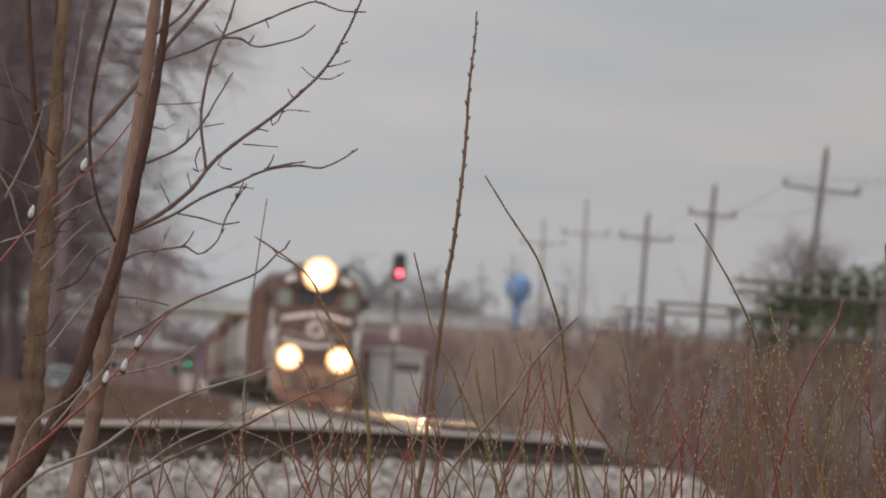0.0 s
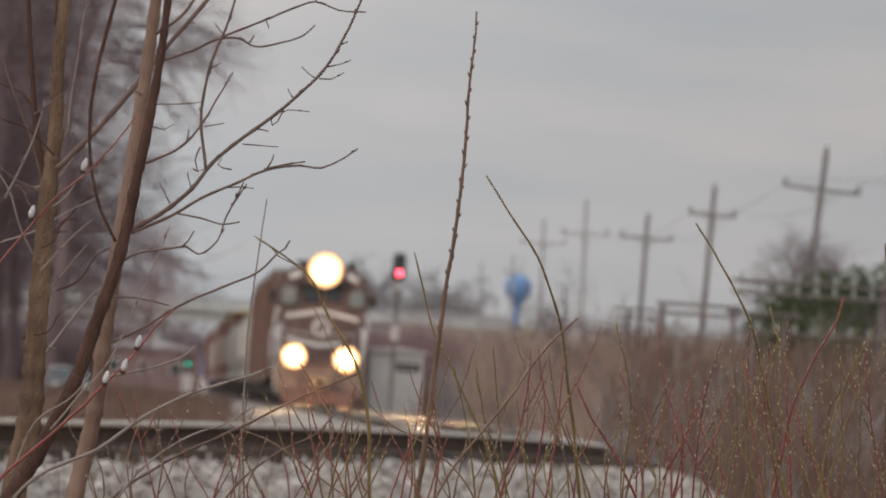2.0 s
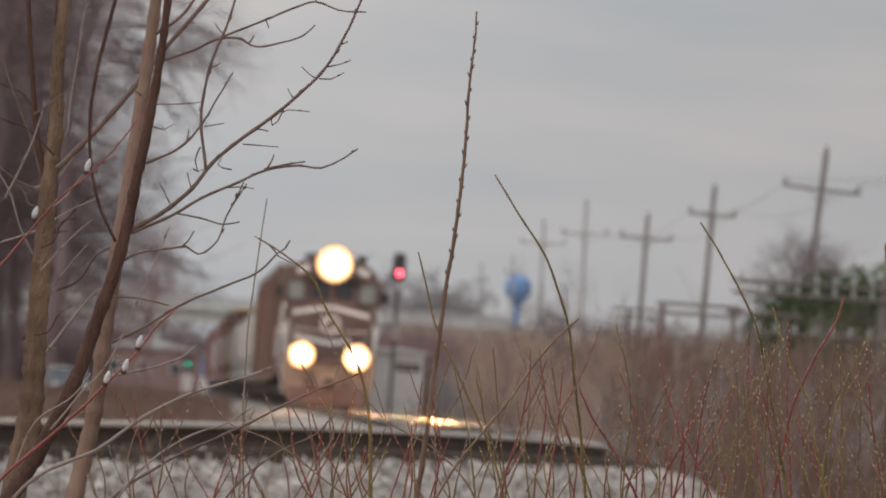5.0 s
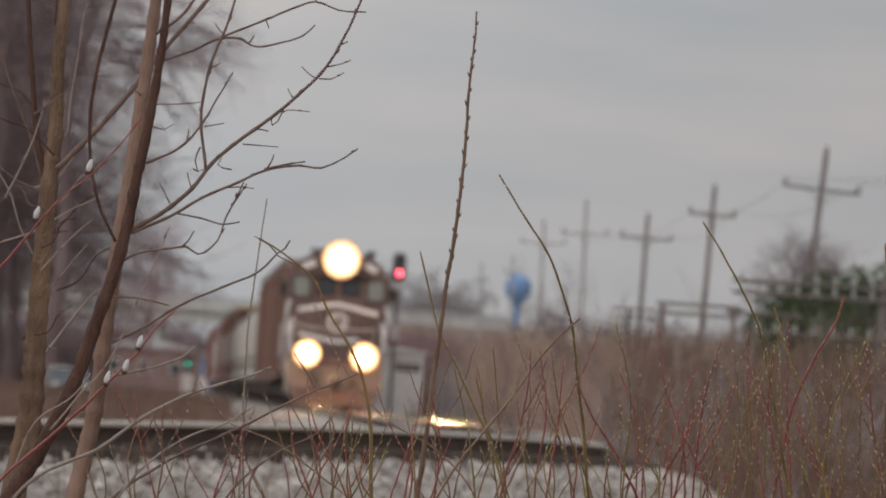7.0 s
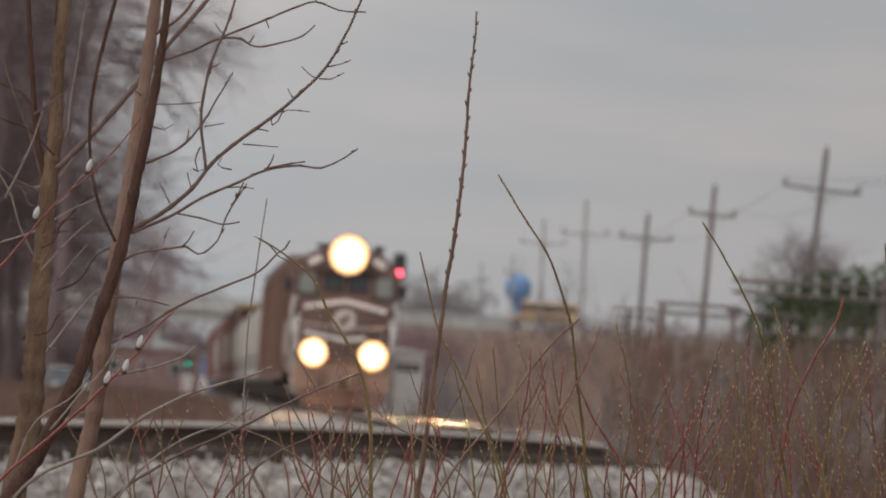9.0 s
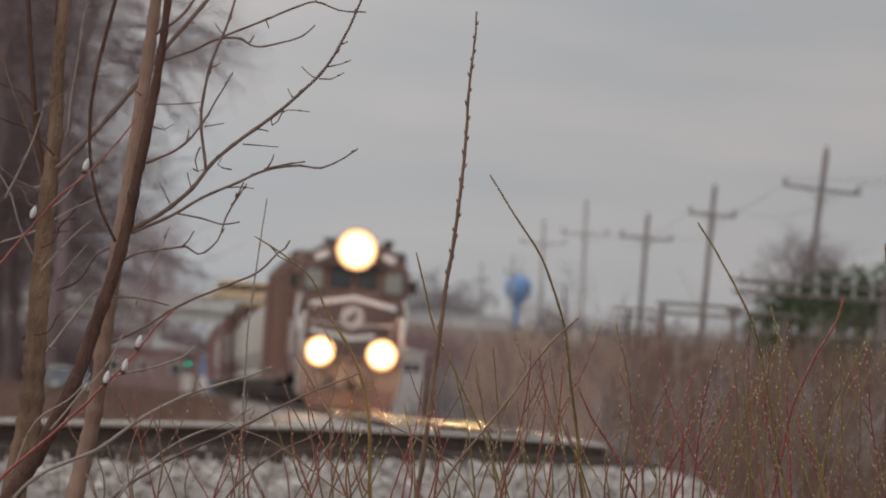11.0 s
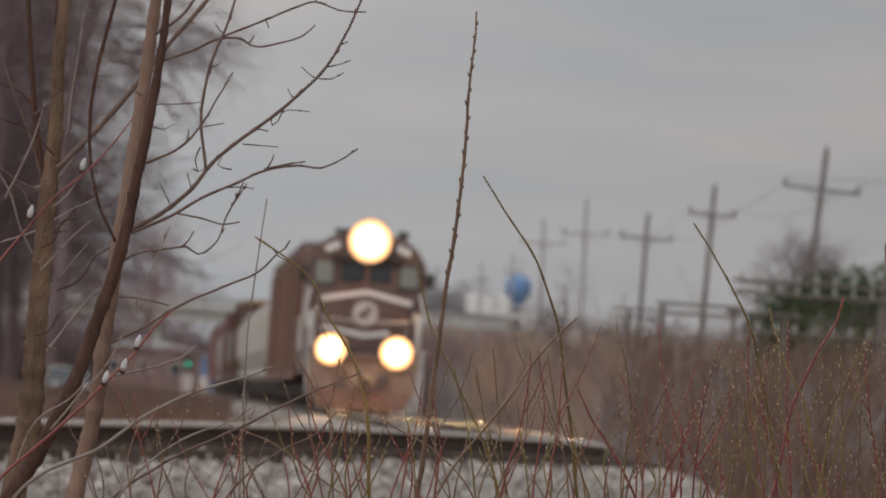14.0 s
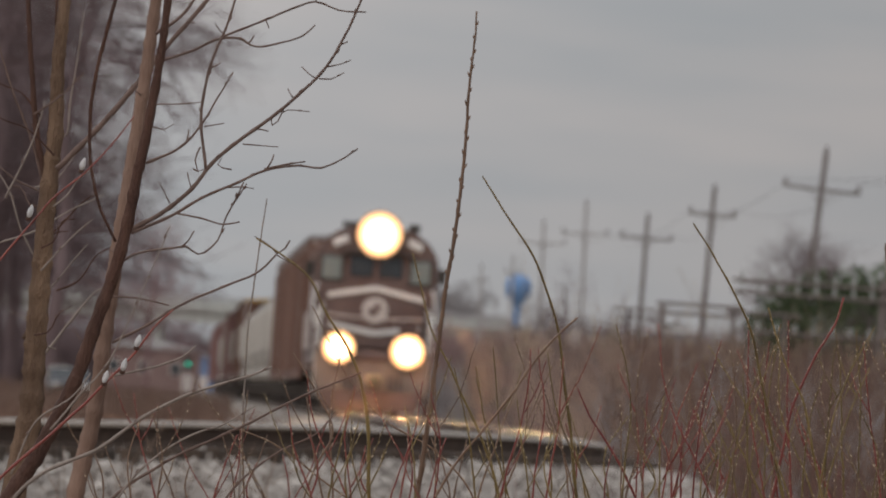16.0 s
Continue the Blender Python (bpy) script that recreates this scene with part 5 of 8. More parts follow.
limb(TREE_B, "limb", [(0.006, -0.038, 2.242, 0.0061), (0.06, -0.039, 2.288, 0.0055), (0.078, -0.04, 2.32, 0.005)], M_TWIG, 0.08, 39)
limb(TREE_C, "limb", [(0.111, -0.032, 1.855, 0.0052), (0.076, -0.033, 1.922, 0.0056), (0.057, -0.034, 1.993, 0.006), (0.049, -0.036, 2.085, 0.0065), (0.058, -0.037, 2.178, 0.0069), (0.08, -0.04, 2.302, 0.0074)], M_BARK_DARK, 0.07, 40)
limb(TREE_C, "limb", [(0.109, -0.031, 1.807, 0.0043), (0.148, -0.032, 1.835, 0.004), (0.209, -0.032, 1.85, 0.0038), (0.239, -0.032, 1.855, 0.0035), (0.261, -0.032, 1.843, 0.0032), (0.295, -0.032, 1.871, 0.003), (0.307, -0.033, 1.913, 0.0027), (0.34, -0.034, 1.977, 0.0025)], M_TWIG, 0.04, 41)
limb(TREE_C, "limb", [(0.229, -0.032, 1.851, 0.0034), (0.242, -0.032, 1.867, 0.0029), (0.251, -0.032, 1.885, 0.0025)], M_TWIG, 0.03, 42)
limb(TREE_C, "limb", [(0.117, -0.029, 1.672, 0.0052), (0.188, -0.03, 1.715, 0.0048), (0.246, -0.03, 1.755, 0.0044), (0.316, -0.031, 1.791, 0.004), (0.375, -0.031, 1.822, 0.0037), (0.402, -0.032, 1.853, 0.0033)], M_TWIG, 0.05, 43)
limb(TREE_C, "limb", [(0.215, -0.033, 1.914, 0.0034), (0.266, -0.033, 1.907, 0.0031), (0.303, -0.033, 1.899, 0.0028), (0.333, -0.033, 1.906, 0.0025)], M_TWIG, 0.04, 44)
limb(TREE_C, "limb", [(0.307, -0.033, 1.913, 0.0034), (0.323, -0.034, 1.95, 0.0029), (0.335, -0.034, 1.98, 0.0025)], M_TWIG, 0.04, 45)
limb(TREE_C, "limb", [(0.308, -0.034, 1.967, 0.0026), (0.334, -0.034, 1.971, 0.0021), (0.354, -0.034, 1.969, 0.0016)], M_TWIG, 0.0, 46)
limb(TREE_C, "limb", [(0.328, -0.035, 2.048, 0.0026), (0.359, -0.035, 2.048, 0.0021), (0.394, -0.035, 2.047, 0.0016)], M_TWIG, 0.03, 47)
limb(TREE_C, "limb", [(0.311, -0.034, 2.0, 0.0026), (0.285, -0.034, 2.007, 0.0021), (0.291, -0.035, 2.02, 0.0016)], M_TWIG, 0.0, 48)
limb(TREE_C, "limb", [(0.376, -0.036, 2.097, 0.0034), (0.379, -0.036, 2.085, 0.003), (0.389, -0.036, 2.093, 0.0025), (0.396, -0.036, 2.109, 0.0021), (0.445, -0.036, 2.114, 0.0016)], M_TWIG, 0.03, 49)
limb(TREE_C, "limb", [(0.453, -0.037, 2.174, 0.0026), (0.437, -0.037, 2.184, 0.0021), (0.424, -0.038, 2.195, 0.0016)], M_TWIG, 0.03, 50)
limb(TREE_C, "limb", [(0.458, -0.037, 2.175, 0.0026), (0.478, -0.037, 2.176, 0.0021), (0.503, -0.038, 2.19, 0.0016)], M_TWIG, 0.03, 51)
limb(TREE_C, "limb", [(0.472, -0.038, 2.198, 0.0026), (0.492, -0.038, 2.203, 0.0021), (0.514, -0.038, 2.213, 0.0016)], M_TWIG, 0.03, 52)
limb(TREE_C, "limb", [(0.252, -0.035, 2.037, 0.0034), (0.244, -0.035, 2.011, 0.0028), (0.25, -0.034, 1.991, 0.0022), (0.262, -0.034, 1.997, 0.0016)], M_TWIG, 0.03, 53)
limb(TREE_C, "limb", [(0.257, -0.036, 2.074, 0.0026), (0.275, -0.036, 2.078, 0.0021), (0.292, -0.036, 2.082, 0.0016)], M_TWIG, 0.03, 54)
limb(TREE_B, "limb", [(0.012, -0.036, 2.072, 0.0026), (0.033, -0.036, 2.068, 0.0021), (0.051, -0.036, 2.08, 0.0017)], M_TWIG, 0.03, 55)
limb(TREE_B, "limb", [(0.015, -0.036, 2.113, 0.0026), (0.061, -0.036, 2.117, 0.0021), (0.098, -0.036, 2.124, 0.0017)], M_TWIG, 0.03, 56)
limb(TREE_C, "limb", [(0.203, -0.033, 1.931, 0.0026), (0.192, -0.034, 1.951, 0.0021), (0.18, -0.034, 1.969, 0.0016)], M_TWIG, 0.03, 57)
limb(TREE_C, "limb", [(0.108, -0.03, 1.756, 0.0034), (0.154, -0.03, 1.757, 0.0031), (0.185, -0.03, 1.753, 0.0028), (0.216, -0.03, 1.748, 0.0025)], M_TWIG, 0.05, 58)
limb(TREE_C, "limb", [(0.404, -0.032, 1.853, 0.0026), (0.418, -0.032, 1.864, 0.0029), (0.426, -0.032, 1.879, 0.0033)], M_TWIG, 0.02, 59)
limb(TREE_C, "limb", [(0.404, -0.032, 1.854, 0.0026), (0.39, -0.032, 1.867, 0.0023), (0.378, -0.032, 1.874, 0.002), (0.361, -0.032, 1.882, 0.0016)], M_TWIG, 0.02, 60)
limb(TREE_C, "limb", [(0.402, -0.032, 1.852, 0.0026), (0.414, -0.032, 1.846, 0.0021), (0.435, -0.032, 1.837, 0.0016)], M_TWIG, 0.02, 61)
limb(TREE_C, "spur", [(0.242, -0.034, 1.96, 0.0029), (0.237, -0.034, 1.972, 0.0024), (0.232, -0.034, 1.99, 0.002)], M_TWIG, 0.0, 62)
limb(TREE_C, "spur", [(0.204, -0.033, 1.919, 0.0029), (0.211, -0.033, 1.929, 0.0024), (0.217, -0.033, 1.943, 0.002)], M_TWIG, 0.0, 63)
limb(TREE_C, "spur", [(0.352, -0.036, 2.077, 0.0029), (0.362, -0.036, 2.076, 0.0024), (0.373, -0.036, 2.074, 0.002)], M_TWIG, 0.0, 64)
limb(TREE_C, "spur", [(0.415, -0.037, 2.136, 0.0029), (0.409, -0.037, 2.143, 0.0024), (0.403, -0.037, 2.154, 0.002)], M_TWIG, 0.0, 65)
limb(TREE_C, "spur", [(0.489, -0.038, 2.239, 0.0029), (0.497, -0.038, 2.242, 0.0024), (0.505, -0.039, 2.246, 0.002)], M_TWIG, 0.0, 66)
limb(TREE_C, "spur", [(0.226, -0.035, 2.042, 0.0029), (0.228, -0.035, 2.052, 0.0024), (0.229, -0.035, 2.066, 0.002)], M_TWIG, 0.0, 67)
limb(TREE_C, "spur", [(0.26, -0.037, 2.181, 0.0029), (0.27, -0.038, 2.186, 0.0024), (0.279, -0.038, 2.193, 0.002)], M_TWIG, 0.0, 68)
limb(TREE_C, "spur", [(0.279, -0.039, 2.244, 0.0029), (0.271, -0.039, 2.25, 0.0024), (0.263, -0.039, 2.26, 0.002)], M_TWIG, 0.0, 69)
limb(TREE_C, "spur", [(0.354, -0.039, 2.274, 0.0029), (0.357, -0.039, 2.269, 0.0024), (0.361, -0.039, 2.26, 0.002)], M_TWIG, 0.0, 70)
limb(TREE_C, "spur", [(0.326, -0.038, 2.231, 0.0029), (0.331, -0.038, 2.237, 0.0024), (0.335, -0.039, 2.246, 0.002)], M_TWIG, 0.0, 71)
limb(TREE_C, "spur", [(0.139, -0.036, 2.122, 0.0029), (0.129, -0.037, 2.13, 0.0024), (0.119, -0.037, 2.143, 0.002)], M_TWIG, 0.0, 72)
limb(TREE_C, "spur", [(0.211, -0.039, 2.262, 0.0029), (0.22, -0.039, 2.262, 0.0024), (0.229, -0.039, 2.261, 0.002)], M_TWIG, 0.0, 73)
limb(TREE_C, "spur", [(0.137, -0.034, 1.968, 0.0029), (0.147, -0.034, 1.973, 0.0024), (0.157, -0.034, 1.979, 0.002)], M_TWIG, 0.0, 74)
limb(TREE_C, "spur", [(0.123, -0.032, 1.833, 0.0029), (0.111, -0.032, 1.836, 0.0024), (0.1, -0.032, 1.84, 0.002)], M_TWIG, 0.0, 75)
limb(TREE_C, "spur", [(0.094, -0.03, 1.739, 0.0029), (0.103, -0.03, 1.746, 0.0024), (0.113, -0.03, 1.757, 0.002)], M_TWIG, 0.0, 76)
limb(TREE_C, "spur", [(0.068, -0.029, 1.666, 0.0029), (0.058, -0.029, 1.675, 0.0024), (0.048, -0.029, 1.689, 0.002)], M_TWIG, 0.0, 77)
CANE = thing("bare_shrub", pose(-0.634, 15.63, -1.202), "bare grey-brown shrub with long arching canes", "shrub", "shrubs near the viewer")
limb(CANE, "branch", [(-0.049, 0.0, 0.002, 0.0074), (-0.113, -0.023, 1.329, 0.0069), (-0.041, -0.025, 1.421, 0.0065), (0.072, -0.026, 1.483, 0.0061), (0.136, -0.027, 1.536, 0.0056), (0.211, -0.027, 1.581, 0.0052), (0.278, -0.028, 1.608, 0.0048), (0.325, -0.028, 1.625, 0.0043), (0.353, -0.028, 1.639, 0.0039)], M_GREY_TWIG, 0.06, 78)
limb(CANE, "branch", [(0.068, -0.028, 1.607, 0.0041), (0.121, -0.028, 1.621, 0.0038), (0.168, -0.028, 1.636, 0.0036), (0.201, -0.029, 1.651, 0.0034), (0.222, -0.029, 1.672, 0.0031)], M_GREY_TWIG, 0.06, 79)
limb(CANE, "branch", [(0.117, 0.0, -0.001, 0.0065), (0.053, -0.023, 1.331, 0.006), (0.097, -0.024, 1.4, 0.0054), (0.18, -0.025, 1.466, 0.0048), (0.312, -0.027, 1.539, 0.0043), (0.405, -0.028, 1.594, 0.0037), (0.509, -0.028, 1.645, 0.0031)], M_TWIG, 0.06, 80)
limb(CANE, "branch", [(0.136, 0.0, 0.0, 0.0049), (0.072, -0.023, 1.332, 0.0044), (0.142, -0.025, 1.454, 0.0039), (0.216, -0.026, 1.513, 0.0034), (0.282, -0.027, 1.542, 0.0028), (0.329, -0.027, 1.574, 0.0023)], M_GREY_TWIG, 0.06, 81)
limb(CANE, "branch", [(0.322, 0.0, -0.002, 0.0049), (0.257, -0.023, 1.345, 0.0044), (0.309, -0.025, 1.436, 0.0039), (0.383, -0.026, 1.5, 0.0034), (0.439, -0.027, 1.533, 0.0028), (0.475, -0.027, 1.575, 0.0023)], M_TWIG, 0.06, 82)
limb(CANE, "branch", [(-0.081, -0.025, 1.428, 0.0033), (-0.039, -0.026, 1.529, 0.003), (0.017, -0.027, 1.572, 0.0026), (0.043, -0.028, 1.613, 0.0023)], M_GREY_TWIG, 0.06, 83)
limb(CANE, "branch", [(-0.018, -0.026, 1.511, 0.0041), (0.026, -0.027, 1.573, 0.0036), (0.071, -0.028, 1.634, 0.0032), (0.104, -0.03, 1.715, 0.0028), (0.161, -0.032, 1.879, 0.0023)], M_GREY_TWIG, 0.06, 84)


SWAYING = []


def shoot(base, pts, material, seed, sway, label, gap, sides=(), bud=0.0044):
    gap = max(0.011, gap * 0.55)
    s = thing("shoot", pose(*base), label, "shoot", "shoots near the viewer")
    v, f, line = stem_mesh(pts, 0.012, 6, 0.22, seed, 0.8 if len(pts) < 6 else 0.4)
    stem = sheet("stem", (v, f), material, s, smooth=True)
    bv, bf = bud_mesh(line, seed, gap, bud, 0.15)
    if bv:
        tagged(sheet("bud", (bv, bf), M_BUD if bud < 0.008 else M_BROWN, stem, "small brown buds"), kind="stuff")
    for k, q in enumerate(sides):
        v, f, line = stem_mesh(q, 0.012, 6, 0.22, seed + 500 + k, 0.8)
        twig = sheet("side_twig", (v, f), material, s, smooth=True)
        bv, bf = bud_mesh(line, seed + 500 + k, gap, 0.0044, 0.15)
        if bv:
            tagged(sheet("bud", (bv, bf), M_BUD, twig, "small pale brown buds"), kind="stuff")
    if sway:
        SWAYING.append((s, sway))
    return s


def catkin_twig(base, pts, seed, sway, catkins):
    s = thing("willow_twig", pose(*base), "red willow twig with silvery white catkins", "twig", "catkin twigs")
    v, f, line = stem_mesh(pts, 0.012, 7, 0.14, seed)
    stem = sheet("stem", (v, f), M_RED, s, smooth=True)
    for k, c in enumerate(catkins):
        cv, cf = [], []
        tube(cv, cf, [np.array(c) + np.array((0.0022 * j * 0.4, 0, -0.010 + 0.0036 * j)) for j in range(7)], (0.0026, 0.0046, 0.0053, 0.0052, 0.0044, 0.0030, 0.001), 9)
        cat = sheet("catkin", (cv, cf), M_CATKIN, stem, "furry white catkin", smooth=True)
        sv, sf = [], []
        blob(sv, sf, np.array(c) + np.array((0.0, 0.002, -0.016)), (0.05, 0, 1), 0.010, 0.0055, 7)
        sheet("scale", (sv, sf), M_BARK_DARK, cat, "dark bud scale")
    if sway:
        SWAYING.append((s, sway))
    return s


shoot((-0.015, 16.03, -1.203), [(0.0, 0.0, 0.0, 0.0115), (-0.007, -0.024, 1.365, 0.0107), (0.0, -0.025, 1.433, 0.0098), (0.007, -0.026, 1.526, 0.009), (0.016, -0.029, 1.666, 0.0081), (0.025, -0.031, 1.817, 0.0073), (0.037, -0.034, 1.958, 0.0064), (0.041, -0.036, 2.068, 0.0056), (0.041, -0.037, 2.168, 0.0047), (0.044, -0.039, 2.239, 0.0039), (0.044, -0.04, 2.299, 0.0031)], M_BROWN, 85, 0.0, "tall straight brown shoot with small pointed buds", 0.03, bud=0.0085)
shoot((0.431, 15.83, -1.202), [(0.0, 0.0, 0.0, 0.0072), (-0.152, -0.024, 1.388, 0.0067), (-0.167, -0.025, 1.466, 0.0062), (-0.181, -0.027, 1.563, 0.0057), (-0.198, -0.029, 1.651, 0.0052), (-0.217, -0.03, 1.749, 0.0047), (-0.238, -0.031, 1.807, 0.0042), (-0.272, -0.032, 1.878, 0.0037), (-0.316, -0.033, 1.934, 0.0032), (-0.363, -0.034, 1.999, 0.0027)], M_OLIVE, 86, 0.72, "slender olive willow shoot with rows of small buds", 0.022)
shoot((0.857, 15.93, -1.202), [(0.0, 0.0, 0.0, 0.0073), (-0.207, -0.024, 1.402, 0.0068), (-0.229, -0.026, 1.478, 0.0063), (-0.25, -0.027, 1.558, 0.0058), (-0.268, -0.028, 1.637, 0.0052), (-0.287, -0.029, 1.705, 0.0047), (-0.307, -0.031, 1.773, 0.0042), (-0.341, -0.032, 1.835, 0.0037), (-0.38, -0.033, 1.897, 0.0032), (-0.419, -0.034, 1.951, 0.0027)], M_OLIVE, 87, 0.432, "slender olive willow shoot with rows of small buds", 0.022)
shoot((-0.247, 15.73, -1.204), [(0.0, 0.0, 0.0, 0.0051), (0.22, -0.024, 1.36, 0.0049), (0.263, -0.025, 1.44, 0.0047), (0.289, -0.026, 1.492, 0.0045), (0.343, -0.027, 1.57, 0.0043), (0.383, -0.028, 1.627, 0.0041), (0.418, -0.029, 1.683, 0.0039), (0.454, -0.03, 1.73, 0.0037), (0.488, -0.031, 1.767, 0.0035)], M_BROWN, 88, 0.108, "thin brown shoot with small buds", 0.05)
shoot((0.359, 16.33, -1.202), [(0.0, 0.0, 0.0, 0.0053), (-0.205, -0.024, 1.372, 0.005), (-0.243, -0.026, 1.501, 0.0047), (-0.275, -0.027, 1.57, 0.0044), (-0.299, -0.028, 1.615, 0.004), (-0.328, -0.029, 1.669, 0.0037), (-0.363, -0.03, 1.727, 0.0034), (-0.389, -0.031, 1.807, 0.0031), (-0.408, -0.032, 1.87, 0.0027)], M_OLIVE, 89, 0.36, "slender olive willow shoot with rows of small buds", 0.02)
shoot((0.021, 16.13, -1.201), [(0.0, 0.0, 0.0, 0.0084), (-0.114, -0.023, 1.346, 0.0079), (-0.125, -0.025, 1.446, 0.0073), (-0.133, -0.027, 1.546, 0.0067), (-0.148, -0.028, 1.616, 0.0061), (-0.166, -0.029, 1.665, 0.0056), (-0.195, -0.03, 1.713, 0.005), (-0.223, -0.03, 1.751, 0.0044), (-0.254, -0.031, 1.808, 0.0039), (-0.3, -0.032, 1.842, 0.0033), (-0.355, -0.032, 1.873, 0.0027)], M_OLIVE, 90, 0.144, "slender olive willow shoot with rows of small buds", 0.022)
shoot((0.594, 16.23, -1.201), [(0.0, 0.0, 0.0, 0.0053), (0.013, -0.024, 1.394, 0.0051), (0.037, -0.027, 1.557, 0.0048), (0.047, -0.028, 1.629, 0.0046), (0.064, -0.029, 1.681, 0.0044), (0.09, -0.03, 1.743, 0.0041), (0.115, -0.031, 1.791, 0.0039), (0.126, -0.032, 1.837, 0.0036)], M_RED, 91, 0.0, "slender red dogwood shoot with small buds", 0.04)
shoot((0.906, 15.93, -1.204), [(0.0, 0.0, 0.0, 0.0052), (-0.191, -0.024, 1.409, 0.0048), (-0.232, -0.027, 1.565, 0.0044), (-0.259, -0.029, 1.663, 0.0039), (-0.287, -0.03, 1.71, 0.0035), (-0.311, -0.03, 1.768, 0.0031), (-0.327, -0.031, 1.815, 0.0027)], M_OLIVE, 92, 0.288, "slender olive willow shoot with rows of small buds", 0.022)
shoot((-0.286, 17.63, -1.201), [(0.0, 0.0, 0.0, 0.0058), (-0.074, -0.023, 1.315, 0.0051), (-0.08, -0.025, 1.48, 0.0045), (-0.083, -0.028, 1.612, 0.0039), (-0.082, -0.03, 1.744, 0.0032), (-0.073, -0.032, 1.877, 0.0026), (-0.066, -0.034, 1.972, 0.002)], M_GREY_TWIG, 93, 0.0, "thin pale dry shoot", 0.07)
shoot((0.921, 16.53, -1.204), [(0.0, 0.0, 0.0, 0.0043), (-0.087, -0.024, 1.408, 0.0039), (-0.099, -0.029, 1.675, 0.0036), (-0.112, -0.032, 1.86, 0.0032), (-0.123, -0.034, 1.952, 0.0028)], M_BROWN, 94, 0.0, "thin brown shoot with small buds", 0.03)
shoot((-0.31, 16.43, -1.203), [(0.0, 0.0, 0.0, 0.0043), (0.077, -0.023, 1.344, 0.004), (0.109, -0.025, 1.469, 0.0037), (0.135, -0.026, 1.533, 0.0034), (0.1, -0.028, 1.602, 0.0031), (0.052, -0.029, 1.67, 0.0028)], M_BROWN, 95, 0.072, "thin brown shoot with small buds", 0.03)
shoot((0.466, 16.43, -1.2), [(0.0, 0.0, 0.0, 0.0043), (-0.354, -0.024, 1.386, 0.0039), (-0.4, -0.025, 1.464, 0.0035), (-0.466, -0.026, 1.521, 0.0031), (-0.54, -0.027, 1.557, 0.0027), (-0.594, -0.028, 1.605, 0.0023), (-0.693, -0.03, 1.762, 0.0018)], M_BROWN, 96, 0.108, "thin brown shoot with small buds", 0.03)
shoot((0.762, 16.03, -1.204), [(0.0, 0.0, 0.0, 0.0042), (-0.811, -0.024, 1.374, 0.0037), (-0.915, -0.025, 1.437, 0.0032), (-1.041, -0.026, 1.518, 0.0028), (-1.123, -0.027, 1.547, 0.0023), (-1.173, -0.028, 1.609, 0.0018)], M_BROWN, 97, 0.108, "thin brown shoot with small buds", 0.02)
shoot((0.008, 16.83, -1.203), [(0.0, 0.0, 0.0, 0.0044), (0.108, -0.024, 1.373, 0.0038), (0.168, -0.027, 1.566, 0.0031), (0.169, -0.028, 1.629, 0.0025), (0.137, -0.03, 1.732, 0.0019)], M_BROWN, 98, 0.108, "thin brown shoot with small buds", 0.02)
shoot((0.715, 15.63, -1.2), [(0.0, 0.0, 0.0, 0.0051), (-0.325, -0.024, 1.396, 0.0045), (-0.403, -0.027, 1.537, 0.0039), (-0.446, -0.028, 1.593, 0.0032), (-0.469, -0.028, 1.64, 0.0026)], M_RED, 99, 0.108, "slender red dogwood shoot with small buds", 0.03)
shoot((0.544, 17.95, -1.2), [(0.0, 0.0, 0.0, 0.0044), (-0.168, -0.023, 1.361, 0.0038), (-0.183, -0.025, 1.438, 0.0033), (-0.196, -0.026, 1.516, 0.0028), (-0.154, -0.027, 1.6, 0.0022)], M_OLIVE, 100, 0.144, "slender olive willow shoot with rows of small buds", 0.024, [[(-0.183, -0.025, 1.438, 0.0027), (-0.233, -0.026, 1.516, 0.0022), (-0.276, -0.028, 1.61, 0.0017)]])
shoot((0.383, 15.289, -1.202), [(0.0, 0.0, 0.0, 0.0043), (-0.055, -0.023, 1.399, 0.0037), (-0.052, -0.025, 1.515, 0.0031), (-0.049, -0.027, 1.629, 0.0025), (-0.079, -0.029, 1.747, 0.0019)], M_OLIVE, 101, 0.0, "slender olive willow shoot with rows of small buds", 0.018)
shoot((0.429, 15.38, -1.203), [(0.0, 0.0, 0.0, 0.0039), (-0.092, -0.024, 1.399, 0.0034), (-0.097, -0.026, 1.476, 0.0029), (-0.101, -0.027, 1.552, 0.0024), (-0.106, -0.028, 1.631, 0.0019)], M_BROWN, 102, 0.0, "thin brown shoot with small buds", 0.024, [[(-0.097, -0.026, 1.476, 0.0023), (-0.076, -0.026, 1.518, 0.0019), (-0.062, -0.027, 1.569, 0.0014)]])
shoot((0.228, 14.709, -1.201), [(0.0, 0.0, 0.0, 0.0049), (0.104, -0.024, 1.407, 0.0042), (0.122, -0.024, 1.456, 0.0034), (0.141, -0.025, 1.505, 0.0026), (0.114, -0.026, 1.553, 0.0018)], M_OLIVE, 103, 0.18, "slender olive willow shoot with rows of small buds", 0.05, [[(0.141, -0.025, 1.505, 0.0022), (0.117, -0.026, 1.543, 0.0018), (0.095, -0.027, 1.59, 0.0014)]])
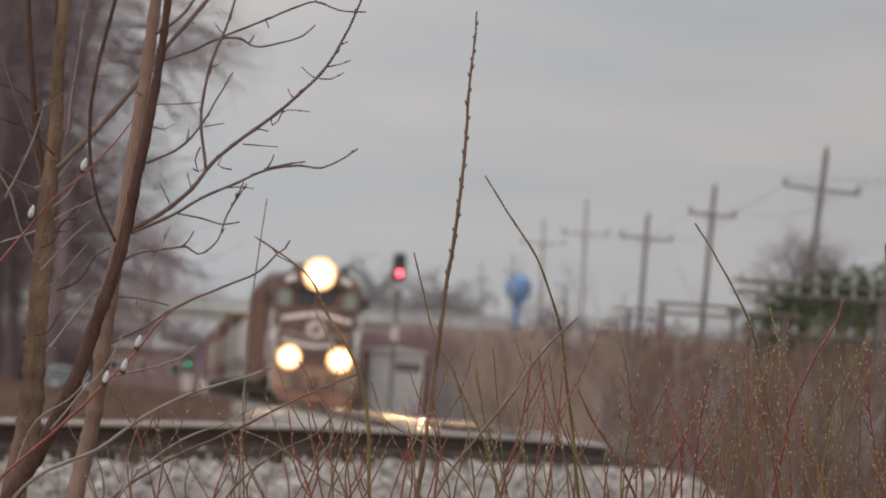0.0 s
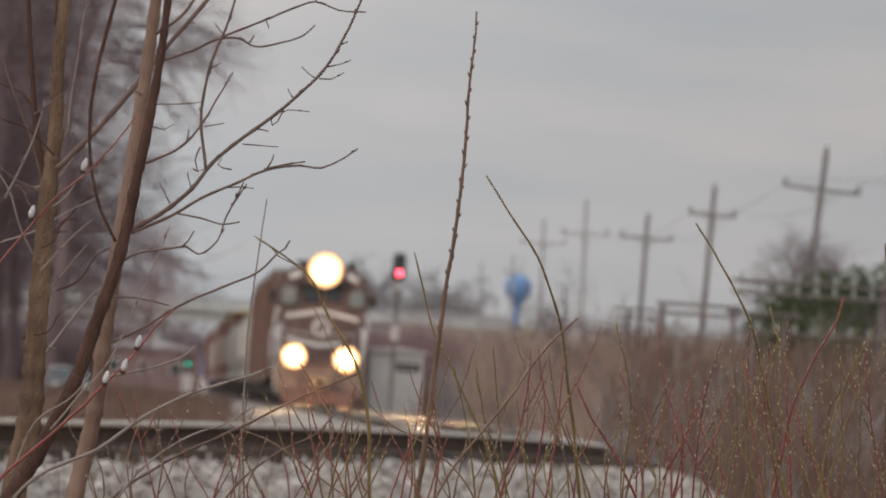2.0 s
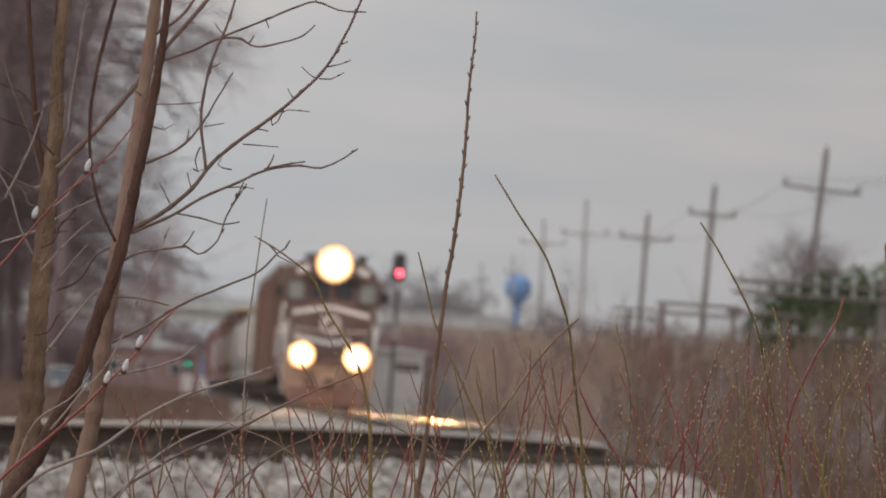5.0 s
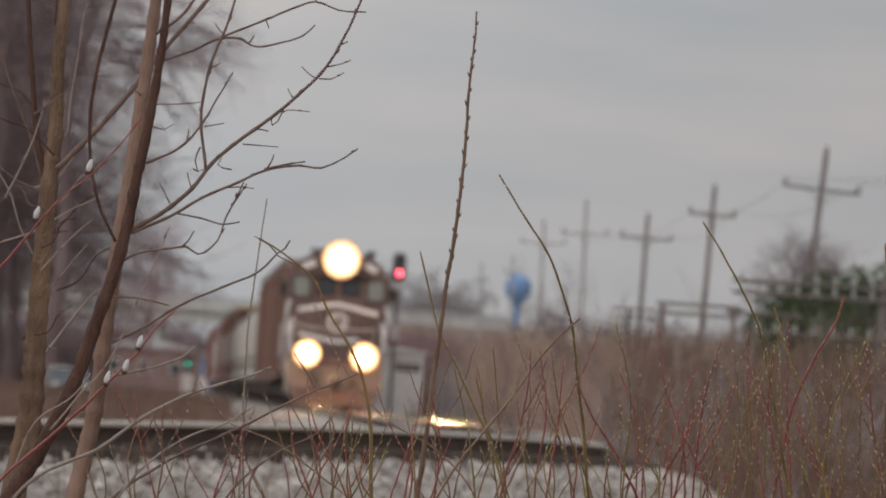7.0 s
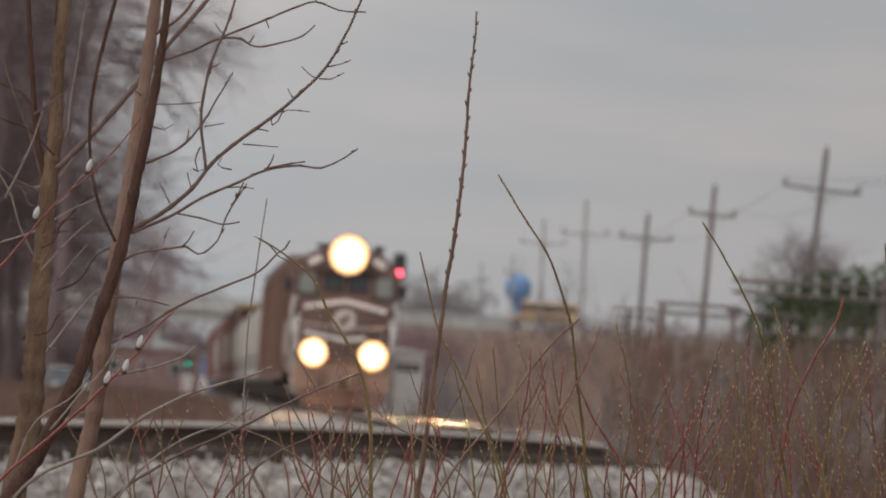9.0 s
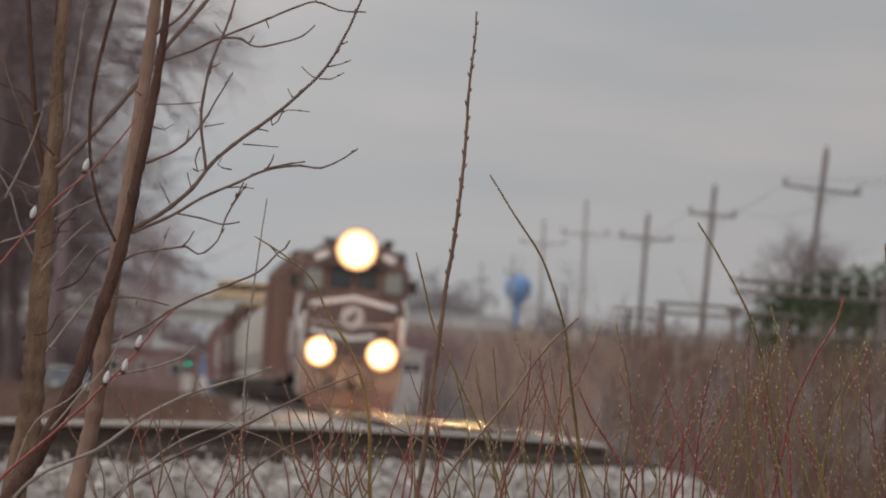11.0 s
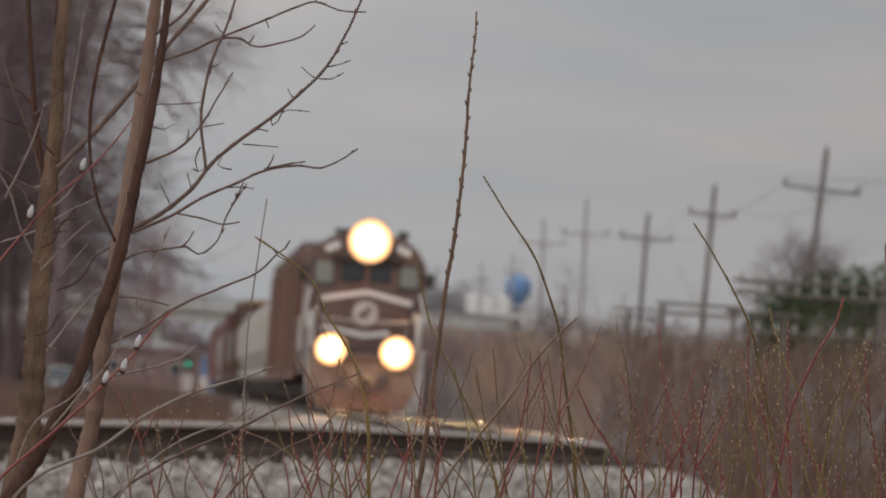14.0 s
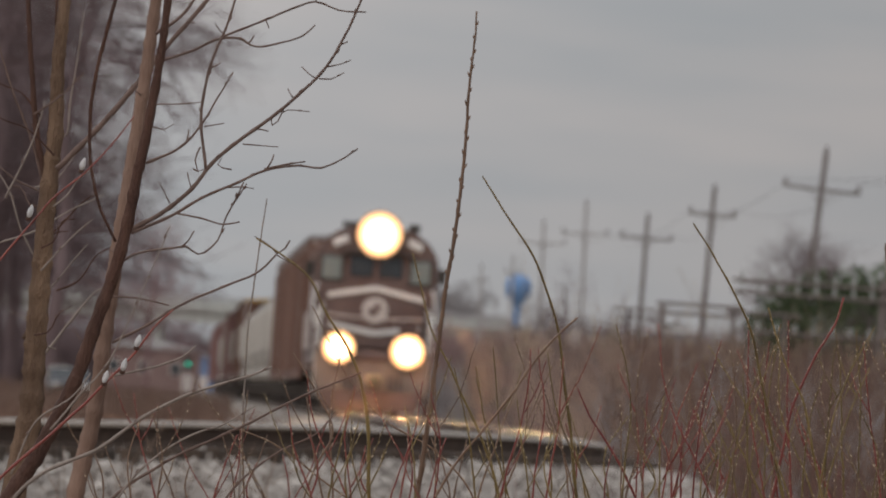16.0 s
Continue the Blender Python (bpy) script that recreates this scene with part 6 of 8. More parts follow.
shoot((0.47, 16.33, -1.2), [(0.0, 0.0, 0.0, 0.0038), (-0.092, -0.024, 1.385, 0.0033), (-0.098, -0.026, 1.488, 0.0029), (-0.106, -0.027, 1.589, 0.0025), (-0.148, -0.029, 1.692, 0.002)], M_RED, 104, 0.0, "slender red dogwood shoot with small buds", 0.09, [[(-0.098, -0.026, 1.488, 0.0024), (-0.063, -0.027, 1.559, 0.002), (-0.039, -0.028, 1.647, 0.0015)]])
shoot((0.501, 18.07, -1.202), [(0.0, 0.0, 0.0, 0.0062), (-0.068, -0.023, 1.365, 0.0052), (-0.07, -0.025, 1.459, 0.0042), (-0.071, -0.027, 1.552, 0.0032), (-0.071, -0.028, 1.648, 0.0022)], M_RED, 105, 0.0, "slender red dogwood shoot with small buds", 0.05, [[(-0.071, -0.027, 1.552, 0.0027), (-0.043, -0.028, 1.613, 0.0022), (-0.021, -0.029, 1.687, 0.0017)]])
shoot((0.515, 14.759, -1.2), [(0.0, 0.0, 0.0, 0.0036), (-0.149, -0.024, 1.408, 0.0031), (-0.168, -0.025, 1.517, 0.0027), (-0.188, -0.027, 1.626, 0.0023), (-0.174, -0.029, 1.741, 0.0018)], M_BROWN, 106, 0.108, "thin brown shoot with small buds", 0.05)
shoot((0.432, 15.77, -1.2), [(0.0, 0.0, 0.0, 0.0039), (-0.03, -0.024, 1.395, 0.0034), (-0.023, -0.026, 1.496, 0.0029), (-0.01, -0.028, 1.597, 0.0024), (0.02, -0.029, 1.702, 0.0019)], M_RED, 107, 0.0, "slender red dogwood shoot with small buds", 0.018, [[(-0.023, -0.026, 1.496, 0.0024), (0.013, -0.027, 1.573, 0.0019), (0.04, -0.029, 1.667, 0.0015)]])
shoot((0.492, 15.87, -1.201), [(0.0, 0.0, 0.0, 0.0041), (-0.085, -0.024, 1.395, 0.0035), (-0.089, -0.026, 1.475, 0.003), (-0.092, -0.027, 1.555, 0.0025), (-0.091, -0.028, 1.638, 0.002)], M_OLIVE, 108, 0.0, "slender olive willow shoot with rows of small buds", 0.024, [[(-0.092, -0.027, 1.555, 0.0024), (-0.11, -0.027, 1.583, 0.0019), (-0.126, -0.028, 1.618, 0.0015)], [(-0.089, -0.026, 1.475, 0.0024), (-0.068, -0.026, 1.52, 0.0019), (-0.053, -0.027, 1.574, 0.0015)]])
shoot((0.457, 17.67, -1.202), [(0.0, 0.0, 0.0, 0.0056), (0.012, -0.024, 1.374, 0.0048), (0.022, -0.025, 1.447, 0.0039), (0.033, -0.026, 1.522, 0.003), (0.032, -0.027, 1.597, 0.0022)], M_RED, 109, 0.108, "slender red dogwood shoot with small buds", 0.05, [[(0.022, -0.025, 1.447, 0.0026), (0.061, -0.026, 1.533, 0.0021), (0.09, -0.028, 1.635, 0.0017)]])
shoot((0.503, 18.09, -1.204), [(0.0, 0.0, 0.0, 0.0048), (-0.015, -0.023, 1.371, 0.0041), (-0.006, -0.025, 1.481, 0.0035), (0.006, -0.027, 1.59, 0.0029), (0.002, -0.029, 1.703, 0.0022)], M_BROWN, 110, 0.0, "thin brown shoot with small buds", 0.05, [[(0.006, -0.027, 1.59, 0.0027), (-0.015, -0.028, 1.625, 0.0022), (-0.034, -0.028, 1.667, 0.0017)]])
shoot((0.538, 15.73, -1.203), [(0.0, 0.0, 0.0, 0.0048), (-0.106, -0.024, 1.401, 0.0041), (-0.111, -0.025, 1.465, 0.0034), (-0.118, -0.026, 1.529, 0.0027), (-0.149, -0.028, 1.593, 0.0019)], M_RED, 111, 0.0, "slender red dogwood shoot with small buds", 0.018, [[(-0.118, -0.026, 1.529, 0.0024), (-0.1, -0.027, 1.57, 0.0019), (-0.086, -0.028, 1.619, 0.0015)], [(-0.118, -0.026, 1.529, 0.0024), (-0.09, -0.027, 1.589, 0.0019), (-0.07, -0.029, 1.662, 0.0015)]])
shoot((0.556, 16.43, -1.204), [(0.0, 0.0, 0.0, 0.0053), (-0.09, -0.024, 1.394, 0.0045), (-0.094, -0.025, 1.462, 0.0037), (-0.099, -0.026, 1.532, 0.0029), (-0.119, -0.028, 1.601, 0.002)], M_RED, 112, 0.252, "slender red dogwood shoot with small buds", 0.05, [[(-0.099, -0.026, 1.532, 0.0025), (-0.069, -0.027, 1.594, 0.002), (-0.048, -0.029, 1.67, 0.0015)]])
shoot((0.526, 15.83, -1.2), [(0.0, 0.0, 0.0, 0.0046), (-0.063, -0.024, 1.399, 0.0039), (-0.063, -0.026, 1.512, 0.0033), (-0.058, -0.028, 1.626, 0.0026), (-0.033, -0.03, 1.745, 0.002)], M_RED, 113, 0.0, "slender red dogwood shoot with small buds", 0.018, [[(-0.063, -0.026, 1.512, 0.0024), (-0.028, -0.027, 1.587, 0.0019), (-0.002, -0.029, 1.677, 0.0015)]])
shoot((0.461, 17.03, -1.201), [(0.0, 0.0, 0.0, 0.0054), (0.045, -0.024, 1.385, 0.0046), (0.06, -0.025, 1.461, 0.0038), (0.079, -0.026, 1.538, 0.0029), (0.065, -0.028, 1.615, 0.0021)], M_OLIVE, 114, 0.0, "slender olive willow shoot with rows of small buds", 0.018, [[(0.079, -0.026, 1.538, 0.0025), (0.054, -0.027, 1.575, 0.0021), (0.034, -0.028, 1.621, 0.0016)], [(0.079, -0.026, 1.538, 0.0025), (0.054, -0.027, 1.577, 0.0021), (0.033, -0.028, 1.624, 0.0016)]])
shoot((0.427, 18.11, -1.2), [(0.0, 0.0, 0.0, 0.0047), (0.126, -0.023, 1.371, 0.0041), (0.145, -0.024, 1.43, 0.0035), (0.165, -0.025, 1.489, 0.0029), (0.145, -0.026, 1.548, 0.0022)], M_RED, 115, 0.252, "slender red dogwood shoot with small buds", 0.018, [[(0.145, -0.024, 1.43, 0.0027), (0.171, -0.025, 1.488, 0.0022), (0.192, -0.027, 1.559, 0.0017)], [(0.165, -0.025, 1.489, 0.0027), (0.126, -0.027, 1.55, 0.0022), (0.092, -0.028, 1.625, 0.0017)]])
shoot((0.638, 16.6, -1.204), [(0.0, 0.0, 0.0, 0.005), (-0.127, -0.024, 1.395, 0.0043), (-0.134, -0.025, 1.449, 0.0035), (-0.137, -0.026, 1.505, 0.0028), (-0.104, -0.027, 1.563, 0.002)], M_OLIVE, 116, 0.0, "slender olive willow shoot with rows of small buds", 0.05)
shoot((0.652, 17.58, -1.202), [(0.0, 0.0, 0.0, 0.0062), (-0.103, -0.024, 1.381, 0.0052), (-0.111, -0.025, 1.475, 0.0042), (-0.123, -0.027, 1.567, 0.0032), (-0.162, -0.028, 1.661, 0.0022)], M_BROWN, 117, 0.0, "thin brown shoot with small buds", 0.018, [[(-0.123, -0.027, 1.567, 0.0026), (-0.105, -0.028, 1.606, 0.0021), (-0.091, -0.028, 1.653, 0.0016)], [(-0.123, -0.027, 1.567, 0.0026), (-0.084, -0.028, 1.651, 0.0021), (-0.054, -0.03, 1.753, 0.0016)]])
shoot((0.61, 16.84, -1.204), [(0.0, 0.0, 0.0, 0.006), (-0.071, -0.024, 1.393, 0.005), (-0.072, -0.025, 1.454, 0.004), (-0.071, -0.026, 1.515, 0.0031), (-0.069, -0.027, 1.578, 0.0021)], M_OLIVE, 118, 0.108, "slender olive willow shoot with rows of small buds", 0.024, [[(-0.071, -0.026, 1.515, 0.0025), (-0.046, -0.027, 1.567, 0.002), (-0.027, -0.028, 1.63, 0.0016)], [(-0.072, -0.025, 1.454, 0.0025), (-0.051, -0.026, 1.498, 0.002), (-0.035, -0.027, 1.553, 0.0016)]])
shoot((0.529, 15.78, -1.204), [(0.0, 0.0, 0.0, 0.0046), (-0.012, -0.024, 1.407, 0.004), (-0.001, -0.026, 1.514, 0.0033), (0.018, -0.028, 1.622, 0.0026), (0.044, -0.03, 1.734, 0.0019)], M_OLIVE, 119, 0.0, "slender olive willow shoot with rows of small buds", 0.05)
shoot((0.744, 14.769, -1.204), [(0.0, 0.0, 0.0, 0.0039), (-0.255, -0.024, 1.42, 0.0034), (-0.303, -0.026, 1.534, 0.0029), (-0.361, -0.028, 1.647, 0.0023), (-0.384, -0.03, 1.765, 0.0018)], M_RED, 120, 0.0, "slender red dogwood shoot with small buds", 0.09, [[(-0.303, -0.026, 1.534, 0.0022), (-0.279, -0.027, 1.584, 0.0018), (-0.262, -0.028, 1.645, 0.0014)]])
shoot((0.621, 15.69, -1.203), [(0.0, 0.0, 0.0, 0.0042), (-0.085, -0.024, 1.409, 0.0036), (-0.09, -0.026, 1.515, 0.0031), (-0.095, -0.028, 1.621, 0.0025), (-0.113, -0.03, 1.731, 0.0019)], M_BROWN, 121, 0.144, "thin brown shoot with small buds", 0.05, [[(-0.09, -0.026, 1.515, 0.0023), (-0.129, -0.027, 1.576, 0.0019), (-0.163, -0.029, 1.651, 0.0015)]])
shoot((0.62, 17.56, -1.203), [(0.0, 0.0, 0.0, 0.0043), (-0.012, -0.024, 1.386, 0.0037), (-0.005, -0.025, 1.464, 0.0032), (0.005, -0.026, 1.543, 0.0027), (0.012, -0.028, 1.622, 0.0022)], M_OLIVE, 122, 0.0, "slender olive willow shoot with rows of small buds", 0.024, [[(0.005, -0.026, 1.543, 0.0026), (0.037, -0.028, 1.612, 0.0021), (0.061, -0.029, 1.695, 0.0016)]])
shoot((0.742, 16.91, -1.202), [(0.0, 0.0, 0.0, 0.0055), (-0.152, -0.024, 1.393, 0.0046), (-0.164, -0.025, 1.463, 0.0038), (-0.182, -0.026, 1.533, 0.0029), (-0.214, -0.028, 1.603, 0.0021)], M_OLIVE, 123, 0.0, "slender olive willow shoot with rows of small buds", 0.05, [[(-0.182, -0.026, 1.533, 0.0025), (-0.151, -0.028, 1.599, 0.0021), (-0.128, -0.029, 1.679, 0.0016)]])
shoot((0.697, 16.73, -1.203), [(0.0, 0.0, 0.0, 0.0053), (-0.098, -0.024, 1.398, 0.0045), (-0.103, -0.025, 1.469, 0.0037), (-0.108, -0.027, 1.54, 0.0029), (-0.114, -0.028, 1.614, 0.0021)], M_BROWN, 124, 0.252, "thin brown shoot with small buds", 0.05, [[(-0.108, -0.027, 1.54, 0.0025), (-0.13, -0.027, 1.575, 0.002), (-0.15, -0.028, 1.62, 0.0016)]])
shoot((0.692, 15.59, -1.202), [(0.0, 0.0, 0.0, 0.0056), (-0.124, -0.024, 1.411, 0.0047), (-0.135, -0.026, 1.503, 0.0037), (-0.148, -0.028, 1.595, 0.0028), (-0.161, -0.029, 1.689, 0.0019)], M_OLIVE, 125, 0.0, "slender olive willow shoot with rows of small buds", 0.09, [[(-0.135, -0.026, 1.503, 0.0023), (-0.106, -0.027, 1.566, 0.0019), (-0.084, -0.028, 1.642, 0.0015)]])
shoot((0.75, 18.06, -1.201), [(0.0, 0.0, 0.0, 0.0045), (-0.078, -0.024, 1.381, 0.0039), (-0.084, -0.026, 1.522, 0.0033), (-0.086, -0.028, 1.662, 0.0028), (-0.073, -0.031, 1.808, 0.0022)], M_OLIVE, 126, 0.0, "slender olive willow shoot with rows of small buds", 0.05)
shoot((0.622, 14.869, -1.2), [(0.0, 0.0, 0.0, 0.0036), (-0.06, -0.024, 1.42, 0.0032), (-0.059, -0.025, 1.507, 0.0027), (-0.056, -0.027, 1.594, 0.0023), (-0.065, -0.028, 1.684, 0.0018)], M_BROWN, 127, 0.108, "thin brown shoot with small buds", 0.024, [[(-0.059, -0.025, 1.507, 0.0022), (-0.03, -0.026, 1.568, 0.0018), (-0.009, -0.028, 1.642, 0.0014)], [(-0.056, -0.027, 1.594, 0.0022), (-0.088, -0.028, 1.643, 0.0018), (-0.115, -0.029, 1.704, 0.0014)]])
shoot((0.813, 16.99, -1.204), [(0.0, 0.0, 0.0, 0.0042), (-0.168, -0.024, 1.398, 0.0037), (-0.193, -0.026, 1.525, 0.0031), (-0.223, -0.028, 1.652, 0.0026), (-0.233, -0.031, 1.784, 0.0021)], M_RED, 128, 0.0, "slender red dogwood shoot with small buds", 0.05)
shoot((0.931, 16.87, -1.2), [(0.0, 0.0, 0.0, 0.0058), (-0.277, -0.024, 1.396, 0.0048), (-0.312, -0.025, 1.477, 0.0039), (-0.355, -0.027, 1.556, 0.003), (-0.403, -0.028, 1.638, 0.0021)], M_OLIVE, 129, 0.0, "slender olive willow shoot with rows of small buds", 0.09, [[(-0.312, -0.025, 1.477, 0.0025), (-0.277, -0.027, 1.551, 0.002), (-0.25, -0.028, 1.641, 0.0016)], [(-0.355, -0.027, 1.556, 0.0025), (-0.399, -0.028, 1.624, 0.002), (-0.436, -0.029, 1.708, 0.0016)]])
shoot((0.848, 17.03, -1.201), [(0.0, 0.0, 0.0, 0.0049), (-0.172, -0.024, 1.397, 0.0042), (-0.198, -0.026, 1.516, 0.0035), (-0.225, -0.028, 1.636, 0.0028), (-0.223, -0.03, 1.762, 0.0021)], M_RED, 130, 0.288, "slender red dogwood shoot with small buds", 0.018, [[(-0.225, -0.028, 1.636, 0.0025), (-0.256, -0.029, 1.683, 0.0021), (-0.283, -0.03, 1.742, 0.0016)]])
shoot((0.839, 18.06, -1.2), [(0.0, 0.0, 0.0, 0.0057), (-0.11, -0.024, 1.384, 0.0048), (-0.123, -0.026, 1.525, 0.004), (-0.138, -0.029, 1.667, 0.0031), (-0.145, -0.031, 1.814, 0.0022)], M_RED, 131, 0.0, "slender red dogwood shoot with small buds", 0.024, [[(-0.123, -0.026, 1.525, 0.0027), (-0.176, -0.028, 1.607, 0.0022), (-0.222, -0.029, 1.707, 0.0017)]])
shoot((0.787, 16.84, -1.202), [(0.0, 0.0, 0.0, 0.0046), (-0.104, -0.024, 1.401, 0.004), (-0.111, -0.026, 1.484, 0.0034), (-0.12, -0.027, 1.566, 0.0027), (-0.144, -0.028, 1.65, 0.0021)], M_RED, 132, 0.0, "slender red dogwood shoot with small buds", 0.05, [[(-0.12, -0.027, 1.566, 0.0025), (-0.161, -0.028, 1.629, 0.002), (-0.196, -0.029, 1.708, 0.0016)]])
shoot((0.77, 16.69, -1.204), [(0.0, 0.0, 0.0, 0.0047), (-0.076, -0.024, 1.406, 0.004), (-0.078, -0.026, 1.504, 0.0034), (-0.077, -0.028, 1.603, 0.0027), (-0.053, -0.029, 1.706, 0.0021)], M_OLIVE, 133, 0.036, "slender olive willow shoot with rows of small buds", 0.018)
shoot((0.947, 15.88, -1.2), [(0.0, 0.0, 0.0, 0.0038), (-0.283, -0.024, 1.412, 0.0034), (-0.332, -0.026, 1.52, 0.0029), (-0.397, -0.028, 1.628, 0.0024), (-0.475, -0.03, 1.738, 0.002)], M_OLIVE, 134, 0.0, "slender olive willow shoot with rows of small buds", 0.024, [[(-0.397, -0.028, 1.628, 0.0024), (-0.374, -0.029, 1.679, 0.0019), (-0.355, -0.03, 1.742, 0.0015)]])
shoot((0.738, 16.62, -1.205), [(0.0, 0.0, 0.0, 0.0058), (-0.027, -0.024, 1.409, 0.0048), (-0.018, -0.026, 1.537, 0.0039), (0.002, -0.029, 1.666, 0.003), (0.059, -0.031, 1.802, 0.002)], M_OLIVE, 135, 0.0, "slender olive willow shoot with rows of small buds", 0.05, [[(0.002, -0.029, 1.666, 0.0025), (-0.017, -0.029, 1.695, 0.002), (-0.033, -0.03, 1.73, 0.0016)]])
shoot((0.717, 16.33, -1.203), [(0.0, 0.0, 0.0, 0.004), (-0.006, -0.024, 1.411, 0.0035), (0.005, -0.026, 1.513, 0.003), (0.025, -0.028, 1.617, 0.0025), (0.062, -0.03, 1.723, 0.002)], M_OLIVE, 136, 0.18, "slender olive willow shoot with rows of small buds", 0.05)
shoot((0.812, 16.7, -1.202), [(0.0, 0.0, 0.0, 0.004), (-0.079, -0.024, 1.407, 0.0035), (-0.083, -0.026, 1.521, 0.003), (-0.085, -0.028, 1.634, 0.0025), (-0.084, -0.03, 1.752, 0.0021)], M_OLIVE, 137, 0.0, "slender olive willow shoot with rows of small buds", 0.09, [[(-0.085, -0.028, 1.634, 0.0025), (-0.054, -0.029, 1.7, 0.002), (-0.031, -0.031, 1.779, 0.0016)], [(-0.083, -0.026, 1.521, 0.0025), (-0.06, -0.027, 1.569, 0.002), (-0.043, -0.028, 1.627, 0.0016)]])
shoot((0.977, 16.18, -1.2), [(0.0, 0.0, 0.0, 0.0037), (-0.26, -0.024, 1.411, 0.0033), (-0.303, -0.026, 1.519, 0.0029), (-0.353, -0.028, 1.626, 0.0024), (-0.362, -0.03, 1.739, 0.002)], M_OLIVE, 138, 0.0, "slender olive willow shoot with rows of small buds", 0.018)
shoot((0.879, 17.64, -1.203), [(0.0, 0.0, 0.0, 0.0052), (-0.083, -0.024, 1.398, 0.0044), (-0.086, -0.025, 1.48, 0.0037), (-0.088, -0.027, 1.562, 0.0029), (-0.095, -0.028, 1.646, 0.0022)], M_BROWN, 139, 0.252, "thin brown shoot with small buds", 0.018, [[(-0.086, -0.025, 1.48, 0.0026), (-0.134, -0.027, 1.555, 0.0021), (-0.176, -0.028, 1.649, 0.0016)]])
shoot((1.048, 17.63, -1.201), [(0.0, 0.0, 0.0, 0.0055), (-0.239, -0.024, 1.397, 0.0047), (-0.267, -0.025, 1.481, 0.0038), (-0.303, -0.027, 1.563, 0.003), (-0.345, -0.028, 1.648, 0.0022)], M_RED, 140, 0.0, "slender red dogwood shoot with small buds", 0.024, [[(-0.267, -0.025, 1.481, 0.0026), (-0.317, -0.027, 1.559, 0.0021), (-0.361, -0.028, 1.655, 0.0016)], [(-0.267, -0.025, 1.481, 0.0026), (-0.309, -0.026, 1.545, 0.0021), (-0.344, -0.028, 1.625, 0.0016)]])
shoot((0.93, 17.95, -1.201), [(0.0, 0.0, 0.0, 0.0059), (-0.097, -0.024, 1.394, 0.005), (-0.107, -0.026, 1.53, 0.0041), (-0.119, -0.029, 1.666, 0.0031), (-0.142, -0.031, 1.806, 0.0022)], M_OLIVE, 141, 0.0, "slender olive willow shoot with rows of small buds", 0.024, [[(-0.107, -0.026, 1.53, 0.0027), (-0.141, -0.027, 1.583, 0.0022), (-0.17, -0.028, 1.648, 0.0017)], [(-0.119, -0.029, 1.666, 0.0027), (-0.093, -0.029, 1.721, 0.0022), (-0.073, -0.031, 1.789, 0.0017)]])
shoot((0.784, 15.44, -1.204), [(0.0, 0.0, 0.0, 0.0041), (-0.057, -0.025, 1.427, 0.0035), (-0.055, -0.026, 1.481, 0.003), (-0.056, -0.027, 1.536, 0.0024), (-0.079, -0.028, 1.59, 0.0019)], M_BROWN, 142, 0.108, "thin brown shoot with small buds", 0.024, [[(-0.056, -0.027, 1.536, 0.0023), (-0.096, -0.028, 1.596, 0.0019), (-0.13, -0.029, 1.671, 0.0014)]])
shoot((0.873, 16.71, -1.204), [(0.0, 0.0, 0.0, 0.0043), (-0.081, -0.024, 1.413, 0.0037), (-0.086, -0.026, 1.539, 0.0032), (-0.092, -0.029, 1.666, 0.0026), (-0.107, -0.031, 1.797, 0.0021)], M_OLIVE, 143, 0.0, "slender olive willow shoot with rows of small buds", 0.05, [[(-0.092, -0.029, 1.666, 0.0025), (-0.112, -0.029, 1.696, 0.002), (-0.128, -0.03, 1.733, 0.0016)]])
shoot((0.786, 17.4, -1.203), [(0.0, 0.0, 0.0, 0.0058), (0.058, -0.024, 1.405, 0.0049), (0.072, -0.025, 1.47, 0.004), (0.092, -0.026, 1.534, 0.0031), (0.097, -0.027, 1.6, 0.0021)], M_OLIVE, 144, 0.0, "slender olive willow shoot with rows of small buds", 0.018, [[(0.072, -0.025, 1.47, 0.0026), (0.039, -0.026, 1.52, 0.0021), (0.011, -0.027, 1.583, 0.0016)]])
shoot((0.769, 15.099, -1.202), [(0.0, 0.0, 0.0, 0.0041), (-0.029, -0.024, 1.431, 0.0035), (-0.024, -0.025, 1.5, 0.003), (-0.019, -0.026, 1.569, 0.0024), (-0.052, -0.027, 1.638, 0.0019)], M_OLIVE, 145, 0.0, "slender olive willow shoot with rows of small buds", 0.018, [[(-0.024, -0.025, 1.5, 0.0023), (0.0, -0.026, 1.551, 0.0018), (0.016, -0.027, 1.611, 0.0014)]])
shoot((0.904, 18.05, -1.201), [(0.0, 0.0, 0.0, 0.0049), (-0.016, -0.024, 1.396, 0.0042), (-0.006, -0.026, 1.538, 0.0036), (0.01, -0.029, 1.679, 0.0029), (0.013, -0.031, 1.824, 0.0022)], M_BROWN, 146, 0.0, "thin brown shoot with small buds", 0.018, [[(0.01, -0.029, 1.679, 0.0027), (-0.021, -0.03, 1.727, 0.0022), (-0.048, -0.031, 1.787, 0.0017)]])
shoot((0.715, 16.81, -1.204), [(0.0, 0.0, 0.0, 0.0041), (0.124, -0.024, 1.414, 0.0036), (0.154, -0.026, 1.5, 0.0031), (0.192, -0.027, 1.586, 0.0026), (0.18, -0.029, 1.671, 0.0021)], M_RED, 147, 0.0, "slender red dogwood shoot with small buds", 0.05, [[(0.192, -0.027, 1.586, 0.0025), (0.226, -0.028, 1.659, 0.002), (0.25, -0.03, 1.745, 0.0016)]])
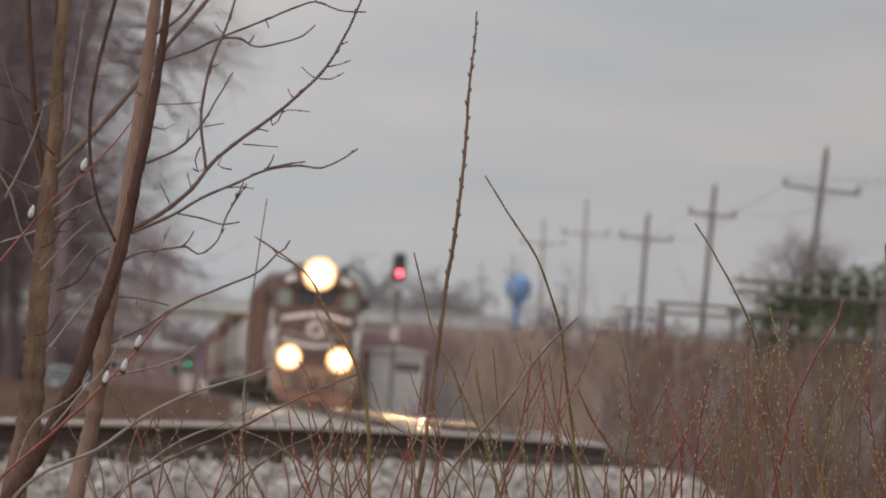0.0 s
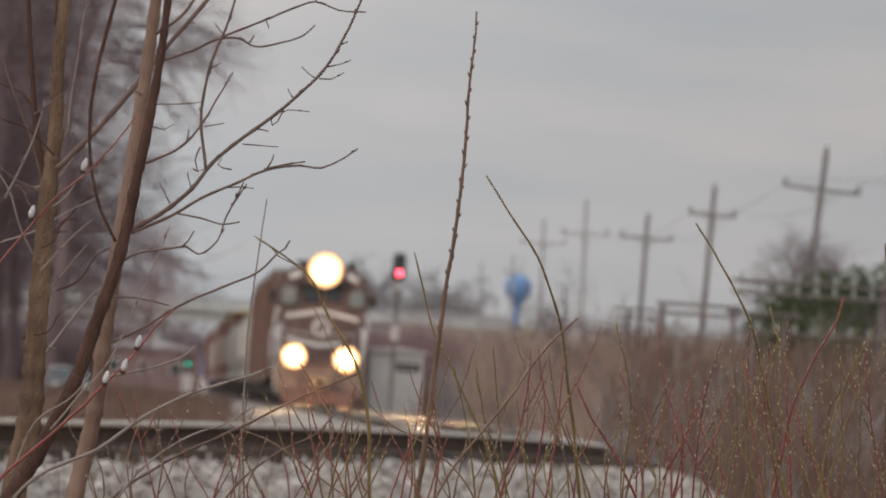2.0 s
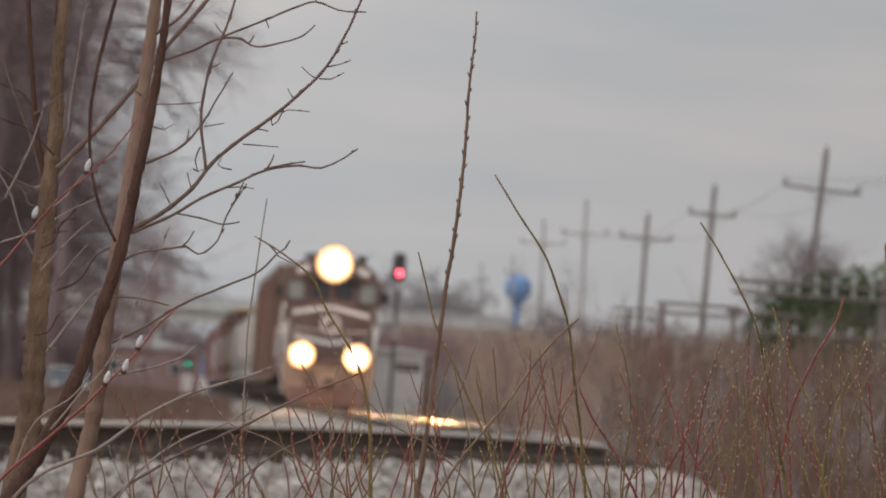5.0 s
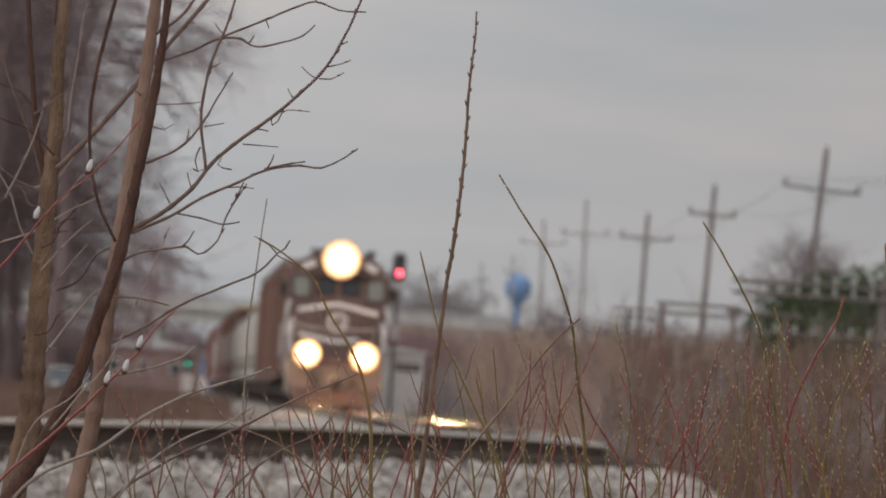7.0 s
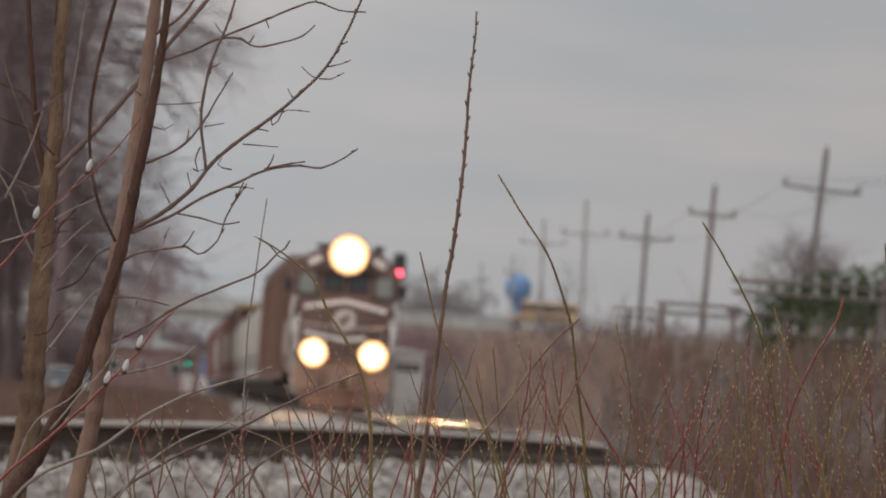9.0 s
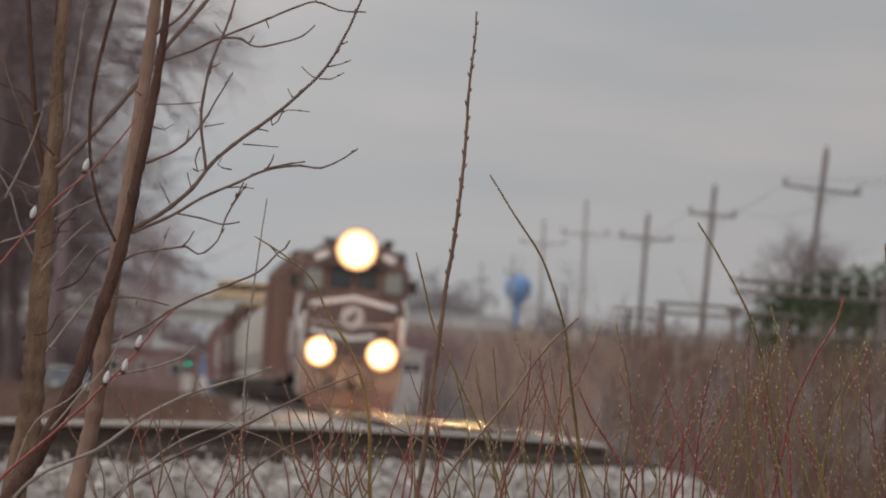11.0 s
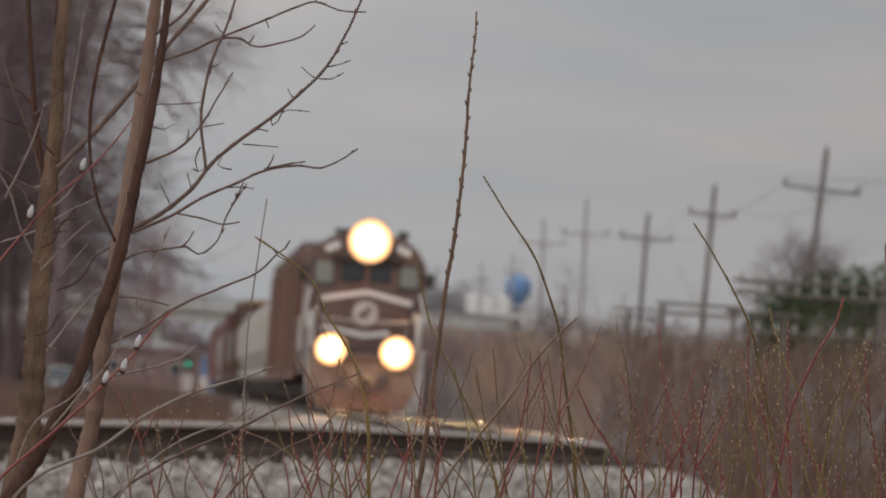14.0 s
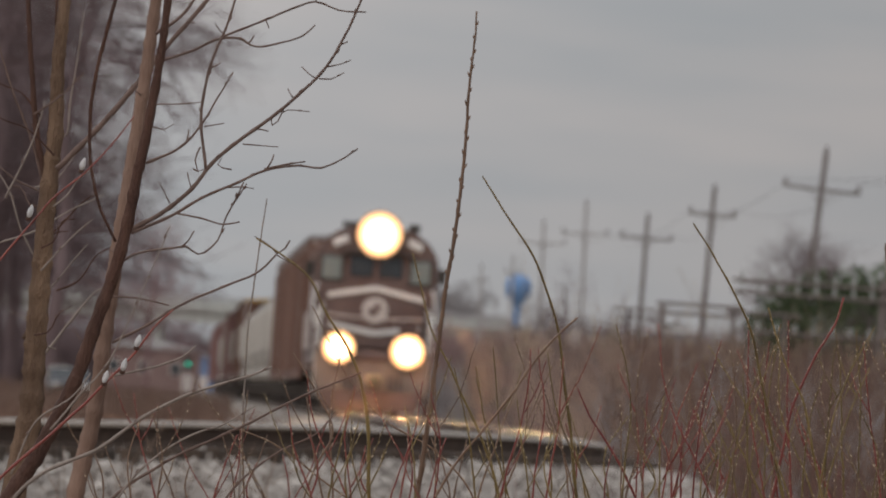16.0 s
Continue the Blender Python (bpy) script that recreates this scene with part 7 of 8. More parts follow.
shoot((1.014, 17.03, -1.2), [(0.0, 0.0, 0.0, 0.0057), (-0.151, -0.024, 1.409, 0.0048), (-0.171, -0.026, 1.525, 0.0039), (-0.195, -0.028, 1.641, 0.003), (-0.213, -0.03, 1.761, 0.0021)], M_RED, 148, 0.108, "slender red dogwood shoot with small buds", 0.018, [[(-0.195, -0.028, 1.641, 0.0025), (-0.216, -0.029, 1.673, 0.0021), (-0.234, -0.029, 1.714, 0.0016)]])
shoot((0.875, 15.91, -1.204), [(0.0, 0.0, 0.0, 0.0047), (-0.061, -0.025, 1.426, 0.004), (-0.06, -0.027, 1.554, 0.0033), (-0.053, -0.029, 1.682, 0.0026), (-0.037, -0.031, 1.815, 0.002)], M_OLIVE, 149, 0.0, "slender olive willow shoot with rows of small buds", 0.024, [[(-0.053, -0.029, 1.682, 0.0024), (-0.08, -0.03, 1.721, 0.0019), (-0.101, -0.031, 1.772, 0.0015)]])
shoot((0.907, 14.849, -1.201), [(0.0, 0.0, 0.0, 0.0043), (-0.136, -0.024, 1.436, 0.0037), (-0.145, -0.025, 1.495, 0.0031), (-0.151, -0.026, 1.554, 0.0025), (-0.13, -0.027, 1.618, 0.0018)], M_BROWN, 150, 0.0, "thin brown shoot with small buds", 0.018, [[(-0.145, -0.025, 1.495, 0.0022), (-0.184, -0.026, 1.556, 0.0018), (-0.218, -0.027, 1.63, 0.0014)]])
shoot((1.043, 17.5, -1.2), [(0.0, 0.0, 0.0, 0.0051), (-0.127, -0.024, 1.406, 0.0044), (-0.14, -0.026, 1.511, 0.0036), (-0.154, -0.028, 1.617, 0.0029), (-0.148, -0.03, 1.726, 0.0022)], M_BROWN, 151, 0.144, "thin brown shoot with small buds", 0.018)
shoot((-0.164, 15.3, -1.203), [(0.0, 0.0, 0.0, 0.0045), (-0.004, -0.024, 1.365, 0.0038), (0.007, -0.025, 1.45, 0.0032), (0.023, -0.027, 1.535, 0.0025), (0.039, -0.028, 1.623, 0.0019)], M_OLIVE, 152, 0.144, "slender olive willow shoot with rows of small buds", 0.09, [[(0.007, -0.025, 1.45, 0.0023), (0.031, -0.026, 1.502, 0.0019), (0.048, -0.027, 1.565, 0.0014)]])
shoot((0.134, 14.849, -1.2), [(0.0, 0.0, 0.0, 0.0044), (-0.287, -0.023, 1.37, 0.0038), (-0.313, -0.024, 1.422, 0.0031), (-0.346, -0.025, 1.474, 0.0025), (-0.359, -0.026, 1.529, 0.0018)], M_OLIVE, 153, 0.0, "slender olive willow shoot with rows of small buds", 0.05, [[(-0.346, -0.025, 1.474, 0.0022), (-0.38, -0.026, 1.528, 0.0018), (-0.41, -0.027, 1.594, 0.0014)]])
shoot((-0.056, 18.02, -1.203), [(0.0, 0.0, 0.0, 0.0059), (-0.117, -0.023, 1.325, 0.005), (-0.131, -0.025, 1.452, 0.0041), (-0.146, -0.027, 1.578, 0.0031), (-0.127, -0.029, 1.711, 0.0022)], M_BROWN, 154, 0.0, "thin brown shoot with small buds", 0.05, [[(-0.146, -0.027, 1.578, 0.0027), (-0.167, -0.028, 1.611, 0.0022), (-0.185, -0.028, 1.652, 0.0017)]])
shoot((-0.022, 15.379, -1.201), [(0.0, 0.0, 0.0, 0.0046), (-0.103, -0.023, 1.365, 0.0039), (-0.108, -0.024, 1.428, 0.0033), (-0.111, -0.025, 1.49, 0.0026), (-0.085, -0.026, 1.557, 0.0019)], M_OLIVE, 155, 0.108, "slender olive willow shoot with rows of small buds", 0.018, [[(-0.108, -0.024, 1.428, 0.0023), (-0.074, -0.025, 1.502, 0.0019), (-0.047, -0.027, 1.593, 0.0014)]])
shoot((0.017, 17.07, -1.204), [(0.0, 0.0, 0.0, 0.0041), (-0.143, -0.023, 1.343, 0.0036), (-0.158, -0.025, 1.436, 0.0031), (-0.174, -0.026, 1.528, 0.0026), (-0.162, -0.028, 1.626, 0.0021)], M_RED, 156, 0.0, "slender red dogwood shoot with small buds", 0.05, [[(-0.158, -0.025, 1.436, 0.0026), (-0.138, -0.025, 1.479, 0.0021), (-0.123, -0.026, 1.531, 0.0016)]])
shoot((0.167, 16.91, -1.2), [(0.0, 0.0, 0.0, 0.0044), (-0.281, -0.023, 1.342, 0.0038), (-0.324, -0.025, 1.441, 0.0032), (-0.375, -0.027, 1.538, 0.0027), (-0.399, -0.028, 1.641, 0.0021)], M_RED, 157, 0.0, "slender red dogwood shoot with small buds", 0.018)
shoot((0.113, 15.459, -1.2), [(0.0, 0.0, 0.0, 0.0036), (-0.199, -0.023, 1.366, 0.0032), (-0.218, -0.024, 1.432, 0.0028), (-0.24, -0.025, 1.498, 0.0023), (-0.245, -0.026, 1.567, 0.0019)], M_OLIVE, 158, 0.036, "slender olive willow shoot with rows of small buds", 0.024, [[(-0.218, -0.024, 1.432, 0.0023), (-0.196, -0.025, 1.48, 0.0019), (-0.18, -0.026, 1.537, 0.0014)], [(-0.218, -0.024, 1.432, 0.0023), (-0.201, -0.025, 1.468, 0.0019), (-0.189, -0.025, 1.512, 0.0014)]])
shoot((-0.111, 14.899, -1.204), [(0.0, 0.0, 0.0, 0.0037), (0.04, -0.023, 1.379, 0.0032), (0.059, -0.024, 1.466, 0.0028), (0.086, -0.026, 1.553, 0.0023), (0.095, -0.027, 1.641, 0.0018)], M_RED, 159, 0.0, "slender red dogwood shoot with small buds", 0.018)
shoot((0.255, 17.14, -1.205), [(0.0, 0.0, 0.0, 0.005), (-0.323, -0.023, 1.347, 0.0043), (-0.351, -0.024, 1.403, 0.0036), (-0.383, -0.025, 1.458, 0.0028), (-0.376, -0.026, 1.518, 0.0021)], M_RED, 160, 0.0, "slender red dogwood shoot with small buds", 0.018)
shoot((-0.053, 17.37, -1.205), [(0.0, 0.0, 0.0, 0.0061), (-0.005, -0.023, 1.344, 0.0051), (0.002, -0.024, 1.417, 0.0041), (0.011, -0.026, 1.49, 0.0031), (0.008, -0.027, 1.564, 0.0021)], M_RED, 161, 0.288, "slender red dogwood shoot with small buds", 0.018, [[(0.011, -0.026, 1.49, 0.0026), (-0.031, -0.027, 1.555, 0.0021), (-0.066, -0.028, 1.635, 0.0016)]])
shoot((-0.033, 17.84, -1.202), [(0.0, 0.0, 0.0, 0.0059), (-0.004, -0.023, 1.336, 0.005), (0.002, -0.024, 1.399, 0.004), (0.007, -0.025, 1.462, 0.0031), (-0.007, -0.026, 1.526, 0.0022)], M_RED, 162, 0.0, "slender red dogwood shoot with small buds", 0.024)
shoot((0.085, 15.98, -1.201), [(0.0, 0.0, 0.0, 0.0038), (-0.102, -0.024, 1.364, 0.0033), (-0.109, -0.025, 1.439, 0.0029), (-0.118, -0.026, 1.514, 0.0024), (-0.134, -0.028, 1.591, 0.002)], M_OLIVE, 163, 0.0, "slender olive willow shoot with rows of small buds", 0.05, [[(-0.118, -0.026, 1.514, 0.0024), (-0.082, -0.028, 1.591, 0.0019), (-0.056, -0.029, 1.682, 0.0015)]])
shoot((-0.026, 15.87, -1.203), [(0.0, 0.0, 0.0, 0.0043), (0.018, -0.024, 1.368, 0.0037), (0.027, -0.025, 1.425, 0.0031), (0.039, -0.026, 1.481, 0.0026), (0.056, -0.027, 1.541, 0.002)], M_RED, 164, 0.252, "slender red dogwood shoot with small buds", 0.09, [[(0.027, -0.025, 1.425, 0.0024), (0.001, -0.025, 1.464, 0.0019), (-0.021, -0.026, 1.513, 0.0015)]])
shoot((0.035, 15.61, -1.202), [(0.0, 0.0, 0.0, 0.0044), (-0.028, -0.024, 1.372, 0.0038), (-0.022, -0.025, 1.455, 0.0031), (-0.016, -0.027, 1.538, 0.0025), (-0.039, -0.028, 1.622, 0.0019)], M_RED, 165, 0.0, "slender red dogwood shoot with small buds", 0.024, [[(-0.016, -0.027, 1.538, 0.0023), (-0.049, -0.028, 1.589, 0.0019), (-0.076, -0.029, 1.65, 0.0015)]])
shoot((0.118, 15.93, -1.204), [(0.0, 0.0, 0.0, 0.0038), (-0.096, -0.024, 1.37, 0.0033), (-0.102, -0.025, 1.459, 0.0029), (-0.108, -0.027, 1.547, 0.0024), (-0.112, -0.028, 1.64, 0.002)], M_BROWN, 166, 0.0, "thin brown shoot with small buds", 0.024, [[(-0.108, -0.027, 1.547, 0.0024), (-0.074, -0.028, 1.619, 0.0019), (-0.05, -0.029, 1.707, 0.0015)]])
shoot((0.044, 16.78, -1.201), [(0.0, 0.0, 0.0, 0.0049), (-0.003, -0.023, 1.356, 0.0042), (0.004, -0.024, 1.416, 0.0035), (0.013, -0.025, 1.477, 0.0028), (0.023, -0.027, 1.539, 0.0021)], M_BROWN, 167, 0.0, "thin brown shoot with small buds", 0.024)
shoot((0.209, 16.95, -1.2), [(0.0, 0.0, 0.0, 0.0055), (-0.148, -0.023, 1.354, 0.0046), (-0.159, -0.024, 1.416, 0.0038), (-0.174, -0.025, 1.477, 0.0029), (-0.203, -0.027, 1.539, 0.0021)], M_BROWN, 168, 0.0, "thin brown shoot with small buds", 0.09, [[(-0.159, -0.024, 1.416, 0.0025), (-0.191, -0.025, 1.464, 0.0021), (-0.217, -0.026, 1.524, 0.0016)]])
shoot((0.054, 15.159, -1.201), [(0.0, 0.0, 0.0, 0.0043), (0.022, -0.023, 1.382, 0.0037), (0.037, -0.025, 1.467, 0.0031), (0.061, -0.026, 1.552, 0.0025), (0.089, -0.027, 1.64, 0.0019)], M_BROWN, 169, 0.0, "thin brown shoot with small buds", 0.018)
shoot((0.229, 15.66, -1.203), [(0.0, 0.0, 0.0, 0.005), (-0.135, -0.024, 1.378, 0.0042), (-0.15, -0.026, 1.475, 0.0035), (-0.169, -0.027, 1.571, 0.0027), (-0.198, -0.029, 1.669, 0.0019)], M_OLIVE, 170, 0.0, "slender olive willow shoot with rows of small buds", 0.09, [[(-0.15, -0.026, 1.475, 0.0023), (-0.135, -0.026, 1.506, 0.0019), (-0.125, -0.027, 1.543, 0.0015)]])
shoot((0.049, 16.79, -1.202), [(0.0, 0.0, 0.0, 0.0039), (0.065, -0.023, 1.362, 0.0035), (0.09, -0.025, 1.47, 0.003), (0.129, -0.027, 1.578, 0.0025), (0.167, -0.029, 1.691, 0.0021)], M_BROWN, 171, 0.0, "thin brown shoot with small buds", 0.024, [[(0.09, -0.025, 1.47, 0.0025), (0.128, -0.027, 1.55, 0.002), (0.156, -0.028, 1.645, 0.0016)]])
shoot((0.105, 15.4, -1.204), [(0.0, 0.0, 0.0, 0.0053), (0.013, -0.024, 1.385, 0.0045), (0.03, -0.026, 1.491, 0.0036), (0.053, -0.028, 1.598, 0.0028), (0.057, -0.03, 1.706, 0.0019)], M_RED, 172, 0.0, "slender red dogwood shoot with small buds", 0.09, [[(0.03, -0.026, 1.491, 0.0023), (0.045, -0.026, 1.524, 0.0019), (0.056, -0.027, 1.562, 0.0014)], [(0.053, -0.028, 1.598, 0.0023), (0.072, -0.028, 1.64, 0.0019), (0.087, -0.029, 1.69, 0.0014)]])
shoot((0.317, 17.26, -1.201), [(0.0, 0.0, 0.0, 0.0044), (-0.166, -0.023, 1.357, 0.0039), (-0.188, -0.025, 1.461, 0.0033), (-0.213, -0.027, 1.564, 0.0027), (-0.235, -0.029, 1.672, 0.0021)], M_OLIVE, 173, 0.072, "slender olive willow shoot with rows of small buds", 0.024, [[(-0.188, -0.025, 1.461, 0.0026), (-0.206, -0.026, 1.49, 0.0021), (-0.221, -0.026, 1.525, 0.0016)]])
shoot((0.27, 15.87, -1.202), [(0.0, 0.0, 0.0, 0.0039), (-0.119, -0.024, 1.378, 0.0034), (-0.131, -0.026, 1.487, 0.0029), (-0.146, -0.028, 1.597, 0.0024), (-0.162, -0.03, 1.71, 0.002)], M_OLIVE, 174, 0.0, "slender olive willow shoot with rows of small buds", 0.05, [[(-0.146, -0.028, 1.597, 0.0024), (-0.13, -0.028, 1.63, 0.0019), (-0.119, -0.029, 1.669, 0.0015)]])
shoot((0.376, 15.99, -1.202), [(0.0, 0.0, 0.0, 0.0049), (-0.212, -0.024, 1.377, 0.0042), (-0.24, -0.025, 1.47, 0.0034), (-0.275, -0.027, 1.563, 0.0027), (-0.301, -0.029, 1.659, 0.002)], M_OLIVE, 175, 0.0, "slender olive willow shoot with rows of small buds", 0.018)
shoot((0.212, 16.48, -1.202), [(0.0, 0.0, 0.0, 0.0046), (-0.026, -0.024, 1.372, 0.0039), (-0.019, -0.026, 1.486, 0.0033), (-0.008, -0.028, 1.602, 0.0027), (-0.027, -0.03, 1.719, 0.002)], M_RED, 176, 0.108, "slender red dogwood shoot with small buds", 0.09)
shoot((0.326, 14.849, -1.2), [(0.0, 0.0, 0.0, 0.0039), (-0.149, -0.023, 1.393, 0.0034), (-0.163, -0.025, 1.466, 0.0029), (-0.179, -0.026, 1.538, 0.0024), (-0.192, -0.027, 1.613, 0.0018)], M_OLIVE, 177, 0.0, "slender olive willow shoot with rows of small buds", 0.05, [[(-0.163, -0.025, 1.466, 0.0022), (-0.129, -0.026, 1.538, 0.0018), (-0.104, -0.027, 1.624, 0.0014)]])
shoot((0.238, 15.539, -1.2), [(0.0, 0.0, 0.0, 0.0053), (-0.037, -0.023, 1.385, 0.0044), (-0.031, -0.025, 1.487, 0.0036), (-0.023, -0.027, 1.589, 0.0028), (-0.023, -0.028, 1.694, 0.0019)], M_RED, 178, 0.0, "slender red dogwood shoot with small buds", 0.024, [[(-0.023, -0.027, 1.589, 0.0023), (0.011, -0.028, 1.661, 0.0019), (0.037, -0.029, 1.749, 0.0015)]])
shoot((0.324, 17.13, -1.204), [(0.0, 0.0, 0.0, 0.0053), (-0.085, -0.023, 1.368, 0.0045), (-0.088, -0.024, 1.421, 0.0037), (-0.091, -0.025, 1.474, 0.0029), (-0.104, -0.026, 1.529, 0.0021)], M_OLIVE, 179, 0.18, "slender olive willow shoot with rows of small buds", 0.024, [[(-0.088, -0.024, 1.421, 0.0026), (-0.125, -0.025, 1.478, 0.0021), (-0.157, -0.027, 1.55, 0.0016)], [(-0.088, -0.024, 1.421, 0.0026), (-0.055, -0.026, 1.491, 0.0021), (-0.031, -0.027, 1.574, 0.0016)]])
shoot((0.424, 14.779, -1.2), [(0.0, 0.0, 0.0, 0.004), (-0.204, -0.023, 1.397, 0.0034), (-0.222, -0.024, 1.456, 0.0029), (-0.241, -0.025, 1.514, 0.0024), (-0.231, -0.026, 1.577, 0.0018)], M_OLIVE, 180, 0.0, "slender olive willow shoot with rows of small buds", 0.018)
shoot((0.314, 16.26, -1.203), [(0.0, 0.0, 0.0, 0.0051), (-0.051, -0.024, 1.381, 0.0043), (-0.049, -0.025, 1.448, 0.0036), (-0.049, -0.026, 1.515, 0.0028), (-0.07, -0.027, 1.583, 0.002)], M_RED, 181, 0.0, "slender red dogwood shoot with small buds", 0.05, [[(-0.049, -0.026, 1.515, 0.0024), (-0.026, -0.027, 1.564, 0.002), (-0.01, -0.028, 1.622, 0.0015)]])
shoot((0.413, 16.93, -1.2), [(0.0, 0.0, 0.0, 0.0049), (-0.133, -0.024, 1.37, 0.0042), (-0.143, -0.025, 1.444, 0.0035), (-0.156, -0.026, 1.518, 0.0028), (-0.173, -0.027, 1.594, 0.0021)], M_BROWN, 182, 0.18, "thin brown shoot with small buds", 0.018, [[(-0.156, -0.026, 1.518, 0.0025), (-0.179, -0.027, 1.555, 0.0021), (-0.2, -0.028, 1.602, 0.0016)], [(-0.156, -0.026, 1.518, 0.0025), (-0.196, -0.027, 1.58, 0.0021), (-0.23, -0.029, 1.656, 0.0016)]])
shoot((0.481, 16.63, -1.203), [(0.0, 0.0, 0.0, 0.004), (-0.193, -0.024, 1.377, 0.0035), (-0.219, -0.025, 1.475, 0.003), (-0.253, -0.027, 1.573, 0.0025), (-0.291, -0.029, 1.673, 0.0021)], M_BROWN, 183, 0.0, "thin brown shoot with small buds", 0.05, [[(-0.253, -0.027, 1.573, 0.0025), (-0.231, -0.028, 1.618, 0.002), (-0.216, -0.029, 1.671, 0.0016)]])
shoot((0.452, 14.939, -1.201), [(0.0, 0.0, 0.0, 0.0048), (-0.176, -0.023, 1.4, 0.004), (-0.188, -0.024, 1.449, 0.0033), (-0.202, -0.025, 1.499, 0.0026), (-0.216, -0.026, 1.55, 0.0018)], M_OLIVE, 184, 0.0, "slender olive willow shoot with rows of small buds", 0.018)
shoot((0.522, 14.809, -1.201), [(0.0, 0.0, 0.0, 0.0041), (-0.235, -0.023, 1.402, 0.0036), (-0.272, -0.025, 1.5, 0.003), (-0.317, -0.027, 1.596, 0.0024), (-0.339, -0.028, 1.697, 0.0018)], M_OLIVE, 185, 0.18, "slender olive willow shoot with rows of small buds", 0.05)
shoot((0.405, 15.84, -1.204), [(0.0, 0.0, 0.0, 0.0045), (-0.088, -0.024, 1.392, 0.0038), (-0.09, -0.025, 1.444, 0.0032), (-0.092, -0.026, 1.497, 0.0026), (-0.081, -0.027, 1.552, 0.002)], M_RED, 186, 0.0, "slender red dogwood shoot with small buds", 0.018)
shoot((0.335, 16.45, -1.2), [(0.0, 0.0, 0.0, 0.0058), (0.014, -0.024, 1.381, 0.0048), (0.029, -0.026, 1.487, 0.0039), (0.056, -0.028, 1.595, 0.003), (0.101, -0.029, 1.706, 0.002)], M_BROWN, 187, 0.0, "thin brown shoot with small buds", 0.05, [[(0.029, -0.026, 1.487, 0.0025), (-0.002, -0.027, 1.534, 0.002), (-0.027, -0.028, 1.593, 0.0015)]])
shoot((-0.506, 16.0, -1.2), [(0.0, 0.0, 0.0, 0.0057), (-0.063, -0.023, 1.324, 0.0048), (-0.063, -0.024, 1.374, 0.0038), (-0.065, -0.025, 1.424, 0.0029), (-0.084, -0.026, 1.473, 0.002)], M_BROWN, 188, 0.144, "thin brown shoot with small buds", 0.09, [[(-0.063, -0.024, 1.374, 0.0024), (-0.082, -0.024, 1.403, 0.0019), (-0.099, -0.025, 1.44, 0.0015)]])
shoot((-0.419, 17.8, -1.203), [(0.0, 0.0, 0.0, 0.0044), (-0.202, -0.022, 1.297, 0.0038), (-0.223, -0.024, 1.373, 0.0033), (-0.251, -0.025, 1.448, 0.0027), (-0.297, -0.026, 1.524, 0.0022)], M_BROWN, 189, 0.0, "thin brown shoot with small buds", 0.024)
shoot((-0.362, 14.819, -1.204), [(0.0, 0.0, 0.0, 0.0043), (-0.114, -0.023, 1.352, 0.0037), (-0.121, -0.024, 1.415, 0.0031), (-0.128, -0.025, 1.478, 0.0024), (-0.111, -0.026, 1.544, 0.0018)], M_BROWN, 190, 0.0, "thin brown shoot with small buds", 0.09)
shoot((-0.35, 16.89, -1.202), [(0.0, 0.0, 0.0, 0.0049), (-0.176, -0.023, 1.316, 0.0042), (-0.187, -0.023, 1.361, 0.0035), (-0.197, -0.024, 1.406, 0.0028), (-0.196, -0.025, 1.453, 0.0021)], M_BROWN, 191, 0.288, "thin brown shoot with small buds", 0.018, [[(-0.187, -0.023, 1.361, 0.0025), (-0.223, -0.024, 1.418, 0.0021), (-0.255, -0.026, 1.488, 0.0016)]])
shoot((-0.436, 15.56, -1.2), [(0.0, 0.0, 0.0, 0.0047), (-0.027, -0.023, 1.338, 0.004), (-0.023, -0.024, 1.409, 0.0033), (-0.018, -0.026, 1.481, 0.0026), (-0.042, -0.027, 1.553, 0.0019)], M_BROWN, 192, 0.0, "thin brown shoot with small buds", 0.018, [[(-0.023, -0.024, 1.409, 0.0023), (-0.007, -0.025, 1.442, 0.0019), (0.003, -0.026, 1.481, 0.0015)], [(-0.018, -0.026, 1.481, 0.0023), (0.011, -0.027, 1.542, 0.0019), (0.032, -0.028, 1.618, 0.0015)]])
shoot((-0.314, 17.78, -1.2), [(0.0, 0.0, 0.0, 0.0048), (-0.196, -0.022, 1.302, 0.0041), (-0.22, -0.024, 1.394, 0.0035), (-0.251, -0.025, 1.485, 0.0028), (-0.272, -0.027, 1.581, 0.0022)], M_RED, 193, 0.0, "slender red dogwood shoot with small buds", 0.05, [[(-0.251, -0.025, 1.485, 0.0027), (-0.235, -0.026, 1.52, 0.0022), (-0.223, -0.027, 1.561, 0.0017)], [(-0.251, -0.025, 1.485, 0.0027), (-0.288, -0.026, 1.542, 0.0022), (-0.318, -0.028, 1.612, 0.0017)]])
shoot((-0.163, 14.629, -1.201), [(0.0, 0.0, 0.0, 0.0039), (-0.216, -0.023, 1.358, 0.0034), (-0.24, -0.024, 1.429, 0.0029), (-0.269, -0.025, 1.499, 0.0023), (-0.272, -0.026, 1.573, 0.0018)], M_BROWN, 194, 0.252, "thin brown shoot with small buds", 0.05)
shoot((-0.238, 16.45, -1.205), [(0.0, 0.0, 0.0, 0.0051), (-0.178, -0.023, 1.333, 0.0043), (-0.188, -0.024, 1.375, 0.0036), (-0.201, -0.024, 1.417, 0.0028), (-0.194, -0.025, 1.461, 0.002)], M_BROWN, 195, 0.0, "thin brown shoot with small buds", 0.018)
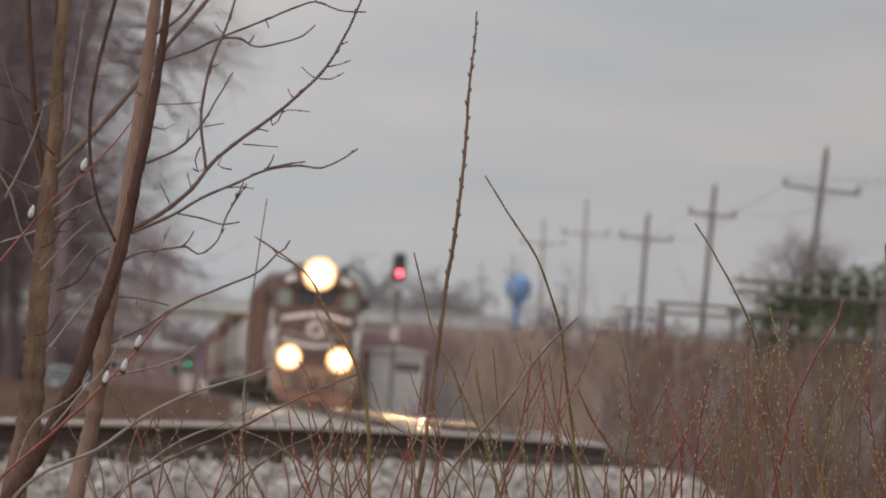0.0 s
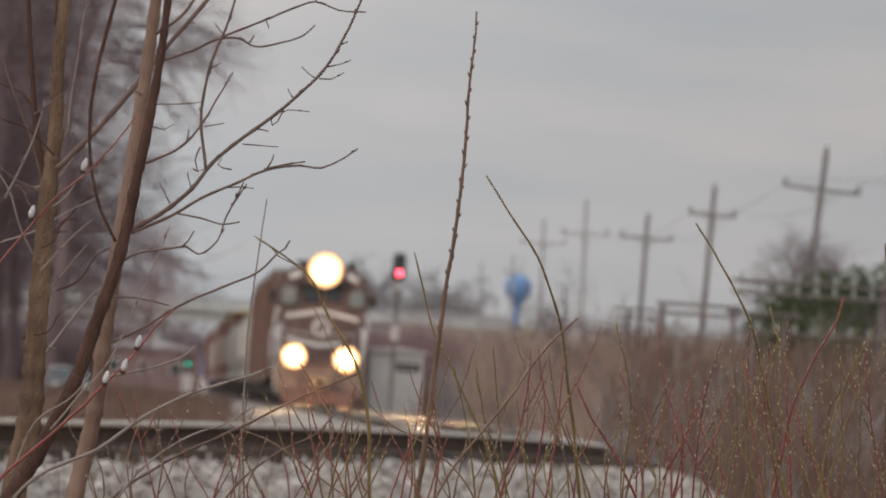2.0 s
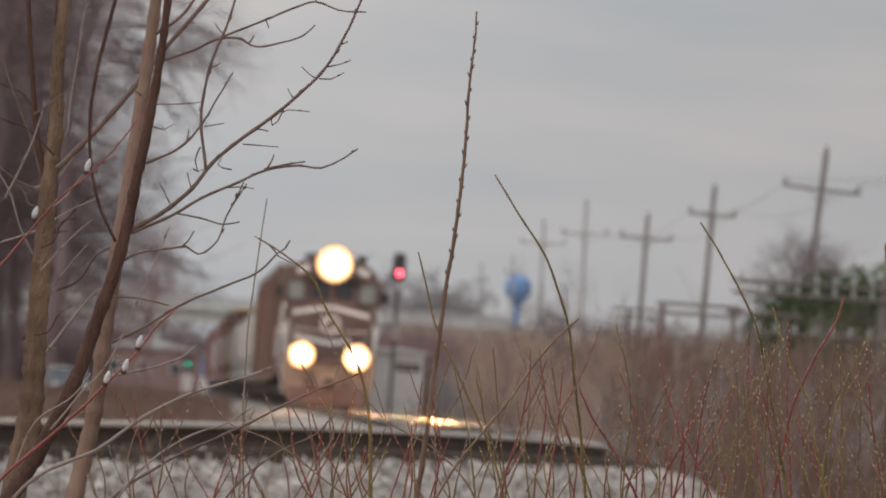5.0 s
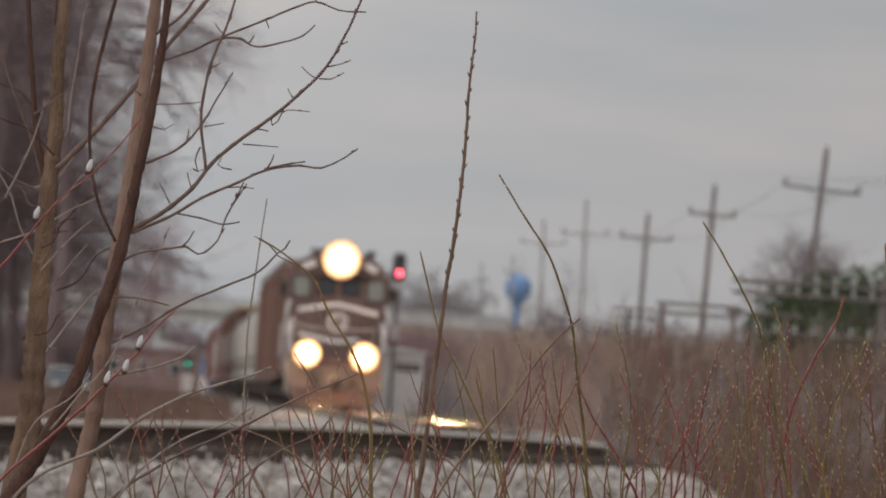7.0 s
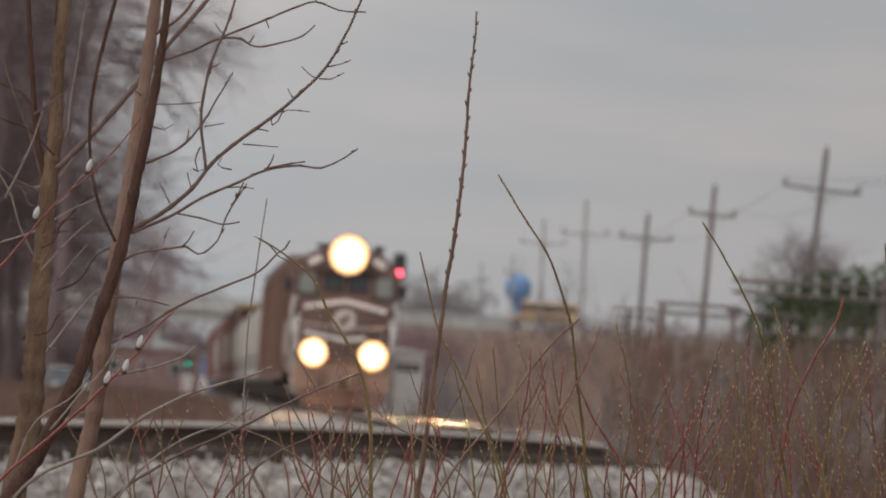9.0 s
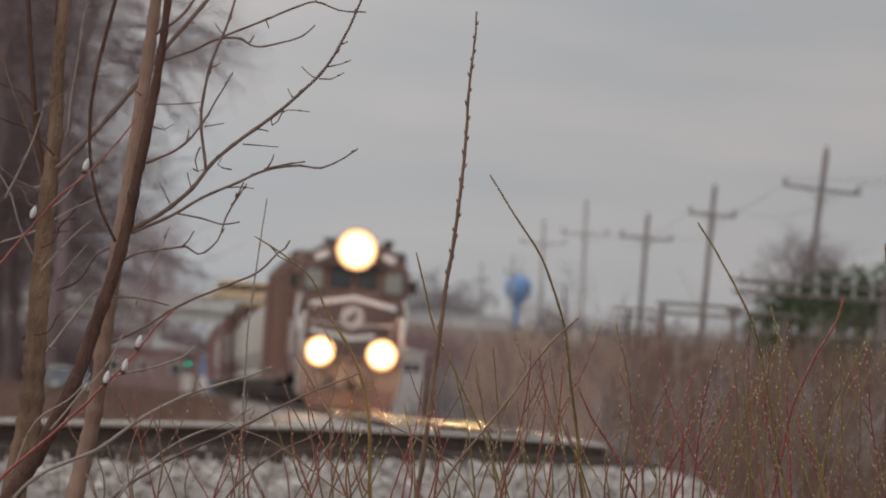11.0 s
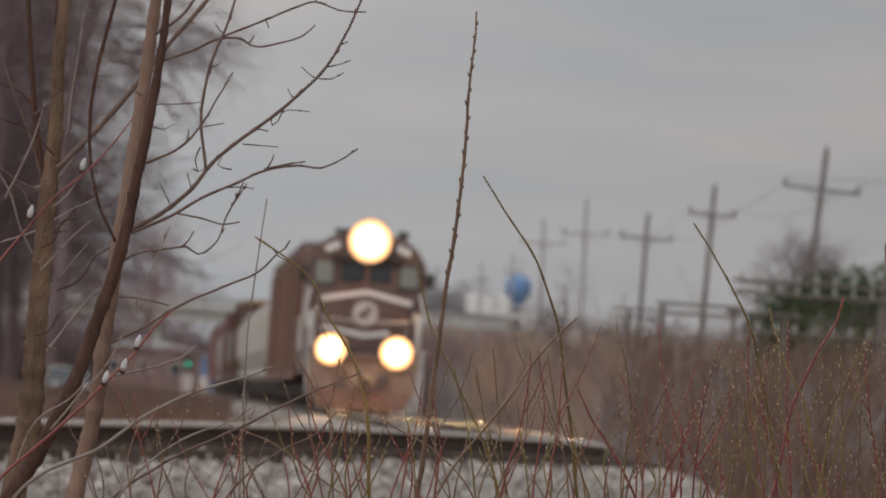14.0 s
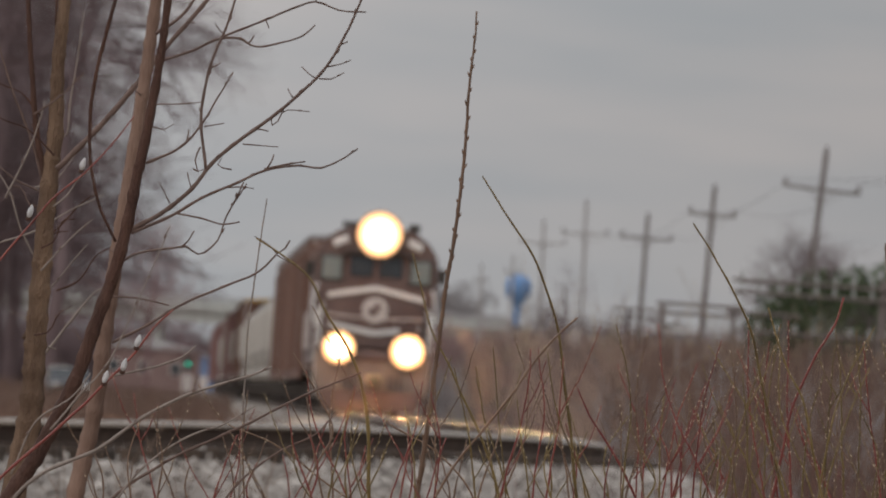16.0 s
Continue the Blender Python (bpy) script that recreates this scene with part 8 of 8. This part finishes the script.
shoot((-0.473, 17.64, -1.204), [(0.0, 0.0, 0.0, 0.006), (0.046, -0.023, 1.314, 0.005), (0.058, -0.024, 1.38, 0.0041), (0.075, -0.025, 1.447, 0.0031), (0.096, -0.026, 1.516, 0.0022)], M_RED, 196, 0.0, "slender red dogwood shoot with small buds", 0.024, [[(0.058, -0.024, 1.38, 0.0026), (0.098, -0.025, 1.466, 0.0021), (0.127, -0.027, 1.569, 0.0016)], [(0.058, -0.024, 1.38, 0.0026), (0.006, -0.025, 1.459, 0.0021), (-0.037, -0.027, 1.558, 0.0016)]])
shoot((-0.376, 16.95, -1.204), [(0.0, 0.0, 0.0, 0.0043), (0.005, -0.023, 1.328, 0.0038), (0.013, -0.024, 1.397, 0.0032), (0.024, -0.025, 1.465, 0.0027), (0.022, -0.026, 1.536, 0.0021)], M_RED, 197, 0.072, "slender red dogwood shoot with small buds", 0.018)
shoot((-0.195, 15.97, -1.2), [(0.0, 0.0, 0.0, 0.0037), (-0.128, -0.023, 1.342, 0.0032), (-0.136, -0.024, 1.4, 0.0028), (-0.147, -0.025, 1.458, 0.0024), (-0.166, -0.026, 1.517, 0.002)], M_BROWN, 198, 0.0, "thin brown shoot with small buds", 0.09, [[(-0.136, -0.024, 1.4, 0.0024), (-0.111, -0.025, 1.454, 0.0019), (-0.092, -0.026, 1.521, 0.0015)]])
shoot((-0.215, 16.21, -1.2), [(0.0, 0.0, 0.0, 0.0047), (-0.106, -0.023, 1.338, 0.004), (-0.114, -0.025, 1.424, 0.0034), (-0.123, -0.026, 1.509, 0.0027), (-0.121, -0.028, 1.598, 0.002)], M_BROWN, 199, 0.0, "thin brown shoot with small buds", 0.018)
shoot((-0.107, 16.84, -1.202), [(0.0, 0.0, 0.0, 0.0057), (-0.201, -0.023, 1.332, 0.0048), (-0.214, -0.024, 1.377, 0.0039), (-0.226, -0.025, 1.422, 0.003), (-0.208, -0.025, 1.471, 0.0021)], M_RED, 200, 0.18, "slender red dogwood shoot with small buds", 0.018)
shoot((0.03, 15.35, -1.204), [(0.0, 0.0, 0.0, 0.0036), (-0.273, -0.024, 1.36, 0.0032), (-0.299, -0.025, 1.418, 0.0027), (-0.333, -0.026, 1.476, 0.0023), (-0.372, -0.027, 1.534, 0.0019)], M_BROWN, 201, 0.0, "thin brown shoot with small buds", 0.018, [[(-0.299, -0.025, 1.418, 0.0023), (-0.327, -0.025, 1.461, 0.0019), (-0.35, -0.026, 1.514, 0.0014)]])
shoot((-0.172, 17.85, -1.202), [(0.0, 0.0, 0.0, 0.0044), (-0.092, -0.023, 1.32, 0.0039), (-0.096, -0.023, 1.372, 0.0033), (-0.101, -0.024, 1.425, 0.0028), (-0.116, -0.025, 1.478, 0.0022)], M_RED, 202, 0.0, "slender red dogwood shoot with small buds", 0.018, [[(-0.096, -0.023, 1.372, 0.0027), (-0.058, -0.025, 1.455, 0.0022), (-0.03, -0.027, 1.554, 0.0017)]])
shoot((-0.231, 15.59, -1.204), [(0.0, 0.0, 0.0, 0.0054), (0.022, -0.024, 1.359, 0.0045), (0.032, -0.025, 1.416, 0.0037), (0.043, -0.026, 1.473, 0.0028), (0.025, -0.026, 1.531, 0.0019)], M_RED, 203, 0.144, "slender red dogwood shoot with small buds", 0.09, [[(0.043, -0.026, 1.473, 0.0023), (0.075, -0.027, 1.542, 0.0019), (0.098, -0.028, 1.624, 0.0015)]])
shoot((0.06, 14.799, -1.2), [(0.0, 0.0, 0.0, 0.0053), (-0.225, -0.023, 1.37, 0.0044), (-0.249, -0.024, 1.437, 0.0035), (-0.278, -0.025, 1.505, 0.0027), (-0.296, -0.026, 1.576, 0.0018)], M_RED, 204, 0.0, "slender red dogwood shoot with small buds", 0.024)
shoot((0.013, 15.67, -1.2), [(0.0, 0.0, 0.0, 0.005), (-0.173, -0.024, 1.357, 0.0042), (-0.191, -0.025, 1.435, 0.0035), (-0.212, -0.026, 1.513, 0.0027), (-0.225, -0.028, 1.593, 0.0019)], M_BROWN, 205, 0.0, "thin brown shoot with small buds", 0.09, [[(-0.212, -0.026, 1.513, 0.0023), (-0.252, -0.027, 1.572, 0.0019), (-0.284, -0.029, 1.646, 0.0015)]])
catkin_twig((-0.881, 15.53, -1.204), [(0.0, 0.0, 0.0, 0.0077), (0.025, -0.015, 0.879, 0.0073), (0.056, -0.022, 1.269, 0.0068), (0.116, -0.024, 1.379, 0.0063), (0.152, -0.025, 1.425, 0.0058), (0.243, -0.026, 1.514, 0.0053), (0.301, -0.027, 1.576, 0.0048), (0.32, -0.028, 1.599, 0.0044), (0.373, -0.029, 1.659, 0.0039), (0.399, -0.029, 1.7, 0.0034), (0.429, -0.03, 1.733, 0.0029)], 206, 0.1, [(0.319, -0.048, 1.609), (0.349, -0.048, 1.632), (0.37, -0.049, 1.674)])
catkin_twig((-0.881, 15.53, -1.204), [(0.0, 0.0, 0.0, 0.0048), (0.025, -0.015, 0.879, 0.0046), (0.036, -0.027, 1.558, 0.0043), (0.072, -0.03, 1.735, 0.004), (0.126, -0.031, 1.797, 0.0038), (0.17, -0.032, 1.856, 0.0035), (0.215, -0.033, 1.914, 0.0032), (0.26, -0.034, 1.956, 0.003), (0.296, -0.034, 1.998, 0.0027), (0.338, -0.035, 2.059, 0.0024)], 207, 0.3, [(0.172, -0.052, 1.882), (0.256, -0.054, 1.969)])


# ---- what moves ----
def motions():
    times = [0.0, 2.0, 4.0, 6.0, 8.0, 10.0, 12.0, 14.0, 16.0]
    turn = math.degrees(math.atan(SLOPE))
    for car, behind in TRAIN:
        rows = []
        for t in times:
            y = 321.6 - 5.34 * t + behind
            c = centre(y)
            rows.append((t, pose(c[0], c[1], c[2], 0, 0, turn)))
        walk(car, rows)
    for v, x0, speed, lane, face in ((BUS, 164.09, -16.9, 9.0, 0), (TRUCK, -286.41, 20.9, 3.0, 0), (CAR_A, 19.34, 19.0, 3.0, 0), (CAR_B, -303.92, 20.6, 3.0, 0)):
        walk(v, [(t, pose(x0 + speed * t, 1000 + lane, DECK + 0.09, 0, 0, face)) for t in times])
    gust = [(0.0, 0.03), (1.0, 0.05), (2.0, 0.12), (3.0, 0.1), (3.5, 0.42), (4.0, 0.62), (5.0, 0.7), (6.3, 0.8), (7.0, 0.98), (7.5, 1.15), (8.0, 0.85), (8.5, 0.72), (9.0, 0.92),
            (10.0, 0.6), (11.5, 0.28), (12.0, 0.14), (13.0, 0.0), (14.0, -0.1), (15.0, -0.05), (16.0, -0.16)]
    for ob, sway in SWAYING:
        home = ob.matrix_world.copy()
        walk(ob, [(t, home @ pose(0, 0, 0, 0, sway * g, 0)) for t, g in gust])


motions()
